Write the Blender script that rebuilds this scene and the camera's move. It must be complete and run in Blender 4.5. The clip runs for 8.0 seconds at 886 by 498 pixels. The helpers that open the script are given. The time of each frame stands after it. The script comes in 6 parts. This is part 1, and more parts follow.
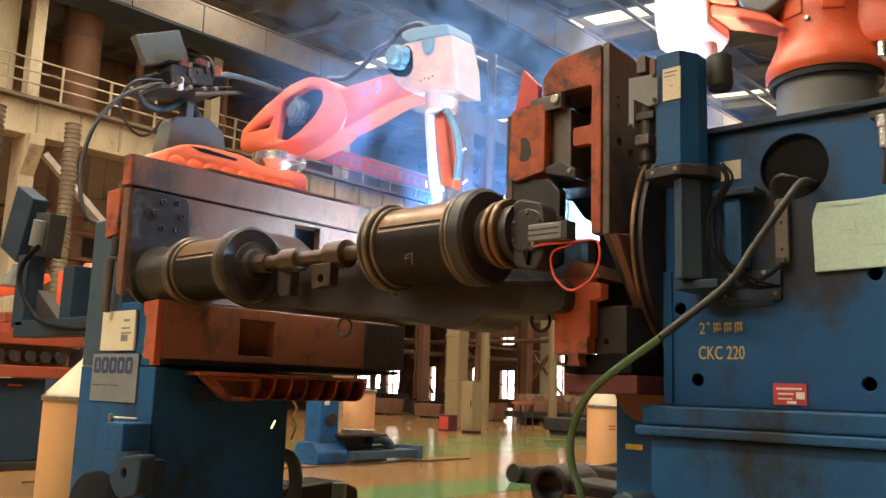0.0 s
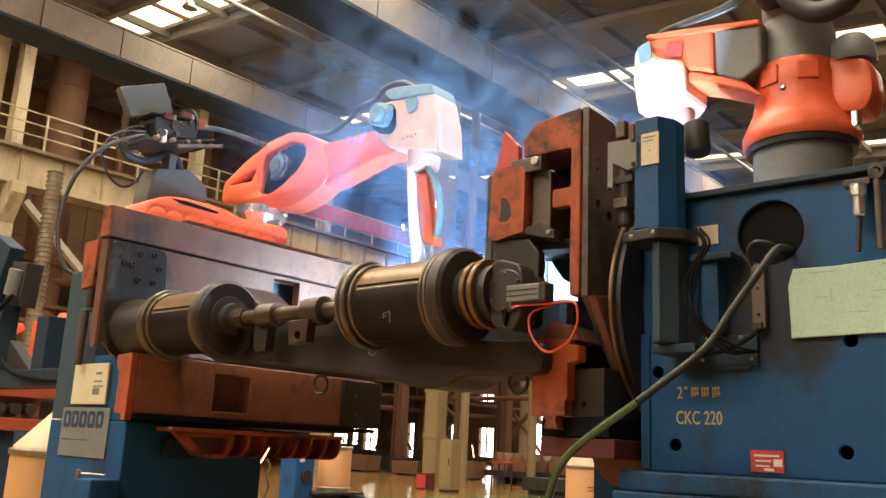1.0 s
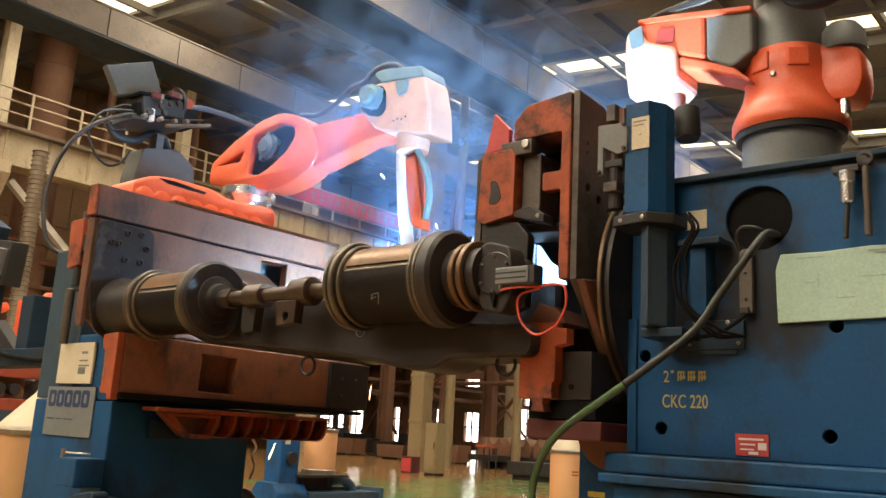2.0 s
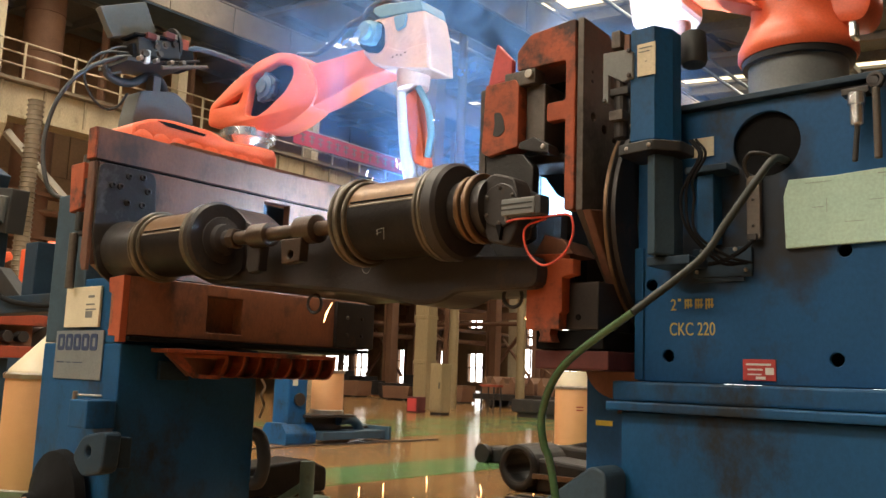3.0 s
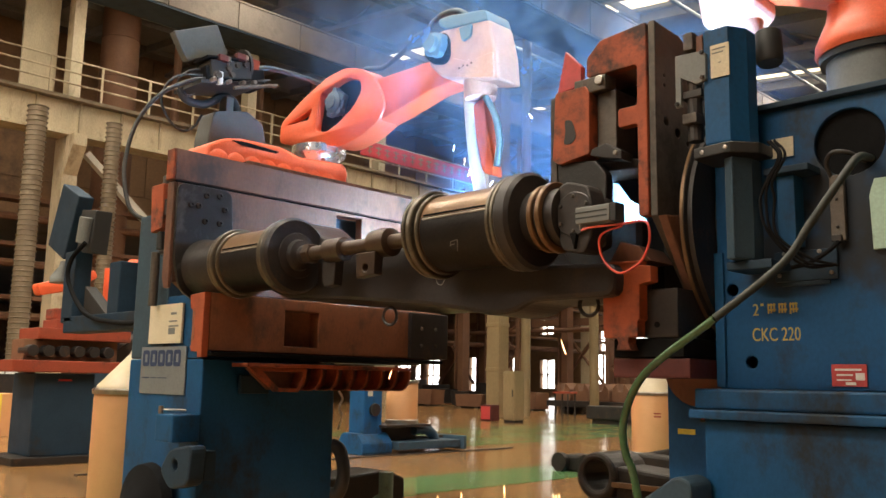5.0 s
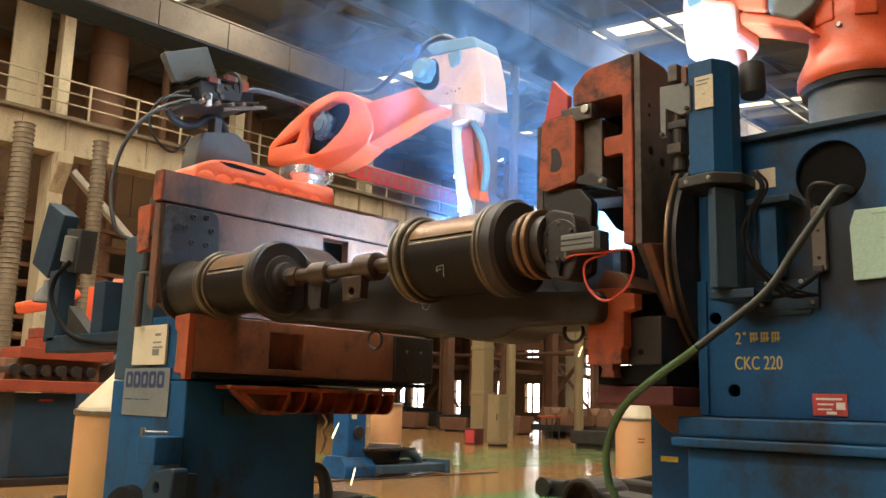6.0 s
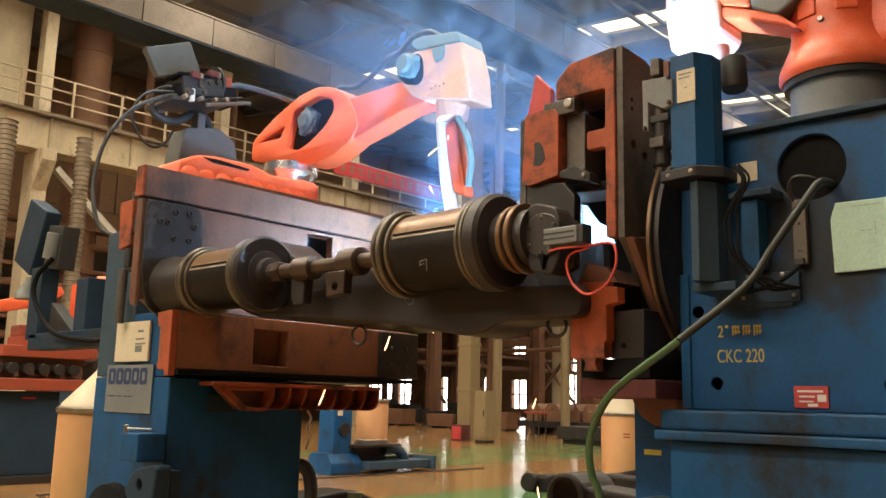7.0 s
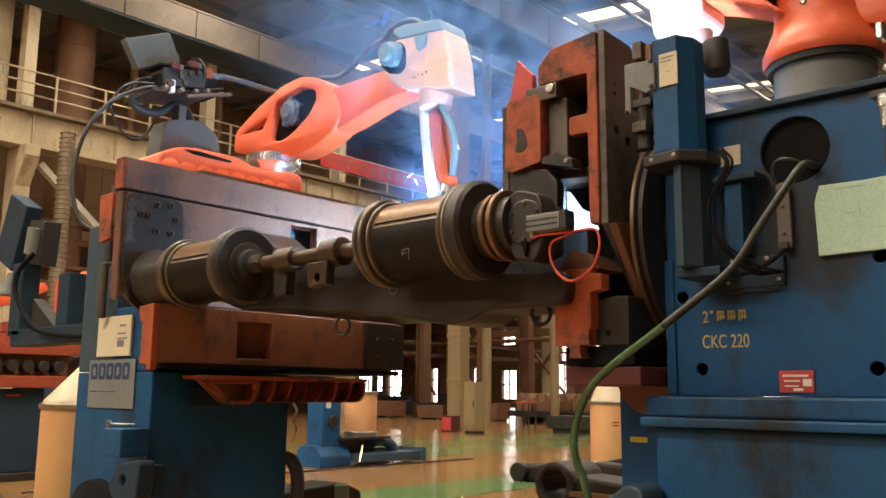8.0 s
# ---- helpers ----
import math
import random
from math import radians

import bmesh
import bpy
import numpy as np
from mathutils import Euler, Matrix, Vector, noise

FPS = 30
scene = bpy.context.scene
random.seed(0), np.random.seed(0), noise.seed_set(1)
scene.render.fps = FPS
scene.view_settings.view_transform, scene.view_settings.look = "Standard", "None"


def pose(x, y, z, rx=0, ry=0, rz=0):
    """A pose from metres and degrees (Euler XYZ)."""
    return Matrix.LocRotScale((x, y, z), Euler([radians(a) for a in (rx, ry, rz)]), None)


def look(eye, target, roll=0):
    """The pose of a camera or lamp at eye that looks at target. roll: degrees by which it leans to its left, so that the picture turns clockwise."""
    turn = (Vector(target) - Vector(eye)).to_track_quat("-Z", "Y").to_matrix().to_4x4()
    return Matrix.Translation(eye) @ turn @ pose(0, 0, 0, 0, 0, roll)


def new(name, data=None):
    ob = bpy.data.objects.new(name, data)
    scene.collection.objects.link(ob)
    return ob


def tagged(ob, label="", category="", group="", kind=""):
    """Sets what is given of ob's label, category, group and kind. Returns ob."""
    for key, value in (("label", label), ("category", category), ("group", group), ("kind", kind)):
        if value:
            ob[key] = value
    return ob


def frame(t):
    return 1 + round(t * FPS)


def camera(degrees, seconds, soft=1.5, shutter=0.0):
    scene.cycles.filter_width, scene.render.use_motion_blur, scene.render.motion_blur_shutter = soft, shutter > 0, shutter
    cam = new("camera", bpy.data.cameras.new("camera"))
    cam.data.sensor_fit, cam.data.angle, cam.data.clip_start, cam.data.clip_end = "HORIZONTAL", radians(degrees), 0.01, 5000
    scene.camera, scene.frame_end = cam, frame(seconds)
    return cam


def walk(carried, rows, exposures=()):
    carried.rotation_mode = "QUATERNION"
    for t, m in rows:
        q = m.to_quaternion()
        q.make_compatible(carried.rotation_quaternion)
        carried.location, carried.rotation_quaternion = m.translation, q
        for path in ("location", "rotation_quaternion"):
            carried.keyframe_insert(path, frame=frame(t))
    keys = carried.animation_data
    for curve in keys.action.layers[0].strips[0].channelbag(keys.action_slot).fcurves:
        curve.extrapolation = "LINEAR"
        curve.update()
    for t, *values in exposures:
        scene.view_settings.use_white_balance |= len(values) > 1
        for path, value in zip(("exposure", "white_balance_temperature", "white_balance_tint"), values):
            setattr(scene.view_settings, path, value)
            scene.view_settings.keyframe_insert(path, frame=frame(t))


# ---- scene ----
from functools import lru_cache

cam = camera(53.90, 8.0, soft=1.5)
CAMERA_ROWS = [
    (0, pose(0.028, -0.006, 0.946, 99.24, -1.86, 42.01)),
    (0.5, pose(0.035, 0.004, 0.956, 100.91, -2.28, 41.63)),
    (1, pose(0.034, 0.005, 0.965, 102.89, -2.68, 40.63)),
    (2.5, pose(0.012, 0.006, 0.933, 100.39, -2.75, 39.43)),
    (3, pose(-0.004, 0.013, 0.915, 98.24, -2.01, 39.93)),
    (3.5, pose(-0.015, -0.002, 0.917, 97.54, -1.69, 42.05)),
    (4, pose(-0.029, -0.006, 0.925, 97.73, -1.22, 43.40)),
    (4.5, pose(-0.025, -0.002, 0.925, 97.96, -0.88, 44.65)),
    (6, pose(-0.003, -0.023, 0.939, 100.07, -1.61, 43.59)),
    (6.5, pose(0.001, -0.021, 0.938, 100.08, -1.71, 42.96)),
    (7, pose(0.002, -0.005, 0.930, 99.89, -1.31, 42.77)),
    (7.5, pose(0.001, 0.017, 0.927, 99.96, -0.73, 42.60)),
    (8, pose(-0.007, 0.045, 0.924, 99.36, -0.48, 42.17)),
]
walk(cam, CAMERA_ROWS, exposures=[(0.0, 0.09, 7100, 10), (1.0, 0.12, 7350, 10), (2.5, -0.08, 6850, 8), (4.5, -0.14, 6700, 9), (6.0, -0.04, 6700, 6), (6.5, -0.03, 7000, 8), (7.5, 0.0, 7000, 9), (8.0, -0.05, 7100, 11)])

# ---- light ----
scene.view_settings.exposure = 0.0
world = bpy.data.worlds.new("sky")
scene.world = world
world.use_nodes = True
sky_node = world.node_tree.nodes.new("ShaderNodeTexSky")
sky_node.sky_type, sky_node.sun_disc = "NISHITA", False
sky_node.sun_elevation, sky_node.sun_rotation = radians(50), radians(200)
world.node_tree.links.new(sky_node.outputs[0], world.node_tree.nodes["Background"].inputs[0])
world.node_tree.nodes["Background"].inputs[1].default_value = 0.1

ARC_LEFT = (-4.12, 4.3, 2.02)
ARC_RIGHT = (-2.02, 3.56, 1.76)
SKYLIGHT_ROWS = (-15.6, -6.4, 2.7, 11.8, 20.9, 29.2, 38.3)
ROOF_FALL = 0.0966


def roof_z(x):
    """Height of the pitched roof's underside."""
    return 13.0 - ROOF_FALL * (x + 24.0)


def lamp(name, kind, place, energy, colour, target=None, size=(1, 1)):
    data = bpy.data.lights.new(name, kind)
    data.energy, data.color = energy, colour
    if kind == "AREA":
        data.shape, data.size, data.size_y = "RECTANGLE", size[0], size[1]
    else:
        data.shadow_soft_size = size[0]
    ob = new(name, data)
    ob.matrix_basis = look(place, target) if target else pose(*place)
    return ob


for row_y in SKYLIGHT_ROWS:
    lamp("skylight_daylight", "AREA", (-12.0, row_y, roof_z(-12.0) - 0.3, 0, 5.5, 0), 3750 if row_y < 8 else 1500, (1.0, 0.915, 0.78), size=(26, 1.3))
lamp("arc_light", "POINT", ARC_LEFT, 170, (0.36, 0.64, 1.0), size=(0.03, 0))
lamp("arc_light", "POINT", ARC_RIGHT, 620, (0.36, 0.64, 1.0), size=(0.03, 0))


# ---- materials ----
def material(name, colour, rough=0.5, metal=0.0, second=None, amount=0.45, scale=3.0, fine=60.0, bump=0.15, stain=None, stain_at=0.62, stain_scale=1.2, streak=1.0):
    """A worn surface: a base colour broken up by large patches of a second one, fine grain, stains and relief."""
    m = bpy.data.materials.new(name)
    m.use_nodes = True
    nt = m.node_tree
    n, link = nt.nodes, nt.links.new
    shader = n["Principled BSDF"]
    shader.inputs["Metallic"].default_value = metal
    where = n.new("ShaderNodeTexCoord")
    squash = n.new("ShaderNodeMapping")
    squash.inputs["Scale"].default_value = (1, 1, streak)
    link(where.outputs["Object"], squash.inputs[0])

    def noise_tex(s, detail, rough_n=0.6):
        t = n.new("ShaderNodeTexNoise")
        t.inputs["Scale"].default_value, t.inputs["Detail"].default_value, t.inputs["Roughness"].default_value = s, detail, rough_n
        link(squash.outputs[0], t.inputs["Vector"])
        return t

    def ramp(source, lo, hi):
        r = n.new("ShaderNodeMapRange")
        r.inputs["From Min"].default_value, r.inputs["From Max"].default_value = lo, hi
        link(source, r.inputs["Value"])
        return r.outputs[0]

    def mixed(fac, a, b, mode="MIX"):
        x = n.new("ShaderNodeMix")
        x.data_type, x.blend_type = "RGBA", mode
        for sock, v in ((x.inputs[0], fac), (x.inputs[6], a), (x.inputs[7], b)):
            if hasattr(v, "is_linked"):
                link(v, sock)
            else:
                sock.default_value = v if isinstance(v, float) else (*v, 1)
        return x.outputs[2]

    big, small = noise_tex(scale, 5), noise_tex(fine, 3)
    second = second or tuple(c * 0.6 for c in colour)
    f1 = ramp(big.outputs[0], 0.5 - 0.25 * amount, 0.5 + 0.5 * (1.1 - amount))
    col = mixed(f1, colour, second)
    grain = ramp(small.outputs[0], 0.25, 0.75)
    col = mixed(0.25, col, mixed(grain, tuple(c * 0.45 for c in colour), tuple(min(1, c * 1.35) for c in colour)))
    if stain:
        blot = noise_tex(stain_scale, 6, 0.7)
        col = mixed(ramp(blot.outputs[0], stain_at - 0.04, stain_at + 0.1), col, stain)
    link(col, shader.inputs["Base Color"])
    ro = n.new("ShaderNodeMapRange")
    ro.inputs["To Min"].default_value, ro.inputs["To Max"].default_value = max(0.05, rough - 0.12), min(1, rough + 0.15)
    link(big.outputs[0], ro.inputs["Value"])
    link(ro.outputs[0], shader.inputs["Roughness"])
    b = n.new("ShaderNodeBump")
    b.inputs["Strength"].default_value, b.inputs["Distance"].default_value = bump, 0.004
    link(small.outputs[0], b.inputs["Height"])
    link(b.outputs[0], shader.inputs["Normal"])
    return m


def with_soot(m, spots, colour):
    """Adds soot blots of their own ragged shape to a material: (x, y, z, reach) in the thing's space."""
    n, link = m.node_tree.nodes, m.node_tree.links.new
    shader = n["Principled BSDF"]
    col = shader.inputs["Base Color"].links[0].from_socket
    where = n.new("ShaderNodeTexCoord")
    for x, y, z, rx, rz in spots:
        place = n.new("ShaderNodeMapping")
        place.vector_type = "TEXTURE"
        place.inputs["Location"].default_value = (x, y, z)
        place.inputs["Scale"].default_value = (rx, 1.0, rz)
        link(where.outputs["Object"], place.inputs[0])
        ball = n.new("ShaderNodeTexGradient")
        ball.gradient_type = "SPHERICAL"
        link(place.outputs[0], ball.inputs[0])
        rag = n.new("ShaderNodeTexNoise")
        rag.inputs["Scale"].default_value, rag.inputs["Detail"].default_value = 7.0, 6
        link(where.outputs["Object"], rag.inputs["Vector"])
        add = n.new("ShaderNodeMath")
        add.operation = "MULTIPLY_ADD"
        add.inputs[1].default_value = 0.75
        link(rag.outputs[0], add.inputs[0])
        link(ball.outputs["Fac"], add.inputs[2])
        lim = n.new("ShaderNodeMapRange")
        lim.inputs["From Min"].default_value, lim.inputs["From Max"].default_value, lim.inputs["To Max"].default_value = 0.72, 1.05, 0.9
        link(add.outputs[0], lim.inputs["Value"])
        gate = n.new("ShaderNodeMath")
        gate.operation = "MULTIPLY"
        edge = n.new("ShaderNodeMapRange")
        edge.inputs["From Max"].default_value = 0.25
        link(ball.outputs["Fac"], edge.inputs["Value"])
        link(lim.outputs[0], gate.inputs[0])
        link(edge.outputs[0], gate.inputs[1])
        x_mix = n.new("ShaderNodeMix")
        x_mix.data_type = "RGBA"
        x_mix.inputs[7].default_value = (*colour, 1)
        link(gate.outputs[0], x_mix.inputs[0])
        link(col, x_mix.inputs[6])
        col = x_mix.outputs[2]
    link(col, shader.inputs["Base Color"])
    return m


def glow(name, colour, strength):
    m = bpy.data.materials.new(name)
    m.use_nodes = True
    shader = m.node_tree.nodes["Principled BSDF"]
    shader.inputs["Base Color"].default_value = (*colour, 1)
    shader.inputs["Emission Color"].default_value = (*colour, 1)
    shader.inputs["Emission Strength"].default_value = strength
    return m


BLUE = material("blue_machine_paint", (0.011, 0.082, 0.205), 0.46, 0, (0.010, 0.055, 0.125), 0.6, 2.2, 70, 0.15, (0.018, 0.024, 0.030), 0.57, 2.4, 0.7)
BLUE_SOOTY = with_soot(material("sooty_blue_paint", (0.009, 0.078, 0.205), 0.5, 0, (0.006, 0.052, 0.13), 0.55, 2.2, 70, 0.15, (0.016, 0.03, 0.05), 0.6, 2.6, 0.7),
                       [(-0.56, -0.7, 1.62, 0.34, 0.5), (-0.75, -0.7, 1.42, 0.42, 0.28), (-0.42, -0.7, 1.45, 0.22, 0.36), (0.0, -0.7, 1.98, 0.8, 0.07)], (0.02, 0.021, 0.022))
PLATE_GREASY = material("greasy_black_plate", (0.034, 0.03, 0.027), 0.38, 0.3, (0.022, 0.02, 0.018), 0.6, 4, 60, 0.35, (0.10, 0.095, 0.09), 0.6, 3.5)
RING_STEEL = material("turned_ring_steel", (0.145, 0.125, 0.095), 0.34, 0.6, (0.085, 0.07, 0.055), 0.5, 8, 90, 0.15, (0.04, 0.03, 0.025), 0.62, 7)
# dark blue parts, and painted shade under girders and inside the web cut-out
BLUE_DARK = material("dark_blue_paint_and_shade", (0.018, 0.04, 0.066), 0.5, 0, (0.012, 0.024, 0.04), 0.5, 3, 70, 0.12, (0.03, 0.025, 0.02), 0.6, 2)
BLUE_GREY = material("blue_grey_paint", (0.045, 0.08, 0.11), 0.45, 0, (0.04, 0.06, 0.08), 0.5, 4, 70, 0.1, (0.03, 0.03, 0.03), 0.62, 3)
RUST_ORANGE = material("rusty_orange_primer", (0.42, 0.085, 0.028), 0.68, 0, (0.20, 0.045, 0.02), 0.6, 5, 80, 0.35, (0.055, 0.022, 0.014), 0.54, 4.2)
OXIDE_WARM = material("warm_oxide_primer", (0.29, 0.105, 0.048), 0.62, 0.0, (0.17, 0.065, 0.034), 0.6, 3.2, 60, 0.3, (0.07, 0.035, 0.024), 0.58, 2.6, 0.6)
OXIDE = material("brown_oxide_steel", (0.20, 0.085, 0.05), 0.6, 0.1, (0.10, 0.045, 0.03), 0.6, 3.0, 60, 0.3, (0.05, 0.03, 0.024), 0.55, 2.4, 0.6)
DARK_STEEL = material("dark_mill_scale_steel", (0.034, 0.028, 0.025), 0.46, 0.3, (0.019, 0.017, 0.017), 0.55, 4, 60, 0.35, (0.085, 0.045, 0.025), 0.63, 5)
GREY_STEEL = material("ground_grey_steel", (0.115, 0.095, 0.078), 0.5, 0.4, (0.05, 0.04, 0.033), 0.6, 3, 60, 0.3, (0.03, 0.022, 0.018), 0.55, 3)
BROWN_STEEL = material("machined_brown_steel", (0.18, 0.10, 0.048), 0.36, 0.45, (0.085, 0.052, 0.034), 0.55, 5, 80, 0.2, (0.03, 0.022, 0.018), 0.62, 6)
BRIGHT_STEEL = material("bright_turned_steel", (0.42, 0.38, 0.33), 0.3, 0.9, (0.24, 0.2, 0.17), 0.5, 8, 120, 0.1)
CHROME = material("silver_ring_steel", (0.7, 0.7, 0.68), 0.25, 0.9, (0.5, 0.5, 0.5), 0.4, 6, 90, 0.05)
ROBOT_ORANGE = material("robot_orange_paint", (0.80, 0.13, 0.05), 0.38, 0, (0.68, 0.10, 0.04), 0.4, 3, 90, 0.04, (0.3, 0.06, 0.03), 0.7, 5)
for _m in (BLUE, BLUE_SOOTY, BLUE_DARK, BLUE_GREY):
    _m.node_tree.nodes["Principled BSDF"].inputs["Specular IOR Level"].default_value = 0.25
FEEDER_GREY = material("dirty_grey_feeder_paint", (0.085, 0.088, 0.08), 0.6, 0, (0.06, 0.06, 0.055), 0.5, 4, 80, 0.1, (0.12, 0.09, 0.06), 0.62, 4)
GREY_PAINT = material("grey_machine_paint", (0.17, 0.172, 0.165), 0.5, 0, (0.12, 0.145, 0.14), 0.5, 4, 80, 0.08, (0.07, 0.065, 0.06), 0.63, 4)
BLACK_RUBBER = material("black_rubber", (0.018, 0.018, 0.018), 0.55, 0, (0.03, 0.028, 0.025), 0.5, 8, 90, 0.2)
# black parts, and the painted shade of holes, recesses and gaps
BLACK_HOLE = material("black_paint_and_shade", (0.012, 0.012, 0.013), 0.8, 0, (0.006, 0.006, 0.006), 0.5, 6, 60, 0.1)
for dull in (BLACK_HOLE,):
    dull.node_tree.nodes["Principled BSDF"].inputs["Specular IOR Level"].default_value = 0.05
HOSE_GREEN = material("dusty_green_hose", (0.055, 0.125, 0.05), 0.17, 0, (0.035, 0.036, 0.026), 0.5, 9, 90, 0.1, (0.10, 0.10, 0.07), 0.6, 6)
RED_PLASTIC = material("red_air_hose", (0.60, 0.07, 0.045), 0.35, 0, (0.45, 0.05, 0.03), 0.4, 10, 90, 0.05)
PAPER = material("yellowed_paper", (0.62, 0.55, 0.40), 0.7, 0, (0.52, 0.44, 0.30), 0.5, 6, 120, 0.05)
BOARD = material("pale_green_board", (0.42, 0.60, 0.50), 0.6, 0, (0.36, 0.52, 0.44), 0.5, 4, 90, 0.1, (0.22, 0.24, 0.2), 0.66, 6)
PLATE = material("satin_steel_nameplate", (0.30, 0.33, 0.34), 0.4, 0.5, (0.22, 0.25, 0.27), 0.5, 5, 90, 0.06)
INK_BLUE = material("dark_blue_print", (0.03, 0.055, 0.13), 0.5, 0)
BOARD_INK = material("faded_grey_print", (0.30, 0.36, 0.31), 0.6, 0)
INK_YELLOW = material("yellow_stencil_paint", (0.42, 0.33, 0.09), 0.6, 0, (0.3, 0.22, 0.05), 0.5, 30, 120, 0.1)
SIGN_RED = material("red_warning_label", (0.5, 0.05, 0.05), 0.5, 0)
SIGN_WHITE = material("white_print", (0.75, 0.72, 0.68), 0.5, 0)
SIGN_DULL_RED = material("dull_dark_red_paint", (0.10, 0.016, 0.013), 0.7, 0, (0.05, 0.012, 0.01), 0.5, 5, 60, 0.2)
TAPE_YELLOW = material("yellow_tape", (0.75, 0.55, 0.06), 0.5, 0)
CARDBOARD = material("wire_drum_cardboard", (0.60, 0.30, 0.13), 0.6, 0, (0.50, 0.24, 0.10), 0.5, 3, 260, 0.08, (0.35, 0.16, 0.07), 0.68, 3)
DRUM_HOOD = material("translucent_drum_hood", (0.62, 0.52, 0.36), 0.35, 0, (0.5, 0.42, 0.28), 0.5, 5, 260, 0.03)
CREAM = material("cream_structure_paint", (0.60, 0.50, 0.33), 0.6, 0, (0.30, 0.24, 0.16), 0.6, 1.2, 30, 0.15, (0.2, 0.13, 0.08), 0.6, 0.9, 0.4)
CONCRETE = material("grey_concrete_girder", (0.25, 0.215, 0.185), 0.8, 0, (0.16, 0.135, 0.115), 0.6, 0.6, 20, 0.3, (0.10, 0.09, 0.08), 0.62, 0.5)
ROOF = material("grey_roof_slab", (0.22, 0.22, 0.21), 0.85, 0, (0.16, 0.16, 0.155), 0.6, 0.3, 12, 0.3, (0.12, 0.11, 0.10), 0.6, 0.25)
TAN_POST = material("tan_post_paint", (0.25, 0.18, 0.09), 0.6, 0, (0.16, 0.11, 0.055), 0.6, 1.2, 30, 0.15, (0.15, 0.09, 0.05), 0.6, 0.9, 0.4)
WALL = material("dusty_brown_wall", (0.27, 0.155, 0.08), 0.85, 0, (0.17, 0.10, 0.055), 0.6, 0.4, 12, 0.2, (0.08, 0.05, 0.035), 0.6, 0.3)
FAR_RUST = material("brown_painted_steelwork", (0.19, 0.09, 0.045), 0.7, 0, (0.11, 0.05, 0.03), 0.6, 1, 25, 0.2)
DUCT = material("tan_ribbed_duct", (0.22, 0.17, 0.11), 0.55, 0.2, (0.14, 0.10, 0.065), 0.5, 2, 40, 0.1)
BRACE_PALE = material("pale_grey_brace_paint", (0.5, 0.46, 0.38), 0.55, 0, (0.36, 0.32, 0.26), 0.5, 2, 40, 0.1)
# wrist heads in a paler, pinker orange than the arms
WRIST_PALE = material("pale_wrist_paint", (0.70, 0.44, 0.36), 0.42, 0, (0.66, 0.36, 0.28), 0.45, 4, 90, 0.05, (0.5, 0.3, 0.25), 0.7, 6)
DARK_BRONZE = material("oily_dark_bronze_steel", (0.075, 0.048, 0.032), 0.36, 0.45, (0.035, 0.024, 0.018), 0.55, 6, 80, 0.2, (0.12, 0.07, 0.04), 0.64, 7)
OILY = material("oily_black_casting", (0.018, 0.015, 0.013), 0.45, 0.0, (0.04, 0.03, 0.022), 0.5, 6, 50, 0.4, (0.07, 0.045, 0.03), 0.63, 5)
BOOM = material("sooty_boom_casting", (0.026, 0.021, 0.021), 0.5, 0.15, (0.016, 0.014, 0.016), 0.55, 4, 60, 0.4, (0.06, 0.035, 0.022), 0.64, 4)
# dark copy of the green hose for its shaded upper length
HOSE_DARK = material("shaded_dark_hose", (0.015, 0.018, 0.012), 0.6, 0, (0.022, 0.025, 0.017), 0.5, 9, 90, 0.12)
HOSE_SLATE = material("slate_blue_hose", (0.055, 0.085, 0.105), 0.4, 0, (0.03, 0.045, 0.06), 0.5, 9, 90, 0.1)
FAR_ORANGE = material("orange_red_fixture_paint", (0.30, 0.05, 0.02), 0.6, 0, (0.22, 0.04, 0.018), 0.5, 3, 60, 0.2, (0.08, 0.03, 0.02), 0.6, 3)
GREEN_METAL = material("pale_green_painted_steel", (0.16, 0.24, 0.18), 0.5, 0, (0.10, 0.14, 0.10), 0.5, 6, 80, 0.1, (0.05, 0.04, 0.03), 0.6, 6)
SIGNAL_RED = material("signal_red_paint", (0.55, 0.03, 0.03), 0.5, 0)
TORCH_WHITE = material("torch_cover_pale_cloth", (0.75, 0.70, 0.66), 0.6, 0, (0.6, 0.55, 0.5), 0.5, 10, 90, 0.1)
CABLE_BLUE = material("pale_blue_cable", (0.15, 0.27, 0.33), 0.4, 0, (0.10, 0.19, 0.24), 0.5, 12, 90, 0.08)
MOTOR_BLUE = material("dark_blue_motor_paint", (0.10, 0.15, 0.22), 0.4, 0.1, (0.05, 0.07, 0.10), 0.5, 9, 90, 0.1)
SKY_PANE = glow("daylight_through_panel", (1.0, 0.86, 0.60), 2.2)
DAYLIGHT = glow("overcast_daylight", (0.93, 0.97, 1.0), 6.0)
ARC_GLOW = glow("welding_arc", (0.72, 0.85, 1.0), 60.0)
SPARK_GLOW = glow("glowing_spark", (1.0, 0.55, 0.25), 9.0)
SPARK_WHITE = glow("white_hot_spark", (1.0, 0.92, 0.9), 9.0)


def floor_material():
    """Glossy tan epoxy with scuffs and broad wear."""
    m = material("tan_epoxy_floor", (0.29, 0.155, 0.06), 0.14, 0, (0.23, 0.12, 0.045), 0.5, 0.5, 12, 0.03, (0.15, 0.08, 0.035), 0.66, 0.6)
    return m


OILY.node_tree.nodes["Principled BSDF"].inputs["Specular IOR Level"].default_value = 0.2
FLOOR = floor_material()
LANE_GREEN = material("green_epoxy_lane", (0.10, 0.22, 0.085), 0.13, 0, (0.14, 0.2, 0.08), 0.5, 0.8, 15, 0.03, (0.2, 0.16, 0.08), 0.62, 1.2)


# ---- mesh helpers ----
BASE = {}


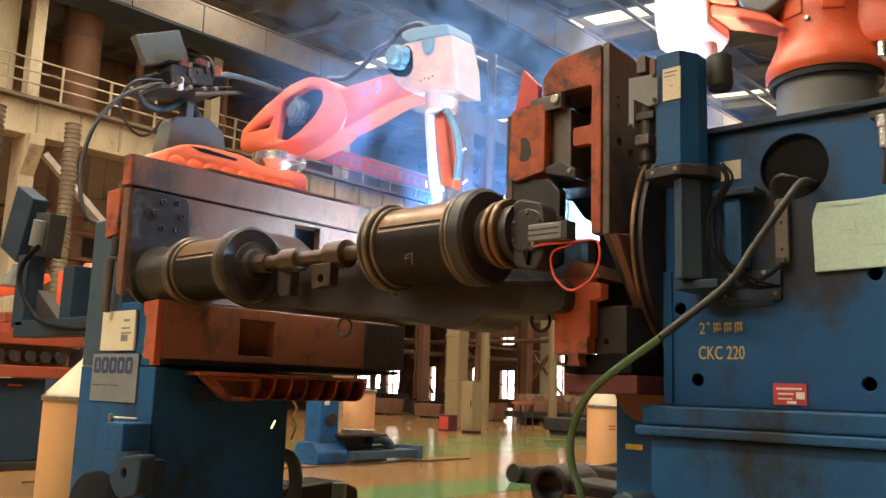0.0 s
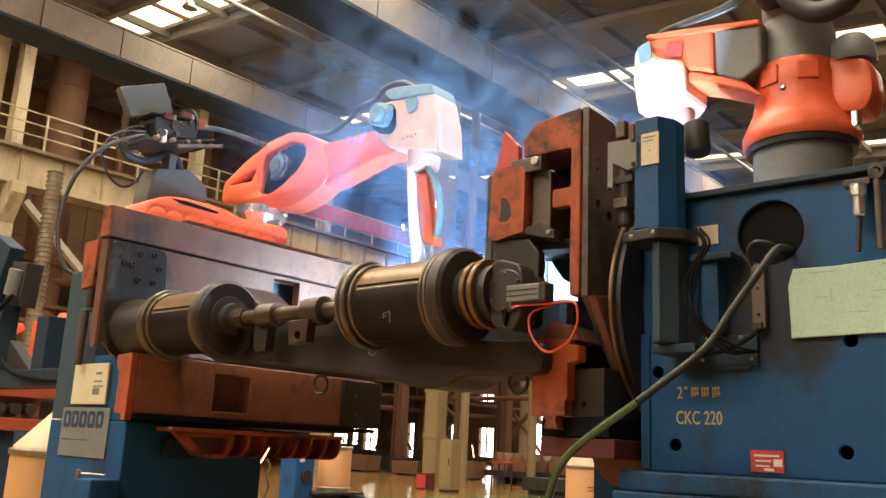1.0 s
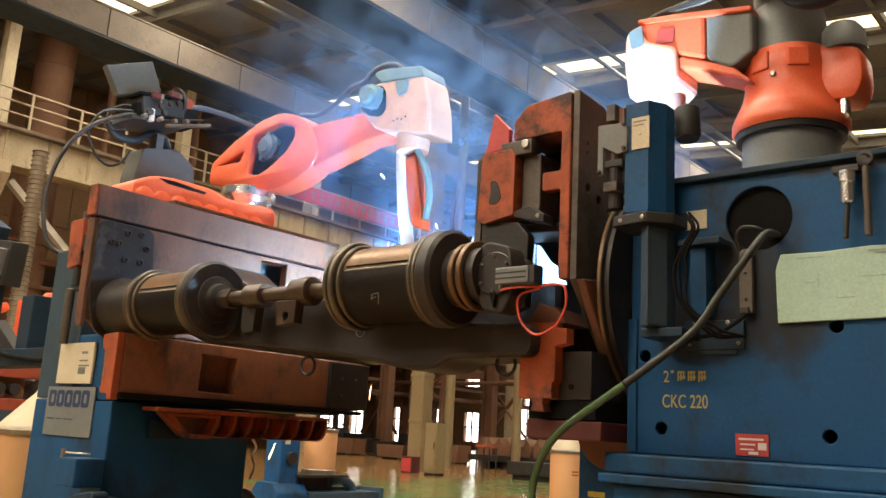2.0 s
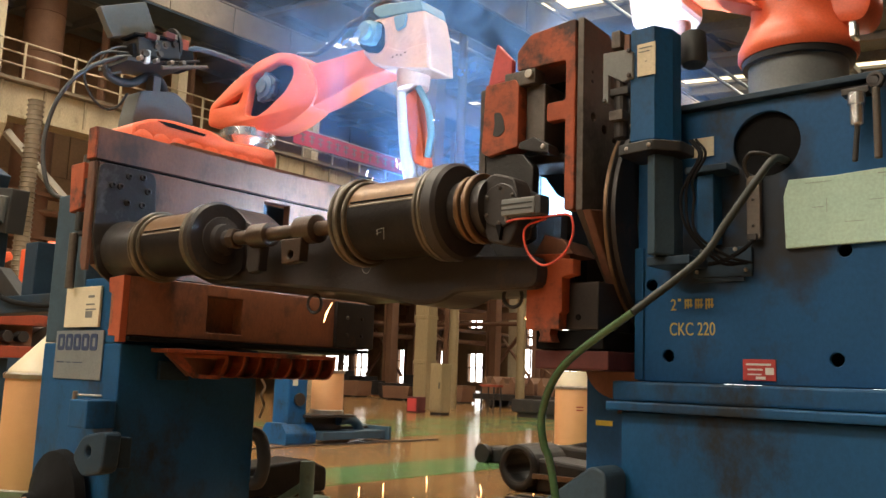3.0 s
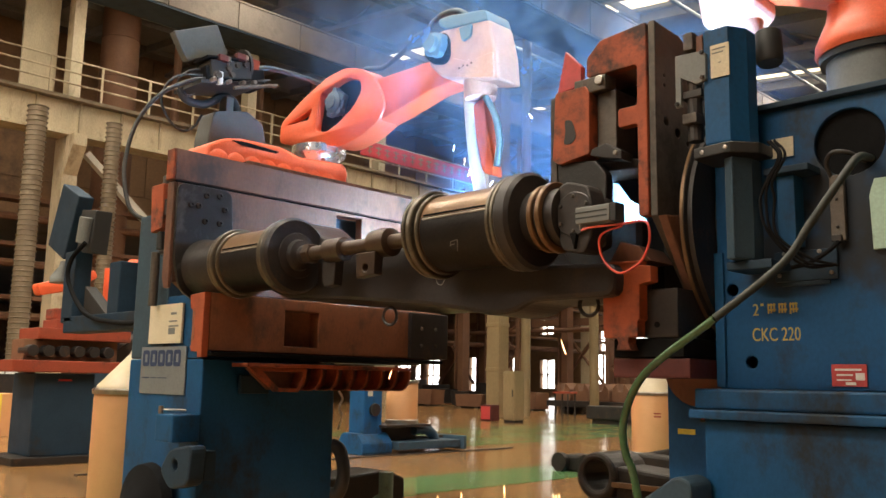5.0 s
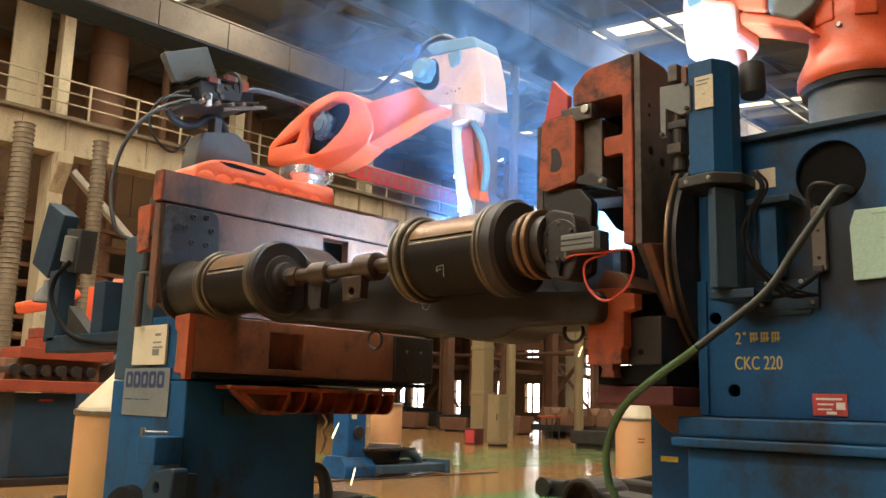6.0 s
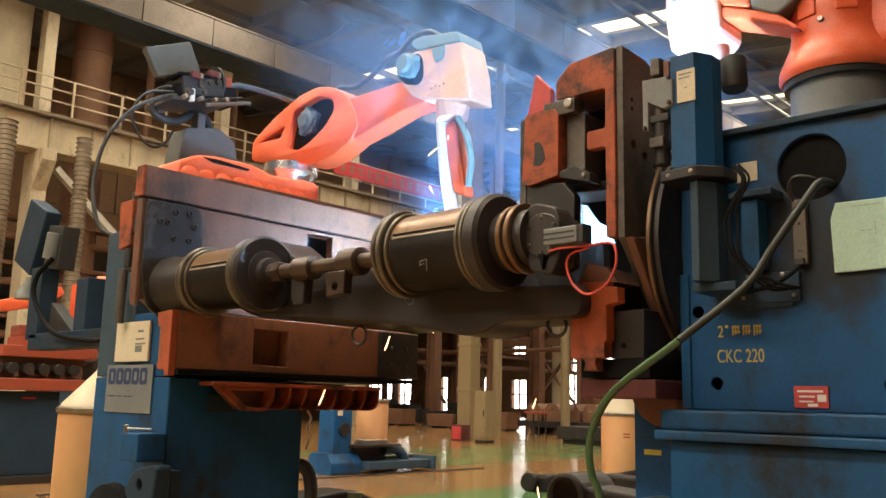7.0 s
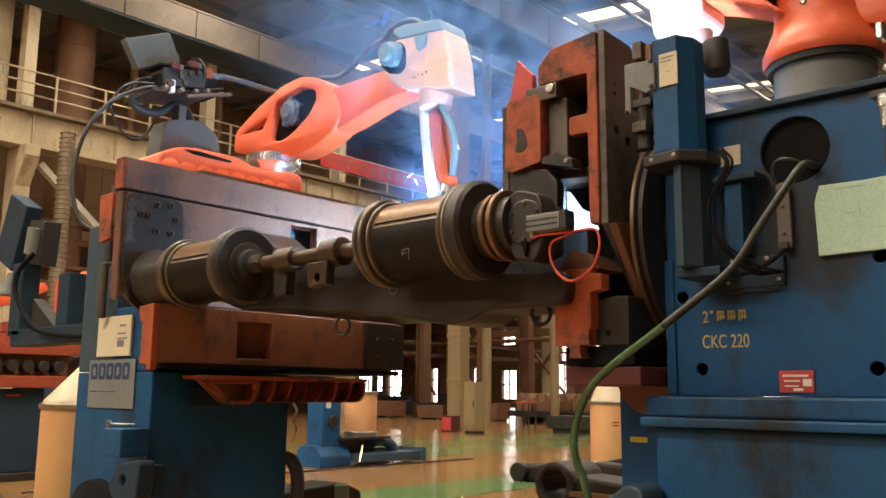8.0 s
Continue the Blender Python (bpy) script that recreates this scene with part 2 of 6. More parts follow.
def thing(name, place, label, category, group="", kind=""):
    """A top-level thing: an empty at its base."""
    ob = new(name)
    ob.empty_display_size = 0.1
    ob.location = place
    BASE[ob] = Vector(place)
    return tagged(ob, label, category, group, kind)


def part(name, bm, mat, parent=None, label="", smooth=False):
    """Links a bmesh, drawn in the world's metres, as one mesh object under a thing or a part."""
    me = bpy.data.meshes.new(name)
    off = BASE.get(parent, Vector((0, 0, 0)))
    bmesh.ops.recalc_face_normals(bm, faces=bm.faces)
    bmesh.ops.translate(bm, verts=bm.verts, vec=-off)
    bm.to_mesh(me)
    bm.free()
    me.materials.append(mat)
    for p in me.polygons:
        p.use_smooth = smooth
    if smooth:
        me.set_sharp_from_angle(angle=radians(38))
    ob = new(name, me)
    if parent is not None:
        ob.parent = parent
    BASE[ob] = off
    if label:
        tagged(ob, label)
    return ob


def solo(name, bm, mat, label, category, group="", kind="", smooth=False):
    return tagged(part(name, bm, mat, None, "", smooth), label, category, group, kind)


def box(x0, x1, y0, y1, z0, z1, bevel=0.006, into=None, turn=None):
    b = bmesh.new()
    bmesh.ops.create_cube(b, size=1)
    for v in b.verts:
        v.co = Vector(((x0, x1)[v.co.x > 0], (y0, y1)[v.co.y > 0], (z0, z1)[v.co.z > 0]))
    if bevel:
        bmesh.ops.bevel(b, geom=b.edges[:], offset=bevel, segments=2, profile=0.6, affect="EDGES")
    if turn is not None:
        mid = Vector(((x0 + x1) / 2, (y0 + y1) / 2, (z0 + z1) / 2))
        bmesh.ops.transform(b, verts=b.verts, matrix=Matrix.Translation(mid) @ turn @ Matrix.Translation(-mid))
    return joined(b, into)


def joined(b, into):
    if into is None:
        return b
    me = bpy.data.meshes.new("tmp")
    b.to_mesh(me)
    b.free()
    into.from_mesh(me)
    bpy.data.meshes.remove(me)
    return into


def lathe(p0, p1, profile, seg=40, into=None):
    """A body of revolution about the line from p0 to p1; profile: (distance from p0 in metres, radius)."""
    p0, p1 = Vector(p0), Vector(p1)
    turn = (p1 - p0).to_track_quat("Z", "Y").to_matrix()
    b = bmesh.new()
    rings = []
    for h, r in profile:
        if r < 1e-5:
            rings.append([b.verts.new(p0 + turn @ Vector((0, 0, h)))])
        else:
            rings.append([b.verts.new(p0 + turn @ Vector((r * math.cos(2 * math.pi * i / seg), r * math.sin(2 * math.pi * i / seg), h))) for i in range(seg)])
    for a, c in zip(rings, rings[1:]):
        for i in range(seg):
            j = (i + 1) % seg
            if len(a) == 1 and len(c) == 1:
                continue
            if len(a) == 1:
                b.faces.new((a[0], c[i], c[j]))
            elif len(c) == 1:
                b.faces.new((a[i], a[j], c[0]))
            else:
                b.faces.new((a[i], a[j], c[j], c[i]))
    for end in (rings[0], rings[-1]):
        if len(end) > 2:
            b.faces.new(end)
    return joined(b, into)


def rod(p0, p1, r, seg=24, into=None, edge=0.003):
    d = (Vector(p1) - Vector(p0)).length
    e = min(edge, r * 0.4, d * 0.3)
    return lathe(p0, p1, [(0, r - e), (e, r), (d - e, r), (d, r - e)], seg, into)


def pipe(points, r, seg=12, steps=8, into=None):
    """A round tube along a smooth line through the points."""
    pts = [Vector(p) for p in points]
    if len(pts) > 2:
        ext = [2 * pts[0] - pts[1], *pts, 2 * pts[-1] - pts[-2]]
        line = []
        for i in range(1, len(ext) - 2):
            a, b0, c, d = ext[i - 1:i + 3]
            for k in range(steps):
                t = k / steps
                line.append(0.5 * (2 * b0 + (c - a) * t + (2 * a - 5 * b0 + 4 * c - d) * t * t + (3 * b0 - a - 3 * c + d) * t ** 3))
        line.append(pts[-1])
    else:
        line = pts
    b = bmesh.new()
    rings, side = [], None
    for i, p in enumerate(line):
        way = (line[min(i + 1, len(line) - 1)] - line[max(i - 1, 0)]).normalized()
        if side is None:
            side = way.orthogonal().normalized()
        side = (side - way * side.dot(way)).normalized()
        up = way.cross(side)
        rings.append([b.verts.new(p + r * (side * math.cos(2 * math.pi * k / seg) + up * math.sin(2 * math.pi * k / seg))) for k in range(seg)])
    for a, c in zip(rings, rings[1:]):
        for k in range(seg):
            b.faces.new((a[k], a[(k + 1) % seg], c[(k + 1) % seg], c[k]))
    b.faces.new(rings[0])
    b.faces.new(rings[-1])
    return joined(b, into)


def slab(outline, axis, lo, hi, holes=(), bevel=0.006, into=None):
    """A plate with any outline and holes, of two coordinates (the axes other than axis, in x, y, z order), from lo to hi along axis."""
    cu = bpy.data.curves.new("tmp", "CURVE")
    cu.dimensions, cu.fill_mode = "2D", "BOTH"
    cu.extrude, cu.bevel_depth, cu.bevel_resolution, cu.offset = max(1e-4, abs(hi - lo) / 2 - bevel), bevel, 1, -bevel
    for ring in (outline, *holes):
        sp = cu.splines.new("POLY")
        sp.points.add(len(ring) - 1)
        for p, (u, v) in zip(sp.points, ring):
            p.co = (u, v, 0, 1)
        sp.use_cyclic_u = True
    ob = new("tmp", cu)
    me = bpy.data.meshes.new_from_object(ob.evaluated_get(bpy.context.evaluated_depsgraph_get()))
    b = bmesh.new()
    b.from_mesh(me)
    bpy.data.objects.remove(ob)
    bpy.data.curves.remove(cu)
    bpy.data.meshes.remove(me)
    bmesh.ops.remove_doubles(b, verts=b.verts, dist=1e-5)
    mid = (lo + hi) / 2
    for v in b.verts:
        u, w, d = v.co
        v.co = (mid + d, u, w) if axis == "x" else (u, mid + d, w) if axis == "y" else (u, w, mid + d)
    return joined(b, into)


def ring_pts(u, v, r, n=32, start=0.0, end=360.0):
    full = end - start >= 360
    return [(u + r * math.cos(radians(start + (end - start) * k / (n if full else n - 1))), v + r * math.sin(radians(start + (end - start) * k / (n if full else n - 1)))) for k in range(n)]


def rounded(pts, r, n=5):
    """A polygon with its corners rounded off by r."""
    out = []
    for i, p in enumerate(pts):
        a, c, d = Vector(pts[i - 1]), Vector(p), Vector(pts[(i + 1) % len(pts)])
        k = min(r, (a - c).length * 0.45, (d - c).length * 0.45)
        s, e = c + (a - c).normalized() * k, c + (d - c).normalized() * k
        for j in range(n):
            t = j / (n - 1)
            out.append(tuple((1 - t) ** 2 * s + 2 * t * (1 - t) * c + t * t * e))
    return out


def lettering(name, text, place, height, mat, parent, spacing=1.0, stretch=1.0):
    """Stencilled words on a face that looks towards -y."""
    cu = bpy.data.curves.new("tmp", "FONT")
    cu.body, cu.size, cu.extrude, cu.space_character = text, height / 0.7, 0.001, spacing
    ob = new("tmp", cu)
    me = bpy.data.meshes.new_from_object(ob.evaluated_get(bpy.context.evaluated_depsgraph_get()))
    b = bmesh.new()
    b.from_mesh(me)
    bpy.data.objects.remove(ob)
    bpy.data.curves.remove(cu)
    bpy.data.meshes.remove(me)
    for v in b.verts:
        x, y, z = v.co
        v.co = (place[0] + x * stretch, place[1] - z, place[2] + y)
    return part(name, b, mat, parent)


def bars(rects, y, mat, parent, name="printed_bar"):
    """Flat printed bars on a face that looks towards -y; each (x0, x1, z0, z1)."""
    b = bmesh.new()
    for x0, x1, z0, z1 in rects:
        box(x0, x1, y - 0.0015, y, z0, z1, 0, b)
    return part(name, b, mat, parent)


# ---- the hall ----
def hall():
    solo("floor", box(-75, 30, -30, 90, -0.3, 0, 0), FLOOR, "glossy tan epoxy workshop floor", "floor", kind="structure")
    lane = box(-6.28, -5.34, -4, 46, 0.0005, 0.004, 0)
    box(-12.2, -8.9, 9.2, 46, 0.0005, 0.004, 0, lane)
    solo("lane_marking", lane, LANE_GREEN, "glossy green painted walkway on the floor", "floor lane", kind="structure")
    tans = bmesh.new()
    for k in range(24):
        for j in range(4):
            y0 = 9.5 + k * 1.5
            box(-11.9 + j * 0.75, -11.5 + j * 0.75, y0, y0 + 0.75, 0.003, 0.008, 0, tans)
    solo("lane_stripe", tans, FLOOR, "tan patches across the green walkway", "floor lane", kind="structure")
    solo("floor_rail", box(-8.24, -8.16, 3.5, 9.7, 0.0, 0.012, 0.002), DARK_STEEL, "dark steel rail sunk in the floor", "rail", kind="structure")
    # walls round the place
    end = slab([(-75, 0), (15, 0), (15, 14.2), (-75, 14.2)], "y", 48.0, 48.4,
               [[(a, b), (c, b), (c, d), (a, d)] for a, c, b, d in END_WINDOWS], 0.0)
    solo("wall_north", end, WALL, "dusty brown hall wall with tall bright windows", "wall", kind="structure")
    solo("wall_west", box(-75.3, -75, -30, 48.4, 0, 13, 0), WALL, "dusty brown hall wall", "wall", kind="structure")
    solo("wall_east", box(15, 15.3, -30, 48.4, 0, 13, 0), WALL, "dusty brown hall wall", "wall", kind="structure")
    solo("wall_south", box(-75, 15, -30.3, -30, 0, 13, 0), WALL, "dusty brown hall wall", "wall", kind="structure")
    solo("backdrop", box(-80, 20, 52, 52.1, -1, 16, 0), DAYLIGHT, "bright overcast daylight outside the windows", "sky", kind="structure")
    for a, c, b, d in END_WINDOWS:
        w = thing("window_1", ((a + c) / 2, 48.1, b), "tall bright factory window in dark steel bars", "window", "hall windows", "structure")
        bars_bm = bmesh.new()
        cols, rows = max(1, round((c - a) / 0.8)), max(2, round((d - b) / 0.9))
        for i in range(cols + 1):
            x = a + (c - a) * i / cols
            box(x - 0.045, x + 0.045, 48.05, 48.15, b, d, 0, bars_bm)
        for i in range(rows + 1):
            z = b + (d - b) * i / rows
            box(a, c, 48.06, 48.14, z - 0.045, z + 0.045, 0, bars_bm)
        part("window_frame", bars_bm, FAR_RUST, w)
    # pitched roof: ribbed slab with strips of translucent panels
    def pitched(bm):
        for v in bm.verts:
            v.co.z += roof_z(v.co.x) - 13.0
        return bm

    half = 0.65
    top = bmesh.new()
    edges = [-30.0]
    for y in SKYLIGHT_ROWS:
        edges += [y - half, y + half]
    edges.append(48.4)
    for a, c in zip(edges[::2], edges[1::2]):
        box(-33.2, 15, a, c, 13.0, 13.25, 0, top)
    for y in SKYLIGHT_ROWS:
        box(-33.2, -24.2, y - half, y + half, 13.0, 13.25, 0, top)
        box(4.5, 15, y - half, y + half, 13.0, 13.25, 0, top)
    for k in range(16):
        x = -31.5 + k * 3
        box(x - 0.06, x + 0.06, -30, 48, 12.80, 13.0, 0, top)
    for y in SKYLIGHT_ROWS:
        for off in (-0.95, 0.95, 3.2, 5.6):
            box(-33, 15, y + off - 0.09, y + off + 0.09, 12.72, 13.0, 0, top)
    solo("ceiling", pitched(top), ROOF, "grey ribbed roof slab on steel purlins", "ceiling", kind="structure")
    solo("ceiling_low", box(-75, -33.2, -30, 48, 6.5, 6.7, 0), ROOF, "low grey roof over the side bay", "ceiling", kind="structure")
    for y in SKYLIGHT_ROWS:
        sky = thing("skylight", (-11, y, 12.0), "row of bright cream translucent roof panels", "skylight", "roof skylights", "structure")
        mull = bmesh.new()
        for k in range(19):
            x = -24.12 + k * 1.5
            part("pane", pitched(box(x, x + 1.42, y - half + 0.01, y + half - 0.01, 13.10, 13.13, 0)), SKY_PANE, sky)
            box(x - 0.085, x + 0.005, y - half, y + half, 13.0, 13.09, 0, mull)
        part("mullion", pitched(mull), FAR_RUST, sky)
        for k in range(6):
            x = -23.7 + k * 4.5
            lug = thing("bay_lamp", (x, y - 0.5, 12.6), "small dull grey bay lamp hung under the skylight", "ceiling lamp", "bay lamps")
            part("stem", pitched(rod((x, y - 0.5, 12.72), (x, y - 0.5, 13.09), 0.03, 8)), DARK_STEEL, lug)
            part("shade", pitched(lathe((x, y - 0.5, 12.72), (x, y - 0.5, 12.4), [(0, 0.05), (0.06, 0.1), (0.22, 0.2), (0.25, 0.2), (0.25, 0.0)], 20)), GREY_PAINT, lug, smooth=True)
    # long box girders under the roof, clad in panels
    for near, far, z0, z1 in ((-19.9, -21.0, 10.21, 11.04), (-12.7, -14.1, 9.99, 10.97)):
        g = thing("girder", (near, 9, z0), "long grey panelled roof girder", "girder", "roof girders", "structure")
        part("web", box(far, near - 0.06, -30, 48, z0 + 0.06, z1, 0), CONCRETE, g)
        # grey girder's underside coloured dark for the shade on it
        part("soffit", box(far - 0.05, near - 0.02, -30, 48, z0, z0 + 0.056, 0), BLUE_DARK, g, "girder underside with its shade in the colour")
        part("flange", box(far - 0.05, near + 0.02, -30, 48, z1 + 0.004, z1 + 0.05, 0), CONCRETE, g)
        first = None
        for k in range(38):
            if first is None:
                first = part("panel", box(near - 0.056, near, -29, -26.98, z0 + 0.062, z1 - 0.01, 0.012), CONCRETE, g)
                first.location = (0, 0, 0)
            else:
                o = first.copy()
                scene.collection.objects.link(o)
                o.location = (0, k * 2.05, 0)
    # cross trusses and pipes under the roof
    for y in (7.6, 16.6, 25.4, 34.0):
        t = bmesh.new()
        box(-33, 15, y - 0.1, y + 0.1, 12.35, 12.5, 0, t)
        for k in range(16):
            x = -33 + k * 3
            rod((x, y, 12.4), (x + 1.5, y, 13.0), 0.05, 6, t)
            rod((x + 1.5, y, 13.0), (x + 3, y, 12.4), 0.05, 6, t)
        solo("roof_truss", pitched(t), CONCRETE, "thin grey steel roof truss", "truss", "roof trusses", "structure")
    for x in (-11.2, -10.7, -17.4, -16.6):
        z = roof_z(x) - 0.72
        solo("roof_pipe", rod((x, -29, z), (x, 47, z), 0.06, 10), GREY_PAINT, "grey service pipe under the roof", "pipe", "roof pipes", "structure")


END_WINDOWS = [
    (-54.0, -49.9, 0.3, 2.2), (-49.3, -47.8, 0.4, 3.1), (-44.7, -43.7, 0.2, 2.7), (-41.6, -40.3, 0.7, 2.7),
    (-38.0, -36.8, 4.2, 5.4), (-38.0, -36.7, 0.5, 2.5), (-34.7, -34.2, 4.4, 5.0), (-33.1, -32.4, 3.0, 4.6),
    (-47.0, -46.5, 4.5, 5.2), (-42.3, -41.6, 4.0, 5.2), (-33.6, -32.0, 0.8, 3.0), (-30.5, -29.0, 0.5, 4.5),
    (-26.0, -24.0, 0.5, 5.0), (-20.0, -17.5, 0.5, 5.0), (-12.0, -9.0, 0.5, 5.0), (-40.0, -39.3, 3.4, 4.8)]
hall()


def gallery():
    """Crane runway with a walkway and railing along it."""
    g = thing("crane_runway", (-25, 9, 7.8), "cream painted crane runway beam with a railed walkway", "crane runway", kind="structure")
    part("beam", box(-25.4, -25.0, -30, 48, 7.85, 8.75, 0.01), CREAM, g)
    part("lower_flange", box(-25.6, -24.85, -30, 48, 7.74, 7.846, 0.01), CREAM, g)
    part("walkway", box(-26.4, -24.75, -30, 48, 8.754, 8.86, 0.01), DUCT, g)
    stiff = box(-25.0, -24.9, -28.8, -28.74, 7.86, 8.74, 0)
    first = part("stiffener", stiff, CREAM, g)
    for k in range(1, 60):
        o = first.copy()
        scene.collection.objects.link(o)
        o.location = (0, k * 1.25, 0)
    for z in (9.25, 9.6, 9.95):
        part("rail", rod((-24.85, -30, z), (-24.85, 48, z), 0.03, 8), CREAM, g)
    first = part("rail_post", box(-24.88, -24.82, -28.53, -28.47, 8.86, 9.97, 0), CREAM, g)
    for k in range(1, 50):
        o = first.copy()
        scene.collection.objects.link(o)
        o.location = (0, k * 1.5, 0)
    wall = bmesh.new()
    box(-33.2, -33.0, -30, 48, 6.5, 14.1, 0, wall)
    for k in range(25):
        box(-32.998, -32.93, -29 + 3.0 * k, -26.05 + 3.0 * k, 8.0, 13.7, 0.012, wall)
    solo("wall_upper", wall, WALL, "dusty brown upper wall behind the crane walkway", "wall", kind="structure")
    for y in (-4.0, 2.6, 9.85, 16.2, 22.5, 29.0, 36.0, 42.5):
        c = thing("hall_column", (-25.4, y, 0), "cream painted steel hall column with a diagonal brace", "column", "hall columns", "structure")
        part("shaft", box(-25.75, -25.05, y - 0.22, y + 0.22, 0, 7.73, 0.01), CREAM, c)
        part("bracket", slab([(-25.04, 6.6), (-25.04, 7.73), (-24.5, 7.73), (-24.5, 7.4)], "y", y - 0.2, y + 0.2), CREAM, c)
        part("upper_shaft", box(-26.9, -26.45, y + 0.30, y + 0.66, 8.9, 13.2, 0.01), CREAM, c)
        part("brace", pipe([(-24.95, y + 0.38, 7.3), (-24.95, y + 3.6, 4.5)], 0.135, 4), BRACE_PALE, c, "pale grey diagonal brace")
    for y, r in ((7.74, 0.225), (9.70, 0.18)):
        d = thing("duct", (-22, y, 0), "tall tan ribbed ventilation duct", "duct", "ventilation ducts")
        prof = []
        for k in range(60):
            z = 0.0 + k * 0.125
            prof += [(z, r), (z + 0.09, r), (z + 0.1, r + 0.03), (z + 0.12, r + 0.03)]
        part("tube", lathe((-22, y, 0), (-22, y, 8), prof, 24), DUCT, d, smooth=True)
    riser = thing("exhaust_riser", (-28, 12.36, 0), "wide dusty brown exhaust riser behind the walkway", "duct")
    part("shell", lathe((-28, 12.36, 0), (-28, 12.36, 14), [(0, 0.62), (13.35, 0.62)], 32), FAR_RUST, riser, smooth=True)
    for z in (9.4, 10.8, 12.2):
        part("band", lathe((-28, 12.36, z), (-28, 12.36, 14), [(0, 0.61), (0.01, 0.64), (0.08, 0.64), (0.09, 0.61)], 32), FAR_RUST, riser, smooth=True)
    solo("wall_panel", box(-27.3, -27.2, 8.95, 10.0, 8.9, 13.2, 0.01), CREAM, "cream cladding panel beside the upper column", "wall panel", kind="structure")
    ban = thing("banner", (-24.78, 23.6, 9.3), "long red cloth banner with pale lettering on the walkway railing", "banner")
    part("cloth", box(-24.80, -24.775, 20.45, 26.75, 9.3, 9.9, 0.005), SIGNAL_RED, ban)
    for k in range(13):
        y = 20.75 + k * 0.45
        glyph = bmesh.new()
        box(-24.774, -24.765, y, y + 0.28, 9.68, 9.74, 0, glyph)
        box(-24.774, -24.765, y + 0.02, y + 0.24, 9.5, 9.55, 0, glyph)
        box(-24.774, -24.765, y + 0.11, y + 0.17, 9.42, 9.78, 0, glyph)
        part("printed_bar", glyph, TAN_POST, ban)
    pipes = bmesh.new()
    for y in (4, 5.4, 14.5, 18, 20.5):
        rod((-28, y, 0), (-28, y, 13), 0.14, 10, pipes)
    for z in (2.6, 4.2, 5.6):
        rod((-27.5, -20, z), (-27.5, 45, z), 0.12, 8, pipes)
        box(-27.9, -27.3, -20, 45, z + 0.5, z + 0.62, 0, pipes)
    solo("pipework", pipes, FAR_RUST, "brown pipes and cable trays between the columns", "pipework", kind="structure")


gallery()


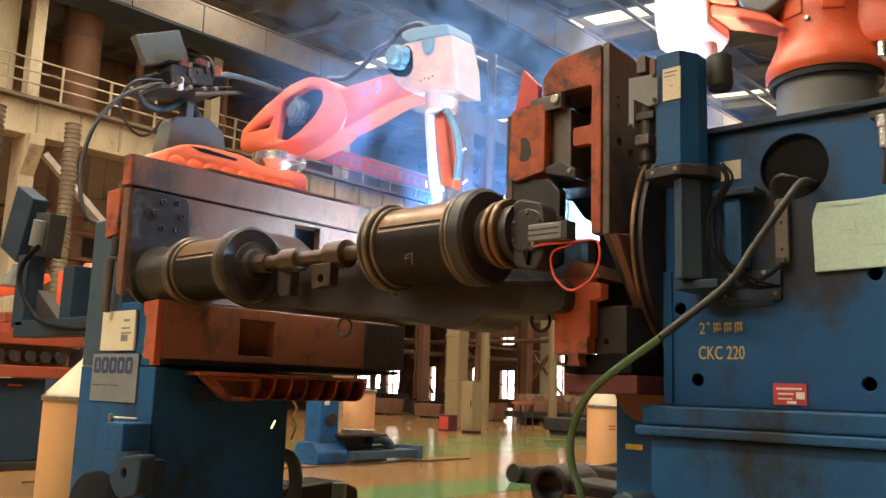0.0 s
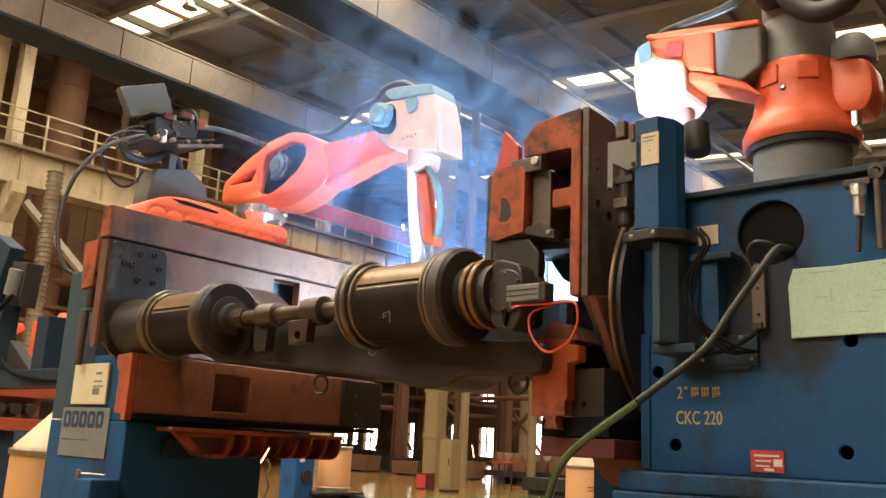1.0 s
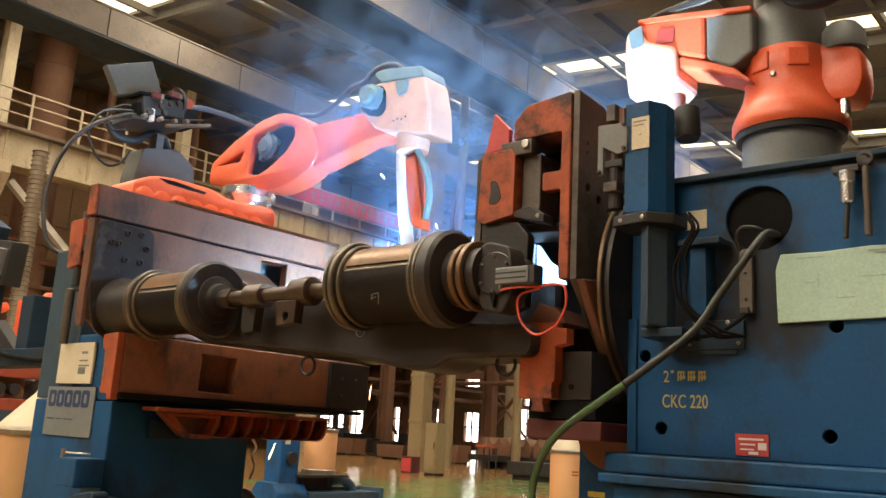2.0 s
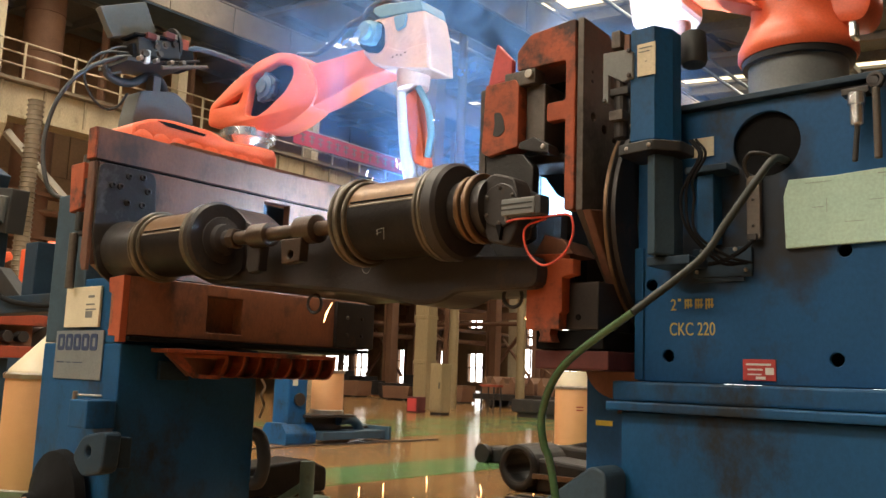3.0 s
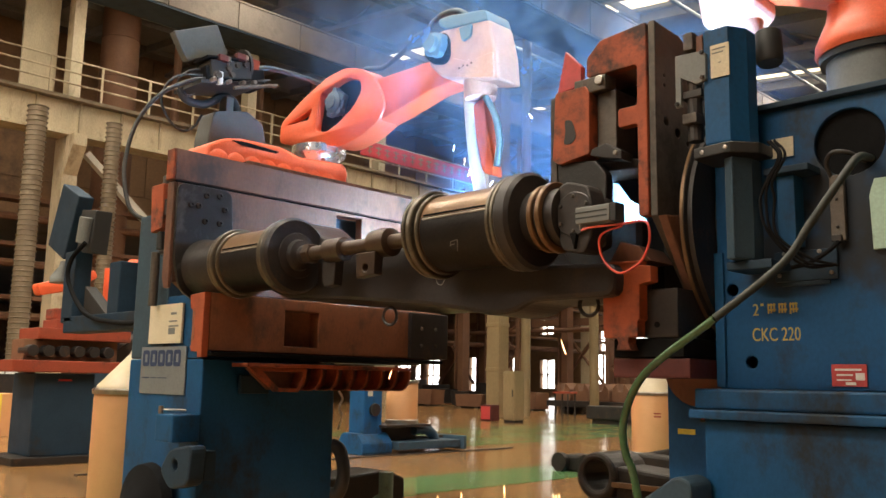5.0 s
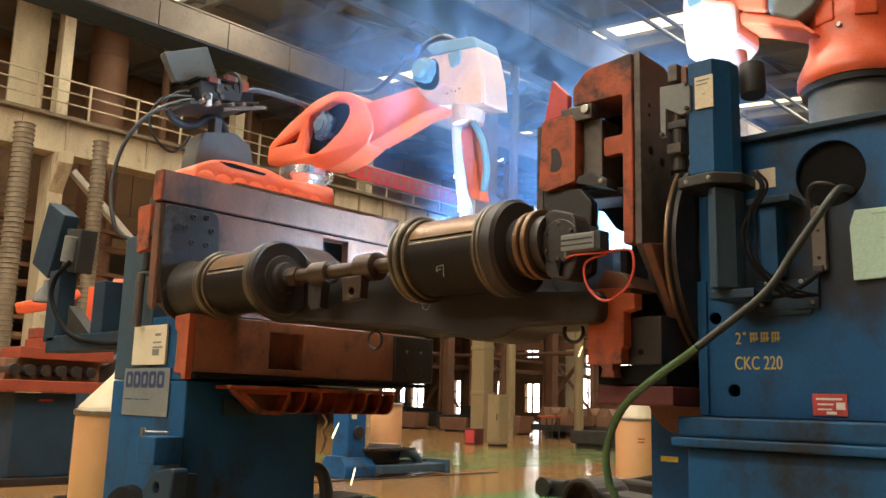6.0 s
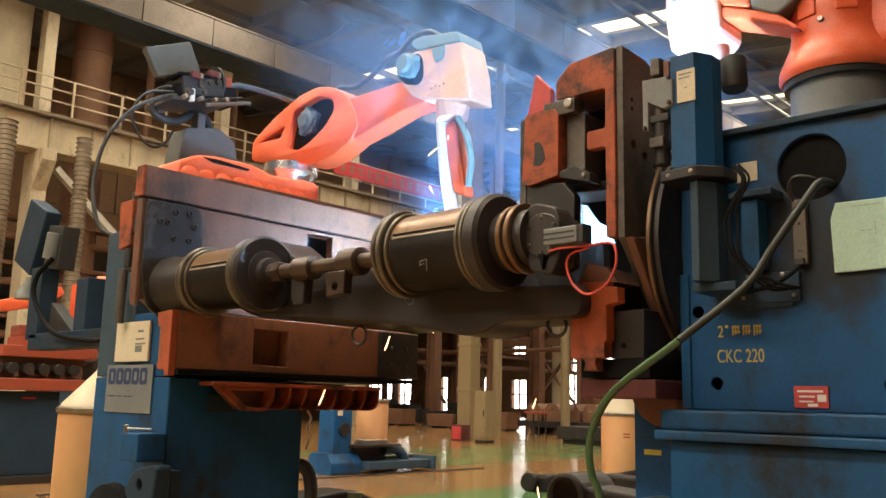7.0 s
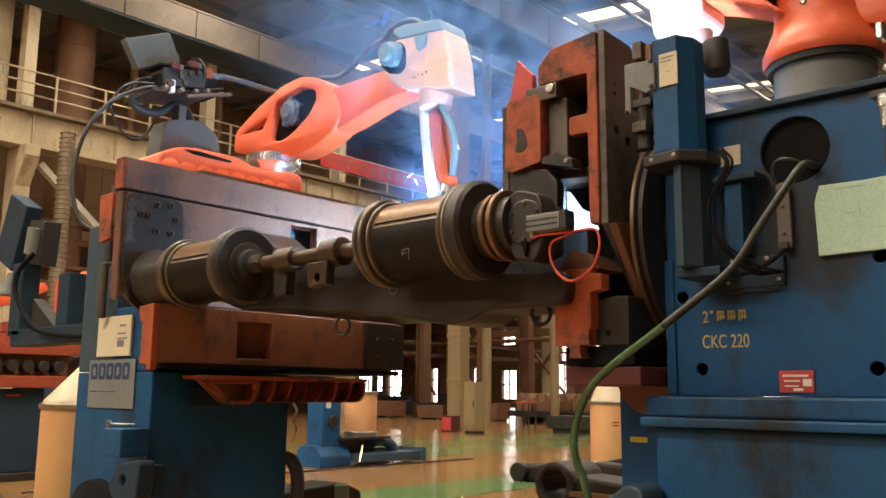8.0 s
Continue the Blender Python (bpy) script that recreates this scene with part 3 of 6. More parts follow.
def far_hall():
    """The columns, cabinets and stores in the depth of the hall."""
    c = thing("hall_post", (-15.6, 17.9, 0), "cream painted square hall post with a yellow base", "column", "hall posts", "structure")
    part("shaft", box(-15.85, -15.4, 17.7, 18.1, 0, 11.5, 0.02), TAN_POST, c)
    for z in (1.2, 2.4, 3.6):
        part("batten", box(-15.87, -15.38, 17.68, 18.12, z, z + 0.1, 0.01), TAN_POST, c)
    b = thing("hydrant_box", (-14.12, 15.95, 0), "red hydrant box against the hall post", "hydrant box")
    part("cabinet", box(-14.32, -13.98, 15.8, 16.1, 0, 0.38, 0.015), SIGN_DULL_RED, b)
    part("door", box(-14.29, -14.01, 15.78, 15.798, 0.04, 0.34, 0.004), SIGN_RED, b)
    b = thing("control_cabinet", (-13.1, 15.6, 0), "dirty cream control cabinet on the far floor", "cabinet")
    part("case", box(-13.35, -13.0, 15.5, 15.85, 0.06, 1.18, 0.015), TAN_POST, b)
    part("plinth", box(-13.33, -13.02, 15.52, 15.83, 0, 0.06, 0), DARK_STEEL, b)
    part("door", box(-13.33, -13.02, 15.48, 15.498, 0.12, 1.14, 0.004), TAN_POST, b)
    part("handle", box(-13.06, -13.04, 15.46, 15.48, 0.6, 0.75, 0.003), DARK_STEEL, b)
    for x, y, r, m, lab in ((-15.3, 18.7, 0.13, TAN_POST, "cream round service pipe"), (-15.0, 21.5, 0.14, TAN_POST, "cream round service pipe")):
        solo("stand_pipe", rod((x, y, 0), (x, y, 11.5), r, 16), m, lab, "pipe", "stand pipes", smooth=True)
    for x, y, w in ((-24.9, 26.3, 0.42), (-27.5, 30.5, 0.5), (-22, 29.5, 0.45), (-20.5, 31.5, 0.4), (-30.0, 27.0, 0.5), (-19.2, 33, 0.5), (-24, 36, 0.5), (-33, 38, 0.6)):
        c = thing("steel_post", (x, y, 0), "rust brown steel post in the depth of the hall", "column", "steel posts", "structure")
        part("web", box(x - w / 2, x + w / 2, y - 0.04, y + 0.04, 0, 9, 0), FAR_RUST, c)
        for s in (-1, 1):
            part("flange", box(x + s * w / 2 - 0.03, x + s * w / 2 + 0.03, y - 0.2, y + 0.2, 0, 9, 0), FAR_RUST, c)
    beams = bmesh.new()
    for z, y, x0, x1 in ((3.4, 31.0, -40, -8), (4.9, 31.4, -40, -8), (4.3, 27, -33, -9), (5.6, 26.5, -33, -6)):
        box(x0, x1, y - 0.12, y + 0.12, z, z + 0.3, 0, beams)
    for x in (-31, -23.5, -19):
        pipe([(x, 31.1, 0.8), (x + 2.4, 31.1, 3.5)], 0.09, 6, into=beams)
        pipe([(x + 2.4, 31.1, 0.8), (x, 31.1, 3.5)], 0.07, 6, into=beams)
    solo("far_steelwork", beams, FAR_RUST, "rust brown beams and braces in the depth of the hall", "steelwork", kind="structure")
    for x, y in ((-21.3, 25.2), (-17.6, 26.8), (-28.4, 33.0), (-35.5, 34.0), (-14.2, 27.4), (-12.4, 29.0)):
        tw = thing("lattice_column", (x, y, 0), "rust brown laced steel column", "column", "lattice columns", "structure")
        for dx in (-0.42, 0.42):
            part("leg", box(x + dx - 0.09, x + dx + 0.09, y - 0.15, y + 0.15, 0, 10.5, 0), FAR_RUST, tw)
        lace = bmesh.new()
        for k in range(9):
            z = 0.4 + k * 1.1
            rod((x - 0.4, y, z), (x + 0.4, y, z + 0.55), 0.035, 6, lace)
            rod((x + 0.4, y, z + 0.55), (x - 0.4, y, z + 1.1), 0.035, 6, lace)
        part("lacing", lace, FAR_RUST, tw)
    for y, z, r in ((23.5, 4.6, 0.1), (23.7, 5.3, 0.16), (28.0, 3.0, 0.09), (33.5, 6.2, 0.2), (23.6, 6.4, 0.2)):
        solo("cross_pipe", rod((-40, y, z), (-7, y, z), r, 10), FAR_RUST, "brown pipe crossing the far hall", "pipe", "cross pipes", "structure")
    random.seed(17)
    for k in range(14):
        x, y = -27.5 + k * 1.25 + random.uniform(-0.3, 0.3), 23.2 + random.uniform(-0.5, 0.9)
        w, h = random.uniform(0.4, 0.65), random.uniform(0.3, 0.62)
        b = thing("scrap_bin", (x, y, 0), "low rusty bin of offcuts on the far floor", "bin", "scrap bins")
        part("bin", slab([(x - w, 0.06), (x + w, 0.06), (x + w + 0.06, h), (x - w - 0.06, h)], "y", y - 0.35, y + 0.35, bevel=0.01), FAR_RUST if k % 2 else DARK_STEEL, b)
        for dx in (-w * 0.7, w * 0.7):
            part("runner", box(x + dx - 0.05, x + dx + 0.05, y - 0.33, y + 0.33, 0, 0.06, 0), DARK_STEEL, b)
    # rows of castings on low trolleys
    for x0, y0, n in ((-16.8, 22.3, 7), (-16.0, 26.2, 5)):
        t = thing("casting_trolley", (x0 + 1, y0, 0), "low dark trolley loaded with rusty castings", "trolley", "casting trolleys")
        part("deck", box(x0 - 0.2, x0 + 5.2, y0 - 0.5, y0 + 0.5, 0.22, 0.4, 0.01), DARK_STEEL, t)
        for k in range(3):
            part("wheel", rod((x0 + 0.4 + 2 * k, y0 - 0.45, 0.11), (x0 + 0.4 + 2 * k, y0 + 0.45, 0.11), 0.11, 14), DARK_STEEL, t)
        for k in range(n):
            x = x0 + k * 0.7
            shape = rounded([(x, 0.4), (x + 0.6, 0.4), (x + 0.58, 0.75), (x + 0.42, 0.95), (x + 0.36, 0.7), (x + 0.22, 0.7), (x + 0.16, 0.95), (x + 0.02, 0.78)], 0.05)
            part("casting", slab(shape, "y", y0 - 0.35, y0 + 0.35, bevel=0.015), FAR_RUST, t)
    b = thing("machine_bed", (-12.2, 16.9, 0), "long dark steel machine bed on the floor", "machine bed")
    part("bed", box(-12.1, -8.6, 17.0, 17.8, 0.12, 0.42, 0.03), DARK_STEEL, b)
    part("skirt", box(-12.0, -8.7, 17.1, 17.7, 0, 0.12, 0), DARK_STEEL, b)
    random.seed(5)
    for k in range(9):
        x, y = -30 + k * 0.9 + random.random() * 0.4, 25.6 + random.random() * 2.2
        h = random.uniform(0.5, 1.0)
        b = thing("parts_crate", (x, y, 0), "dark crate of steel parts on the far floor", "crate", "parts crates")
        part("crate", box(x - 0.45, x + 0.45, y - 0.4, y + 0.4, 0.05, h, 0.02), DARK_STEEL, b)
        part("skid", box(x - 0.42, x + 0.42, y - 0.36, y + 0.36, 0, 0.05, 0), FAR_RUST, b)
    s = thing("stool", (-13.6, 18.2, 0), "small stool with an orange-red top", "stool")
    part("top", box(-13.85, -13.35, 18.0, 18.4, 0.66, 0.72, 0.02), FAR_ORANGE, s)
    for dx in (-0.2, 0.2):
        for dy in (-0.15, 0.15):
            part("leg", rod((-13.6 + dx, 18.2 + dy, 0), (-13.6 + dx, 18.2 + dy, 0.66), 0.02, 8), DARK_STEEL, s)


far_hall()


def wire_drum(x, y, z=0.0, label="tan cardboard welding wire drum with a conical hood", hood=True, h=0.82, r=0.27, prints=(), low=False):
    d = thing("wire_drum", (x, y, z), label, "wire drum", "welding wire drums")
    part("barrel", lathe((x, y, z), (x, y, z + 1), [(0.0, r - 0.01), (0.05, r), (h - 0.06, r), (h - 0.05, r - 0.002), (h - 0.03, r - 0.002)], 48), CARDBOARD, d, smooth=True)
    part("band", lathe((x, y, z), (x, y, z + 1), [(0.0, r), (0.0, r + 0.012), (0.05, r + 0.014), (0.06, r + 0.004)], 48), BRIGHT_STEEL, d, smooth=True)
    part("band", lathe((x, y, z), (x, y, z + 1), [(h - 0.03, r), (h - 0.03, r + 0.012), (h, r + 0.016), (h + 0.012, r + 0.006), (h + 0.012, r - 0.01)], 48), BRIGHT_STEEL, d, smooth=True)
    if low:
        part("hood", lathe((x, y, z), (x, y, z + 2), [(h + 0.012, r - 0.012), (h + 0.03, r - 0.015), (h + 0.2, 0.19), (h + 0.205, 0.18), (h + 0.205, 0)], 48), DRUM_HOOD, d, smooth=True)
    elif hood:
        part("hood", lathe((x, y, z), (x, y, z + 2), [(h + 0.012, r - 0.012), (h + 0.03, r - 0.015), (h + 0.2, 0.1), (h + 0.26, 0.045), (h + 0.3, 0.03), (h + 0.3, 0)], 48), DRUM_HOOD, d, smooth=True)
    for a, dz in prints:
        ux, uy = math.sin(radians(a)), -math.cos(radians(a))
        part("print", box(x + ux * r - 0.045, x + ux * r + 0.045, y + uy * r - 0.003, y + uy * r + 0.003, z + dz, z + dz + 0.018, 0, turn=pose(0, 0, 0, 0, 0, a)), FAR_ORANGE, d)
    return d


wire_drum(-6.13, 2.99)
wire_drum(-6.28, 10.30, label="tan cardboard welding wire drum under a low hood", prints=((45, 0.55), (45, 0.51)), low=True)


# ---- the positioner's headstock ----
def headstock():
    h = thing("positioner_headstock", (-0.6, 3.9, 0), "blue painted welding positioner headstock, scuffed and sooty", "welding positioner")
    face = slab([(-1.66, 0.92), (0.9, 0.92), (0.9, 1.985), (-1.66, 1.985)], "y", 3.2, 3.224,
                [ring_pts(-1.135, 1.815, 0.125, 48), *[ring_pts(x, z, 0.024, 20) for x, z in ((-1.53, 1.02), (-0.905, 1.015), (-0.87, 1.395), (-1.60, 1.30))]], 0.004)
    part("front_plate", face, BLUE_SOOTY, h)
    part("body", box(-1.66, 0.9, 3.45, 4.7, 0.92, 1.985, 0.01), BLUE_DARK, h)
    part("side_plate", box(-1.66, -1.635, 3.226, 3.446, 0.92, 1.985, 0.003), BLUE, h)
    part("side_plate", box(0.87, 0.9, 3.226, 3.446, 0.92, 1.985, 0.003), BLUE, h)
    part("corner_strip", box(-1.668, -1.63, 3.185, 3.199, 0.925, 1.45, 0.003), BLUE, h)
    part("top_plate", box(-1.68, 0.92, 3.17, 4.72, 1.988, 2.012, 0.004), BLUE_DARK, h)
    # bore lined in black for the shade inside
    part("cable_bore", lathe((-1.135, 3.226, 1.815), (-1.135, 3.44, 1.815), [(0, 0.125), (0.2, 0.122), (0.21, 0.0)], 40), BLACK_HOLE, h)
    # base with its rim
    part("base", box(-1.69, 0.95, 3.12, 4.75, 0.0, 0.80, 0.008), BLUE, h)
    part("rim", box(-1.735, 0.97, 3.075, 4.78, 0.804, 0.84, 0.008), BLUE, h)
    part("rim", box(-1.72, 0.96, 3.10, 4.76, 0.843, 0.918, 0.01), BLUE, h)
    # flank below the faceplate
    part("flank", slab([(-2.0, 0), (-1.74, 0), (-1.74, 0.95), (-1.82, 0.95), (-1.84, 0.9), (-1.9, 0.86), (-1.96, 0.92), (-2.0, 0.96)], "y", 3.38, 4.2, bevel=0.006), BLUE, h)
    part("bearing_cheek", slab(ring_pts(-1.83, 1.0, 0.16, 20, 180, 360) + [(-1.67, 1.1), (-1.99, 1.1)], "y", 3.34, 3.376, bevel=0.004), OXIDE, h)
    part("foot_cover", slab(rounded([(-2.0, 0.30), (-1.70, 0.30), (-1.66, 0.36), (-1.66, 0.58), (-1.72, 0.60), (-1.95, 0.44), (-2.0, 0.40)], 0.03), "y", 2.95, 3.11, bevel=0.01), BLUE_GREY, h)
    part("foot_plinth", box(-1.98, -1.68, 2.97, 3.1, 0, 0.298, 0.006), BLUE_DARK, h)
    # switches on the flank
    sw = part("switch_box", box(-1.835, -1.755, 3.35, 3.378, 0.78, 0.83, 0.004), DARK_STEEL, h, "small black switch box with red buttons")
    for x in (-1.815, -1.775):
        part("button", rod((x, 3.35, 0.805), (x, 3.335, 0.805), 0.014, 16), SIGNAL_RED, sw)
    part("socket", box(-1.81, -1.76, 3.352, 3.378, 0.665, 0.69, 0.003), SIGN_WHITE, h)
    for x0, x1, z in ((-1.95, -1.87, 0.725), (-1.98, -1.92, 0.345)):
        part("tape", box(x0, x1, 3.374, 3.378, z, z + 0.022, 0), TAPE_YELLOW, h)
    part("tape", box(-1.835, -1.815, 3.374, 3.378, 0.85, 0.87, 0), TAPE_YELLOW, h)
    # writing and labels
    lettering("stencil", "CKC 220", (-1.525, 3.199, 1.10), 0.050, INK_YELLOW, h, 1.0, 0.68)
    lettering("stencil", "2", (-1.52, 3.199, 1.197), 0.045, INK_YELLOW, h, 1.0, 0.8)
    random.seed(11)
    for k in range(3):
        b = bmesh.new()
        x = -1.46 + k * 0.042
        for j in range(3):
            box(x + j * 0.011, x + j * 0.011 + 0.006, 3.1975, 3.199, 1.197 + random.random() * 0.012, 1.24, 0, b)
        box(x, x + 0.032, 3.1975, 3.199, 1.212, 1.219, 0, b)
        box(x, x + 0.03, 3.1972, 3.1987, 1.232, 1.238, 0, b)
        part("stencil", b, INK_YELLOW, h)
    part("stencil", box(-1.488, -1.476, 3.1975, 3.199, 1.232, 1.242, 0), INK_YELLOW, h)
    lab = part("warning_label", box(-1.233, -1.113, 3.193, 3.198, 0.935, 1.012, 0.001), SIGN_RED, h, "red warning label with white print")
    bars([(-1.22, -1.13, 0.99, 0.997), (-1.215, -1.16, 0.972, 0.978), (-1.215, -1.165, 0.955, 0.96), (-1.15, -1.12, 0.957, 0.982), (-1.185, -1.15, 0.94, 0.95)], 3.1925, SIGN_WHITE, lab)
    part("paper_tag", box(-1.425, -1.335, 3.192, 3.197, 1.795, 1.872, 0.001), PAPER, h, "yellowed paper tag")
    bd = part("notice_board", slab([(-1.065, 1.41), (-0.62, 1.418), (-0.6, 1.66), (-0.74, 1.668), (-0.9, 1.66), (-1.05, 1.662), (-1.062, 1.63), (-1.07, 1.6)], "y", 3.18, 3.199, bevel=0.003), BOARD, h, "pale green magnetic board, worn at the edges")
    bars([(-0.75, -0.66, 1.648, 1.652), (-0.73, -0.65, 1.638, 1.641), (-0.99, -0.9, 1.64, 1.642), (-0.97, -0.93, 1.55, 1.552), (-0.92, -0.918, 1.53, 1.58), (-0.86, -0.8, 1.49, 1.492), (-0.78, -0.7, 1.56, 1.562)], 3.1785, BOARD_INK, bd)
    part("soot_plate", box(-1.40, -1.22, 3.186, 3.198, 1.30, 1.315, 0.002), BLUE_DARK, h)
    part("cover_plate", box(-1.42, -1.19, 3.182, 3.198, 1.317, 1.43, 0.004), BLUE_DARK, h)
    for x, z in ((-1.4, 1.34), (-1.21, 1.34), (-1.25, 1.42), (-1.38, 1.42)):
        part("screw", rod((x, 3.182, z), (x, 3.172, z), 0.008, 10), BRIGHT_STEEL, h)
    return h


headstock()


def hangers():
    """Tools hung on the headstock's front."""
    a = thing("spray_nozzle", (-0.80, 3.12, 1.6), "steel nozzle with a bright collar on a black rod", "nozzle")
    part("collar", lathe((-0.80, 3.14, 1.93), (-0.80, 3.14, 1.6), [(0, 0.02), (0, 0.03), (0.04, 0.03), (0.045, 0.024), (0.11, 0.024), (0.115, 0.018), (0.115, 0.0)], 20), CHROME, a, smooth=True)
    part("rod", rod((-0.80, 3.14, 1.815), (-0.812, 3.14, 1.69), 0.0095, 12), BLACK_RUBBER, a)
    part("hook", box(-0.85, -0.76, 3.14, 3.2, 1.93, 1.955, 0.004), DARK_STEEL, a)
    part("nut", rod((-0.74, 3.15, 1.96), (-0.74, 3.12, 1.96), 0.02, 6), DARK_STEEL, a)
    b = thing("pin_wrench", (-0.735, 3.12, 1.6), "dark steel pin wrench with a ring head", "wrench")
    part("ring", slab(ring_pts(-0.735, 1.965, 0.028, 20), "y", 3.12, 3.14, [ring_pts(-0.735, 1.965, 0.014, 16)], 0.003), DARK_STEEL, b)
    part("bar", rod((-0.735, 3.13, 1.937), (-0.735, 3.13, 1.69), 0.013, 12), GREY_STEEL, b)
    part("peg", rod((-0.735, 3.14, 1.965), (-0.735, 3.2, 1.965), 0.008, 8), DARK_STEEL, b)
    g = thing("proximity_gauge", (-1.175, 3.15, 1.45), "worn steel flat bar under the cable opening", "gauge")
    part("bar", box(-1.20, -1.15, 3.165, 3.19, 1.45, 1.69, 0.004), GREY_STEEL, g)
    part("clip", box(-1.195, -1.16, 3.15, 3.164, 1.445, 1.47, 0.003), DARK_STEEL, g)
    for z in (1.5, 1.6, 1.66):
        part("screw", rod((-1.175, 3.165, z), (-1.175, 3.158, z), 0.006, 8), DARK_STEEL, g)
    # the long hose out of the opening
    hose = thing("earth_hose", (-1.7, 2.7, 0), "thick dusty green hose hanging from the cable opening", "hose")
    # one hose in two copies: shade in the upper colour, green-lit below
    part("hose", pipe([(-1.10, 3.38, 1.77), (-1.07, 3.22, 1.745), (-1.045, 3.02, 1.705), (-1.075, 2.94, 1.62), (-1.165, 2.89, 1.47), (-1.245, 2.84, 1.335), (-1.42, 2.70, 1.15)], 0.0138, 14, 10), HOSE_DARK, hose, "upper length in the darker, shaded copy", smooth=True)
    part("hose", pipe([(-1.42, 2.70, 1.15), (-1.65, 2.70, 1.0), (-1.74, 2.70, 0.90), (-1.782, 2.70, 0.78), (-1.77, 2.70, 0.68), (-1.74, 2.70, 0.61), (-1.66, 2.68, 0.3), (-1.55, 2.66, 0.02), (-1.2, 2.6, 0.02)], 0.0145, 14, 10), HOSE_GREEN, hose, smooth=True)
    lc = thing("looped_cable", (-1.17, 3.12, 1.7), "thin dark cable looped out of the opening", "cable")
    part("cable", pipe([(-1.19, 3.18, 1.67), (-1.2, 3.15, 1.73), (-1.17, 3.13, 1.765), (-1.12, 3.15, 1.76), (-1.09, 3.22, 1.74), (-1.08, 3.3, 1.75)], 0.008, 10), BLACK_RUBBER, lc, smooth=True)
    tc = thing("control_cable", (-1.35, 3.0, 1.3), "black control cables sagging beside the contact post", "cable")
    for k, off in enumerate((0.0, 0.010, 0.024)):
        part("cable", pipe([(-1.36 + off, 3.03, 1.82), (-1.31 + off, 3.0, 1.75), (-1.36 + off, 3.0, 1.66), (-1.385 + off * 1.8, 3.0 + off, 1.58 + off), (-1.36 + off, 3.02, 1.47), (-1.27 + off, 3.08, 1.36 + off), (-1.2 + off, 3.15, 1.36)], 0.0052, 8), BLACK_HOLE, tc, smooth=True)
    part("cable", pipe([(-1.17, 3.16, 1.45), (-1.2, 3.13, 1.41), (-1.27, 3.12, 1.37), (-1.33, 3.12, 1.36)], 0.008, 8), BLACK_HOLE, tc, smooth=True)


hangers()


def contact_post():
    """The post with the blue boxes beside the faceplate."""
    p = thing("contact_post", (-1.45, 3.05, 0.92), "blue earthing contact post with a tall box on a flange", "contact unit")
    up = slab([(-1.575, 2.97), (-1.475, 2.97), (-1.435, 3.045), (-1.435, 3.12), (-1.575, 3.12)], "z", 1.83, 2.285, bevel=0.006)
    part("upper_box", up, BLUE, p)
    tag = part("paper_label", box(-1.543, -1.468, 2.962, 2.968, 2.085, 2.215, 0.001), PAPER, p, "yellowed paper label")
    bars([(-1.535, -1.48, 2.195, 2.2), (-1.535, -1.49, 2.18, 2.184), (-1.51, -1.5, 2.14, 2.143)], 2.9615, GREY_PAINT, tag)
    part("flange", slab(rounded([(-1.625, 2.955), (-1.47, 2.93), (-1.385, 3.02), (-1.385, 3.14), (-1.625, 3.14)], 0.02), "z", 1.78, 1.822, bevel=0.005), BLACK_RUBBER, p, "black bolted flange")
    for x, y in ((-1.58, 2.955), (-1.48, 2.94)):
        part("bolt", rod((x, y + 0.004, 1.8), (x, y - 0.012, 1.8), 0.009, 8), BRIGHT_STEEL, p)
    lower = slab([(-1.51, 2.985), (-1.47, 2.965), (-1.43, 3.04), (-1.43, 3.12), (-1.51, 3.12)], "z", 1.39, 1.772, bevel=0.005)
    part("lower_box", lower, BLUE_GREY, p)
    part("lower_edge", rod((-1.471, 2.963, 1.40), (-1.471, 2.963, 1.765), 0.006, 8), BLUE_GREY, p)
    part("foot", slab([(-1.53, 3.02), (-1.36, 3.02), (-1.36, 3.185), (-1.53, 3.185)], "z", 1.352, 1.387, bevel=0.006), BLUE_DARK, p)
    part("small_channel", box(-1.365, -1.30, 3.1, 3.185, 1.44, 1.70, 0.005), BLUE, p)
    part("channel_cap", box(-1.40, -1.235, 3.07, 3.19, 1.704, 1.73, 0.005), BLUE_DARK, p)
    can = part("lamp_can", lathe((-1.41, 3.18, 2.30), (-1.40, 3.165, 2.16), [(0, 0.045), (0.005, 0.05), (0.12, 0.052), (0.135, 0.045), (0.135, 0.0)], 28), BLACK_RUBBER, p, "black cylindrical can", smooth=True)
    # pale clamp bracket towards the faceplate
    br = part("clamp_bracket", slab([(-1.69, 2.21), (-1.585, 2.205), (-1.56, 2.19), (-1.56, 2.085), (-1.6, 2.075), (-1.665, 2.115), (-1.665, 2.0), (-1.69, 2.0)], "y", 2.955, 2.975, bevel=0.003), GREY_PAINT, p, "pale grey bracket plate")
    for x, z in ((-1.572, 2.195), (-1.572, 2.095), (-1.68, 2.01)):
        part("bolt", rod((x, 2.955, z), (x, 2.942, z), 0.009, 8), DARK_STEEL, br)
    part("clamp", box(-1.645, -1.605, 2.94, 3.0, 2.215, 2.285, 0.004), GREY_STEEL, p)
    part("clamp", box(-1.60, -1.575, 2.96, 3.02, 2.2, 2.27, 0.004), OXIDE, p)
    part("valve", rod((-1.63, 3.0, 2.12), (-1.63, 3.0, 1.86), 0.03, 14), DARK_STEEL, p)
    part("valve_block", box(-1.66, -1.60, 2.95, 3.02, 1.925, 1.965, 0.004), GREY_STEEL, p)
    part("valve_block", box(-1.675, -1.585, 2.965, 3.04, 2.03, 2.06, 0.004), DARK_STEEL, p)


contact_post()


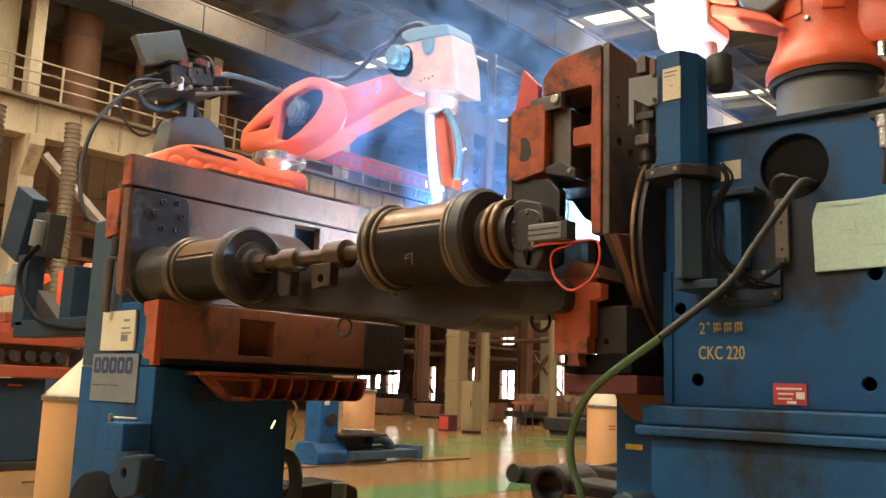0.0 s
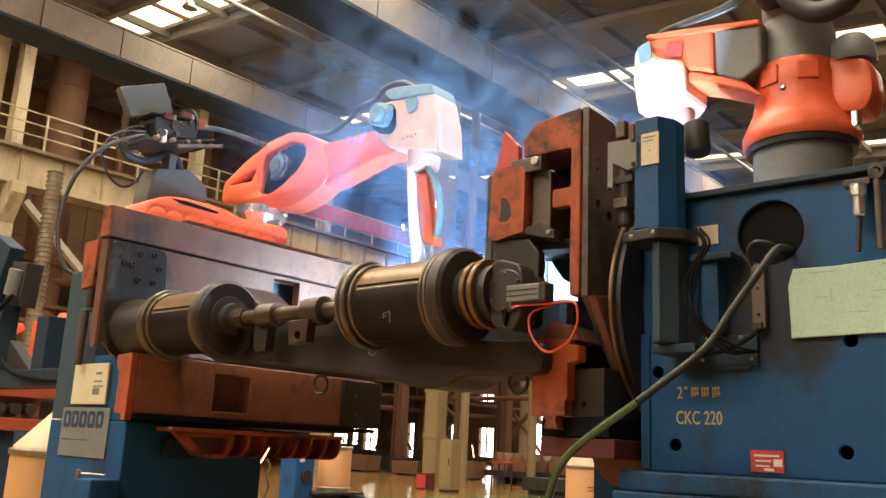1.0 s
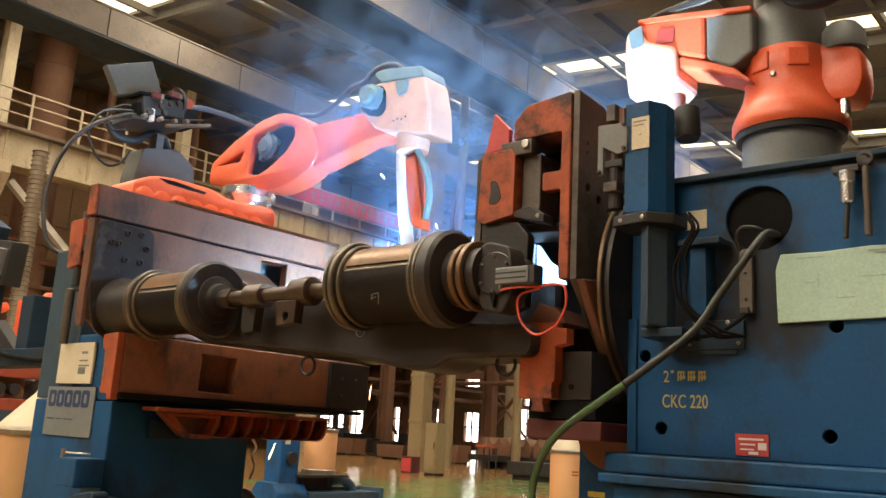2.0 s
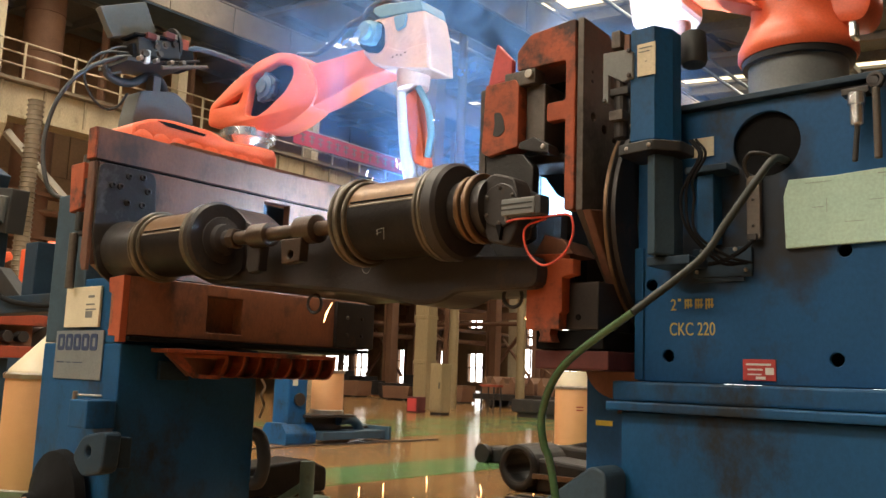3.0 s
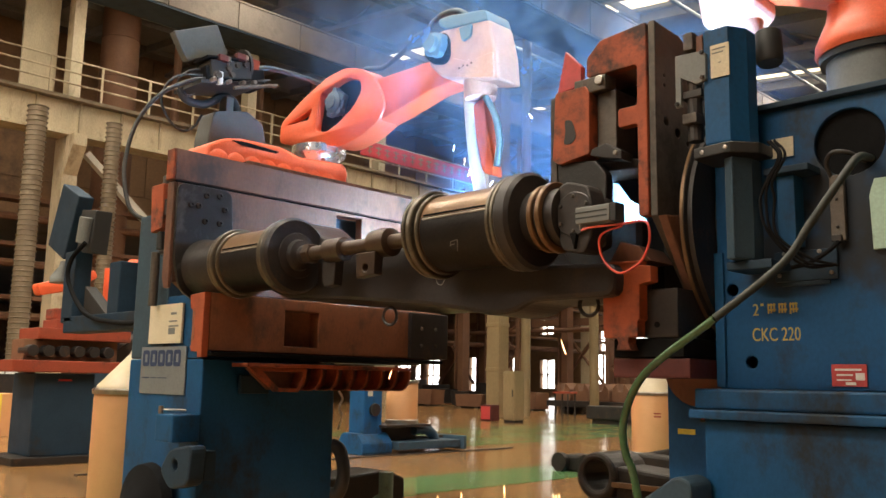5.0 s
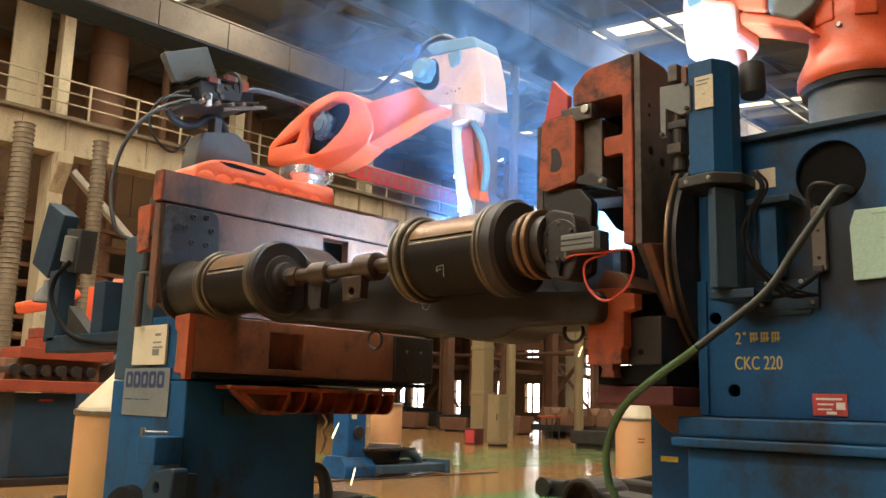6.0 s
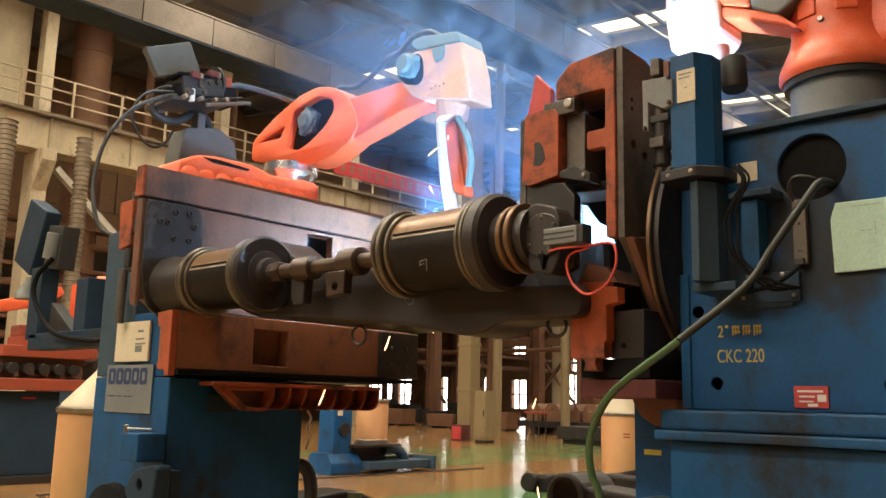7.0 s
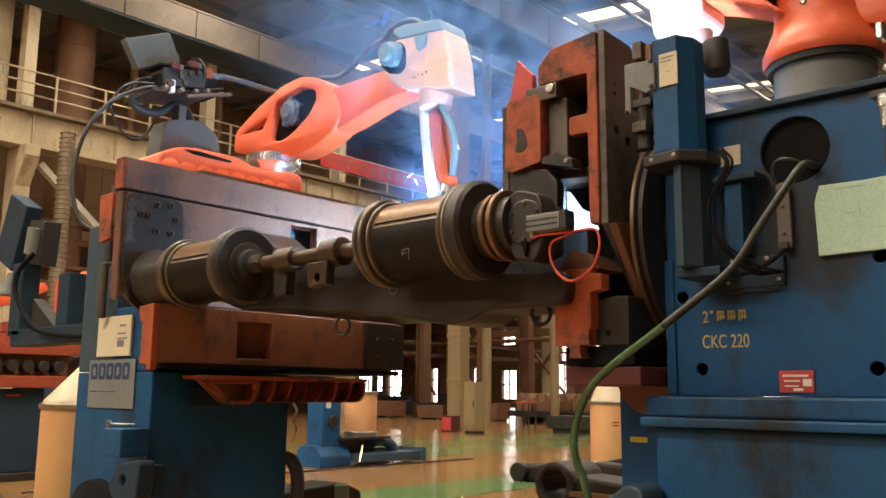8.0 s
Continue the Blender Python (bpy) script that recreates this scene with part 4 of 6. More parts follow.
def faceplate():
    """The round turning plate and the orange clamp frame bolted to it."""
    d = thing("faceplate", (-1.72, 3.45, 1.2), "round dark steel turning plate of the positioner", "faceplate")
    cy, cz = 3.50, 1.58
    part("disc", lathe((-1.722, cy, cz), (-1.6, cy, cz), [(0, 0.3), (0, 0.478), (0.006, 0.49), (0.026, 0.49), (0.03, 0.472), (0.05, 0.472), (0.055, 0.44), (0.055, 0.3)], 72), DARK_STEEL, d, smooth=True)
    part("rim", lathe((-1.722, cy, cz), (-1.6, cy, cz), [(0.007, 0.488), (0.009, 0.494), (0.022, 0.494), (0.024, 0.488)], 72), BROWN_STEEL, d, smooth=True)
    part("spacer", rod((-1.772, cy, cz), (-1.723, cy, cz), 0.3, 40), BLACK_HOLE, d)
    part("hub", rod((-1.68, cy, cz), (-1.64, cy, cz), 0.3, 40), DARK_STEEL, d)

    c = thing("clamp_frame", (-2.0, 3.1, 1.0), "rusty orange clamp frame with dark steel jaws holding the axle", "clamp frame")
    # C plate facing the aisle
    out = rounded([(-2.10, 2.215), (-2.10, 2.30), (-2.03, 2.365), (-1.81, 2.385), (-1.81, 1.585), (-1.855, 1.585), (-1.855, 1.965), (-1.945, 1.965), (-1.945, 2.045), (-1.855, 2.045), (-1.855, 2.215)], 0.012, 3)
    part("c_plate", slab(out, "y", 2.94, 2.985, bevel=0.005), RUST_ORANGE, c)
    side = [(2.95, 2.385), (3.15, 2.375), (3.28, 2.30), (3.30, 1.9), (3.30, 1.4), (3.46, 1.0), (3.42, 0.98), (3.20, 1.3), (2.95, 1.585)]
    part("side_plate", slab(side, "x", -1.806, -1.775, [ring_pts(3.02, 2.17, 0.008, 10), ring_pts(3.02, 2.13, 0.008, 10), ring_pts(3.03, 1.98, 0.02, 12), ring_pts(3.12, 1.95, 0.02, 12), ring_pts(3.2, 1.92, 0.012, 12)], 0.004), GREY_STEEL, c, "greasy grey-brown steel side plate")
    part("brace", slab([(2.945, 1.58), (3.10, 1.60), (3.24, 1.33), (3.55, 0.97), (3.45, 0.97), (3.16, 1.27)], "x", -1.772, -1.735, bevel=0.006), OXIDE, c, "brown sloping brace plate")
    part("web", box(-1.86, -1.81, 2.99, 3.30, 1.6, 2.36, 0.004), OXIDE, c)
    part("roof_plate", box(-2.10, -1.81, 2.99, 3.28, 2.22, 2.30, 0.01), OXIDE, c)
    part("ear", slab([(-2.33, 2.22), (-2.20, 2.23), (-2.20, 2.32), (-2.285, 2.41)], "y", 3.04, 3.075, bevel=0.004), SIGN_RED, c, "red painted lifting ear")
    part("jaw", slab(rounded([(-2.25, 1.87), (-2.215, 1.845), (-2.06, 1.87), (-2.06, 2.13), (-2.08, 2.165), (-2.235, 2.165)], 0.008, 3), "y", 2.90, 3.0, bevel=0.004), RUST_ORANGE, c, "orange clamp jaw with chipped paint")
    part("chipped_patch", slab(rounded([(-2.19, 1.93), (-2.15, 1.925), (-2.125, 1.95), (-2.135, 2.0), (-2.15, 2.03), (-2.185, 2.035), (-2.18, 1.98)], 0.012, 4), "y", 2.8975, 2.9, bevel=0.0005), DARK_STEEL, c)
    part("jaw_back", box(-2.285, -2.25, 2.93, 3.2, 1.62, 2.16, 0.006), GREY_STEEL, c)
    part("slide", box(-2.055, -1.96, 2.95, 3.1, 1.87, 2.14, 0.01), GREY_STEEL, c)
    nut = part("clamp_block", box(-2.10, -1.985, 2.91, 2.99, 2.135, 2.20, 0.006), GREY_STEEL, c)
    part("bolt", rod((-2.01, 2.912, 2.175), (-2.01, 2.895, 2.175), 0.02, 16), BRIGHT_STEEL, nut)
    part("clamp_block", box(-2.15, -2.105, 2.92, 2.98, 2.15, 2.205, 0.006), GREY_STEEL, c)
    low = part("clamp_block", slab([(-2.05, 1.885), (-1.98, 1.9), (-1.905, 1.855), (-1.905, 1.82), (-1.99, 1.84), (-2.055, 1.86)], "y", 2.9, 2.98, bevel=0.004), DARK_STEEL, c)
    part("bolt", rod((-1.93, 2.902, 1.85), (-1.93, 2.89, 1.85), 0.011, 8), BRIGHT_STEEL, low)
    # black fills painted as the shade between and behind the jaws
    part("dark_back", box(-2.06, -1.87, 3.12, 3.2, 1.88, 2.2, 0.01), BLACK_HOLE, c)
    part("shade_sheet", slab([(-2.50, 1.30), (-1.865, 1.30), (-1.865, 2.215), (-2.40, 2.215), (-2.46, 2.0)], "y", 3.21, 3.235, [[(-2.165, 1.819), (-2.124, 1.805), (-2.061, 1.720), (-2.000, 1.687), (-1.982, 1.613), (-2.167, 1.635)]], 0.003), BLACK_HOLE, c, "black sheet for the shade behind the jaws, with an opening")
    part("hood_plate", slab([(-2.24, 1.862), (-1.87, 1.84), (-1.87, 1.80), (-2.24, 1.82)], "y", 3.0, 3.206, bevel=0.008), DARK_STEEL, c)
    part("bearing_plate", slab(rounded([(-2.243, 1.868), (-2.235, 1.52), (-2.20, 1.475), (-2.08, 1.45), (-2.0, 1.48), (-1.995, 1.78), (-2.05, 1.842)], 0.012, 3), "y", 2.925, 2.975, bevel=0.006), PLATE_GREASY, c, "greasy grey bearing plate under the jaw")
    # bearing block and air cylinder
    part("bearing_block", slab(rounded([(-2.045, 1.68), (-2.0, 1.70), (-1.90, 1.67), (-1.88, 1.60), (-1.88, 1.48), (-1.92, 1.41), (-2.02, 1.43), (-2.045, 1.5)], 0.02, 3), "y", 2.66, 2.76, bevel=0.008), DARK_STEEL, c)
    part("cover_ring", rod((-1.955, 2.66, 1.565), (-1.955, 2.645, 1.565), 0.085, 32), DARK_STEEL, c)
    for k in range(6):
        a = radians(30 + 60 * k)
        part("bolt", rod((-1.955 + 0.068 * math.cos(a), 2.646, 1.565 + 0.068 * math.sin(a)), (-1.955 + 0.068 * math.cos(a), 2.637, 1.565 + 0.068 * math.sin(a)), 0.008, 8), GREY_STEEL, c)
    part("rib", slab([(-1.97, 1.49), (-1.94, 1.49), (-1.95, 1.43)], "y", 2.64, 2.659, bevel=0.002), BLACK_HOLE, c)
    cyl = part("air_cylinder", box(-1.915, -1.765, 2.60, 2.66, 1.512, 1.575, 0.006), GREY_PAINT, c, "pale aluminium air cylinder body")
    for z in (1.53, 1.55):
        part("groove", box(-1.917, -1.775, 2.597, 2.601, z, z + 0.005, 0), BLACK_RUBBER, cyl)
    part("end_cap", box(-1.763, -1.738, 2.60, 2.66, 1.508, 1.577, 0.005), BLACK_RUBBER, cyl)
    part("fitting", rod((-1.895, 2.61, 1.512), (-1.895, 2.61, 1.49), 0.007, 10), BRIGHT_STEEL, cyl)
    part("mount", box(-1.90, -1.87, 2.661, 2.8, 1.52, 1.56, 0.004), DARK_STEEL, cyl)
    part("bearing_stem", rod((-2.02, 2.74, 1.6), (-2.02, 2.93, 1.6), 0.08, 24), DARK_STEEL, c)
    # lower jaw
    lowj = slab([(-2.02, 1.415), (-1.85, 1.41), (-1.85, 1.39), (-1.80, 1.385), (-1.80, 1.325), (-1.85, 1.315), (-1.85, 1.18), (-1.862, 1.17), (-1.862, 1.112), (-1.9, 1.11), (-1.905, 1.09), (-1.892, 1.06), (-1.96, 1.06), (-1.95, 1.09), (-1.96, 1.107), (-2.02, 1.11)], "y", 2.93, 2.99, bevel=0.005)
    part("lower_jaw", lowj, RUST_ORANGE, c, "orange lower jaw")
    part("lower_block", box(-1.875, -1.72, 2.99, 3.25, 1.11, 1.30, 0.008), DARK_STEEL, c)
    part("pin_hole", rod((-1.81, 2.992, 1.16), (-1.81, 2.985, 1.16), 0.012, 12), BLACK_HOLE, c)
    part("lower_beam", box(-2.02, -1.68, 3.0, 3.6, 0.955, 1.03, 0.008), SIGN_DULL_RED, c, "dull red lower beam")
    # two added black blocks stand for shade under and behind the lower jaw
    part("shade_block", box(-2.01, -1.70, 2.992, 3.55, 1.034, 1.109, 0.006), BLACK_HOLE, c)
    part("rear_shade_block", box(-2.0, -1.815, 3.24, 3.34, 1.112, 1.62, 0.006), BLACK_HOLE, c)
    part("saddle", slab([(-2.02, 1.41), (-1.82, 1.41), (-1.87, 1.47), (-1.96, 1.5)], "y", 2.97, 3.15, bevel=0.004), OXIDE, c)
    # back leg that ties the frame to the turning plate
    part("spine", box(-1.90, -1.81, 3.2, 3.34, 1.0, 2.2, 0.008), DARK_STEEL, c)
    # hidden plate added to screen the robot pedestal from the right arc
    part("rear_arc_screen", box(-1.86, -1.81, 3.345, 3.85, 1.2, 2.25, 0.006), DARK_STEEL, c)
    loop = thing("air_hose", (-1.8, 2.66, 1.4), "thin red air hose looped from the cylinder", "hose")
    part("hose", pipe([(-1.895, 2.61, 1.49), (-1.85, 2.62, 1.498), (-1.75, 2.64, 1.50), (-1.665, 2.66, 1.505), (-1.64, 2.66, 1.48), (-1.64, 2.66, 1.42), (-1.68, 2.66, 1.355), (-1.76, 2.66, 1.325), (-1.825, 2.66, 1.37), (-1.85, 2.66, 1.44), (-1.83, 2.66, 1.48), (-1.75, 2.66, 1.497)], 0.0048, 10), RED_PLASTIC, loop, smooth=True)


faceplate()


# ---- the work between head- and tailstock ----
AXLE_Y, AXLE_Z = 2.72, 1.575


def axle():
    a = thing("welded_axle", (-3.4, AXLE_Y, 1.4), "dark steel axle weldment with two banded hubs on a thin shaft", "axle")

    def turned(name, x0, profile, mat, label=""):
        return part(name, lathe((x0, AXLE_Y, AXLE_Z), (x0 + 1, AXLE_Y, AXLE_Z), profile, 64), mat, a, label, smooth=True)

    def hub(x0, length, r, label):
        """Drum with two ring pairs, its mouth at x0."""
        h = turned("hub", x0, [(0.0, r * 0.8), (0.0, r * 0.95), (0.03, r * 0.95), (length, r * 0.95), (length, r * 0.8)], BROWN_STEEL, label)
        for off, rr, w in ((0.0, 1.09, 0.022), (0.036, 1.13, 0.03), (0.075, 1.04, 0.02), (length - 0.035, 1.12, 0.022), (length - 0.008, 1.14, 0.022)):
            x = x0 + off
            part("ring", lathe((x, AXLE_Y, AXLE_Z), (x + 1, AXLE_Y, AXLE_Z), [(0, r * 0.9), (0, r * rr - 0.006), (0.005, r * rr), (w - 0.005, r * rr), (w, r * rr - 0.006), (w, r * 0.9)], 64), RING_STEEL, h, smooth=True)
        # weld seams and the edge of the lower half shell
        for ang in (166, 160):
            rr = r * 0.955
            y, z = AXLE_Y + rr * math.cos(radians(ang)), AXLE_Z + rr * math.sin(radians(ang))
            part("seam", rod((x0 + 0.11, y, z), (x0 + length - 0.05, y, z), 0.0045, 8), BRIGHT_STEEL if ang == 166 else BLACK_HOLE, h)
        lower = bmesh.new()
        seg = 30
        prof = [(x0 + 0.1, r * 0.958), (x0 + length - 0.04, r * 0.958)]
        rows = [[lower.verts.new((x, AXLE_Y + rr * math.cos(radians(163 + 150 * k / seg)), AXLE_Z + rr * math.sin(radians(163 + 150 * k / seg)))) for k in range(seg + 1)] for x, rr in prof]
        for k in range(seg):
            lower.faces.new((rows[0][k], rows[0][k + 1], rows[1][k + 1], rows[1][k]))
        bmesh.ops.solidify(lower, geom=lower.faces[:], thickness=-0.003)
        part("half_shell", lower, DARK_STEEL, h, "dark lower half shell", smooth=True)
        return h

    hub(-4.42, 0.54, 0.178, "brown machined hub with turned rings")
    hub(-2.80, 0.53, 0.176, "brown machined hub with turned rings")
    # chalk scribble on the front hub
    ch = bmesh.new()
    for p, q in (((-2.51, 1.50), (-2.47, 1.505)), ((-2.47, 1.505), (-2.485, 1.46)), ((-2.52, 1.485), (-2.49, 1.49)), ((-2.51, 1.5), (-2.515, 1.48))):
        rod((p[0], AXLE_Y - 0.171 + (p[1] - 1.5) * -0.45, p[1]), (q[0], AXLE_Y - 0.171 + (q[1] - 1.5) * -0.45, q[1]), 0.002, 5, ch)
    part("chalk_mark", ch, GREY_PAINT, a)
    turned("end_disc", -2.258, [(0, 0.15), (0, 0.195), (0.01, 0.203), (0.055, 0.2), (0.07, 0.185), (0.075, 0.12)], DARK_STEEL, "dark end disc")
    neck = turned("neck", -2.21, [(0, 0.12), (0.14, 0.12)], DARK_STEEL)
    for off, rr in ((0.0, 0.136), (0.045, 0.142)):
        part("ring", lathe((-2.14 + off, AXLE_Y, AXLE_Z), (-1, AXLE_Y, AXLE_Z), [(0, 0.11), (0, rr - 0.004), (0.004, rr), (0.02, rr), (0.024, rr - 0.004), (0.024, 0.11)], 56), BROWN_STEEL, neck, smooth=True)
    turned("stub", -2.08, [(0, 0.115), (0.05, 0.115)], DARK_STEEL)
    turned("end_disc", -3.875, [(0, 0.16), (0, 0.2), (0.02, 0.205), (0.045, 0.205), (0.06, 0.19)], DARK_STEEL, "dark end disc")
    turned("boss", -3.82, [(0, 0.125), (0.012, 0.12), (0.02, 0.085), (0.05, 0.078), (0.06, 0.05), (0.10, 0.045)], BOOM)
    turned("root", -4.76, [(0, 0.20), (0.03, 0.18), (0.1, 0.165), (0.35, 0.165)], DARK_STEEL)
    turned("mouth", -2.86, [(0, 0.10), (0.02, 0.15), (0.062, 0.165)], DARK_STEEL)
    # shaft with collars and lugs
    turned("shaft", -3.78, [(0, 0.036), (0.96, 0.036)], DARK_BRONZE, "thin brown shaft")
    nut = part("nut", lathe((-3.725, AXLE_Y, AXLE_Z), (-3.6, AXLE_Y, AXLE_Z), [(0, 0.055), (0.045, 0.055), (0.05, 0.05)], 6), DARK_BRONZE, a, "hexagonal nut")
    for x, w, r in ((-3.55, 0.14, 0.06), (-3.19, 0.13, 0.068)):
        part("collar", lathe((x, AXLE_Y, AXLE_Z), (x + 1, AXLE_Y, AXLE_Z), [(0, r - 0.01), (0.006, r), (w - 0.006, r), (w, r - 0.01)], 40), DARK_BRONZE, a, smooth=True)
    lug = slab([(-3.26, 1.53), (-3.115, 1.53), (-3.12, 1.42), (-3.25, 1.41)], "y", 2.66, 2.715, [ring_pts(-3.185, 1.455, 0.02, 16)], 0.006)
    part("lug", lug, DARK_BRONZE, a, "drilled lug")
    part("lug", slab([(-3.60, 1.54), (-3.49, 1.54), (-3.50, 1.40), (-3.57, 1.39), (-3.6, 1.42)], "y", 2.72, 2.78, bevel=0.008), DARK_STEEL, a)
    # the dark boom casting behind the shaft
    boom = rounded([(-4.30, 1.76), (-4.12, 1.82), (-3.98, 1.80), (-3.84, 1.71), (-3.62, 1.62), (-3.3, 1.58), (-2.40, 1.56), (-2.30, 1.42), (-1.92, 1.40), (-1.92, 1.27), (-2.34, 1.265), (-2.42, 1.225), (-2.56, 1.215), (-2.72, 1.245), (-3.0, 1.285), (-3.6, 1.34), (-4.1, 1.37), (-4.34, 1.45)], 0.05, 4)
    part("boom", slab(boom, "y", 2.86, 3.15, bevel=0.02), BOOM, a, "dark rounded boom casting")
    for x in (-3.32, -2.10):
        part("eye", pipe([(x + 0.04 * math.cos(q / 10 * 6.283), 2.95 + 0.01 * math.cos(q / 10 * 6.283), 1.26 - 0.012 + 0.045 * math.sin(q / 10 * 6.283)) for q in range(11)], 0.008, 8, 3), DARK_STEEL, a)
    mark = bmesh.new()
    pipe([(-2.87 + 0.03 * math.cos(k), 2.857, 1.40 + 0.03 * math.sin(k)) for k in (0, 1, 2, 3, 4, 5, 6.2)] + [(-2.80, 2.857, 1.46)], 0.002, 5, 4, mark)
    part("chalk_mark", mark, GREY_PAINT, a)
    # added deck behind, where the welding goes on; stops arc light going down
    deck = slab(rounded([(-4.38, 3.154), (-1.98, 3.154), (-1.98, 4.45), (-4.38, 4.45)], 0.06, 4), "z", 1.40, 1.62, bevel=0.012)
    part("light_stop_deck", deck, DARK_STEEL, a, "dark deck added behind the boom to stop arc light")
    part("rear_beam", box(-4.25, -2.05, 4.2, 4.42, 1.622, 1.72, 0.02), DARK_STEEL, a)
    # unseen plate added to keep the right arc's light off the left beam
    part("arc_screen_plate", box(-2.58, -2.55, 3.25, 4.3, 1.622, 1.90, 0.004), DARK_STEEL, a)
    part("gusset", slab([(-4.22, 1.622), (-4.00, 1.622), (-4.04, 1.935), (-4.20, 1.935)], "y", 4.28, 4.42, bevel=0.006), DARK_STEEL, a)
    part("gusset", slab([(-2.12, 1.622), (-1.985, 1.622), (-1.985, 1.68), (-2.08, 1.68)], "y", 3.58, 3.75, bevel=0.006), DARK_STEEL, a)


axle()


def tailstock():
    t = thing("positioner_tailstock", (-5.0, 3.2, 0), "blue painted welding positioner tailstock column", "welding positioner")
    part("column", box(-5.54, -4.62, 2.66, 3.64, 0.0, 1.03, 0.012), BLUE, t)
    part("mast", box(-5.54, -5.1, 2.662, 3.3, 1.034, 1.98, 0.012), BLUE_GREY, t)
    part("shoulder", box(-5.098, -4.70, 2.664, 3.3, 1.034, 1.42, 0.01), BLUE, t)
    part("foot", box(-5.6, -4.56, 2.6, 3.7, 0, 0.06, 0.01), BLUE_DARK, t)
    np_ = part("nameplate", box(-5.365, -4.80, 2.648, 2.658, 0.815, 1.105, 0.003), PLATE, t, "steel nameplate with blue block shapes")
    # maker's mark as plain blocks
    blk = bmesh.new()
    for k in range(5):
        x = -5.335 + k * 0.098
        o = [(x, 0.985), (x + 0.085, 0.985), (x + 0.085, 1.085), (x, 1.085)]
        slab(rounded(o, 0.02, 3), "y", 2.645, 2.6475, [[(x + 0.025, 1.01), (x + 0.06, 1.01), (x + 0.06, 1.06), (x + 0.025, 1.06)]], 0.0004, blk)
    part("block_mark", blk, INK_BLUE, np_)
    bars([(-5.33, -5.24, 0.91, 0.918), (-5.22, -5.15, 0.911, 0.917), (-5.13, -5.02, 0.911, 0.917)], 2.6475, INK_BLUE, np_)
    note = part("paper_notice", box(-5.275, -4.865, 2.642, 2.658, 1.125, 1.368, 0.002), PAPER, t, "yellowed paper notice in a clear sleeve")
    bars([(-5.0, -4.93, 1.30, 1.315), (-5.02, -4.92, 1.255, 1.265), (-5.02, -4.94, 1.18, 1.22), (-5.02, -4.9, 1.225, 1.235)], 2.6415, GREY_PAINT, note)
    part("handle_tube", rod((-5.17, 2.60, 1.36), (-5.17, 2.60, 1.70), 0.028, 20), GREY_STEEL, t, "grey tubular handle", smooth=True)
    part("handle_clip", box(-5.19, -5.08, 2.61, 2.66, 1.69, 1.71, 0.003), DARK_STEEL, t)
    jb = part("junction_box", box(-4.80, -4.60, 2.48, 2.655, 0.555, 0.71, 0.01), BLUE, t, "blue junction box with a small lever")
    part("lever", rod((-4.78, 2.5, 0.735), (-4.6, 2.56, 0.735), 0.006, 8), BRIGHT_STEEL, jb)
    part("knob", rod((-4.78, 2.5, 0.705), (-4.78, 2.5, 0.755), 0.014, 12), BRIGHT_STEEL, jb)
    tri = rounded([(-4.72, 0.40), (-4.62, 0.52), (-4.38, 0.56), (-4.40, 0.34), (-4.6, 0.30)], 0.05, 5)
    part("pulley_guard", slab(tri, "y", 2.48, 2.58, [ring_pts(-4.55, 0.44, 0.03, 16)], 0.012), BLUE_DARK, t, "dark rounded guard plate")
    part("stub", box(-4.6, -4.40, 2.581, 2.65, 0.36, 0.52, 0.006), BLUE_DARK, t)
    part("seat_pad", box(-4.615, -4.58, 2.9, 3.1, 0.83, 0.94, 0.006), BLUE_DARK, t)
    reel = part("cable_reel", lathe((-5.05, 2.64, 0.12), (-5.05, 2.42, 0.12), [(0, 0.2), (0.03, 0.29), (0.09, 0.28), (0.12, 0.2), (0.16, 0.12), (0.2, 0.06), (0.24, 0.05)], 36), BLACK_HOLE, t, "oily black round reel", smooth=True)
    part("axle_stub", rod((-5.05, 2.44, 0.12), (-5.02, 2.32, 0.12), 0.035, 16), OXIDE, reel)
    part("conduit", pipe([(-4.66, 3.66, 0.50), (-4.6, 3.69, 0.46), (-4.57, 3.7, 0.32), (-4.6, 3.69, 0.2), (-4.66, 3.66, 0.18)], 0.045, 12), BLACK_RUBBER, t, smooth=True)
    part("lead", pipe([(-4.58, 3.645, 0.85), (-4.57, 3.67, 0.8), (-4.59, 3.66, 0.74), (-4.57, 3.67, 0.68), (-4.59, 3.655, 0.6)], 0.008, 8), SIGN_WHITE, t, smooth=True)

    b = thing("turning_beam", (-4.9, 3.4, 1.03), "large rusty brown turning beam bolted from thick plates", "fixture beam")
    part("upper_box", box(-4.85, -4.75, 2.48, 4.42, 2.095, 2.285, 0.006), OXIDE, b)
    part("table_plate", box(-6.1, -5.1, 3.2, 4.75, 2.384, 2.407, 0.004), OXIDE, b)
    part("table_web", box(-5.6, -5.12, 3.6, 4.6, 1.9, 2.383, 0.006), OXIDE, b)
    part("end_plate", box(-4.84, -4.753, 2.465, 2.479, 2.098, 2.283, 0.003), RUST_ORANGE, b)
    part("seam", box(-4.84, -4.765, 2.5, 4.40, 2.082, 2.094, 0), BLACK_HOLE, b)
    web = slab([(2.50, 2.08), (4.40, 2.08), (4.40, 1.44), (2.82, 1.44), (2.70, 1.36), (2.53, 1.48)], "x", -4.82, -4.752,
               [[(3.71, 1.885), (3.71, 2.052), (3.935, 2.06), (3.935, 1.895)]], 0.006)
    part("web_plate", web, OXIDE, b, "brown web plate with a cut-out")
    # dark blue paints the shade seen through the web's cut-out
    part("backing", box(-5.3, -4.9, 3.4, 4.38, 1.45, 2.07, 0.01), BLUE_DARK, b)
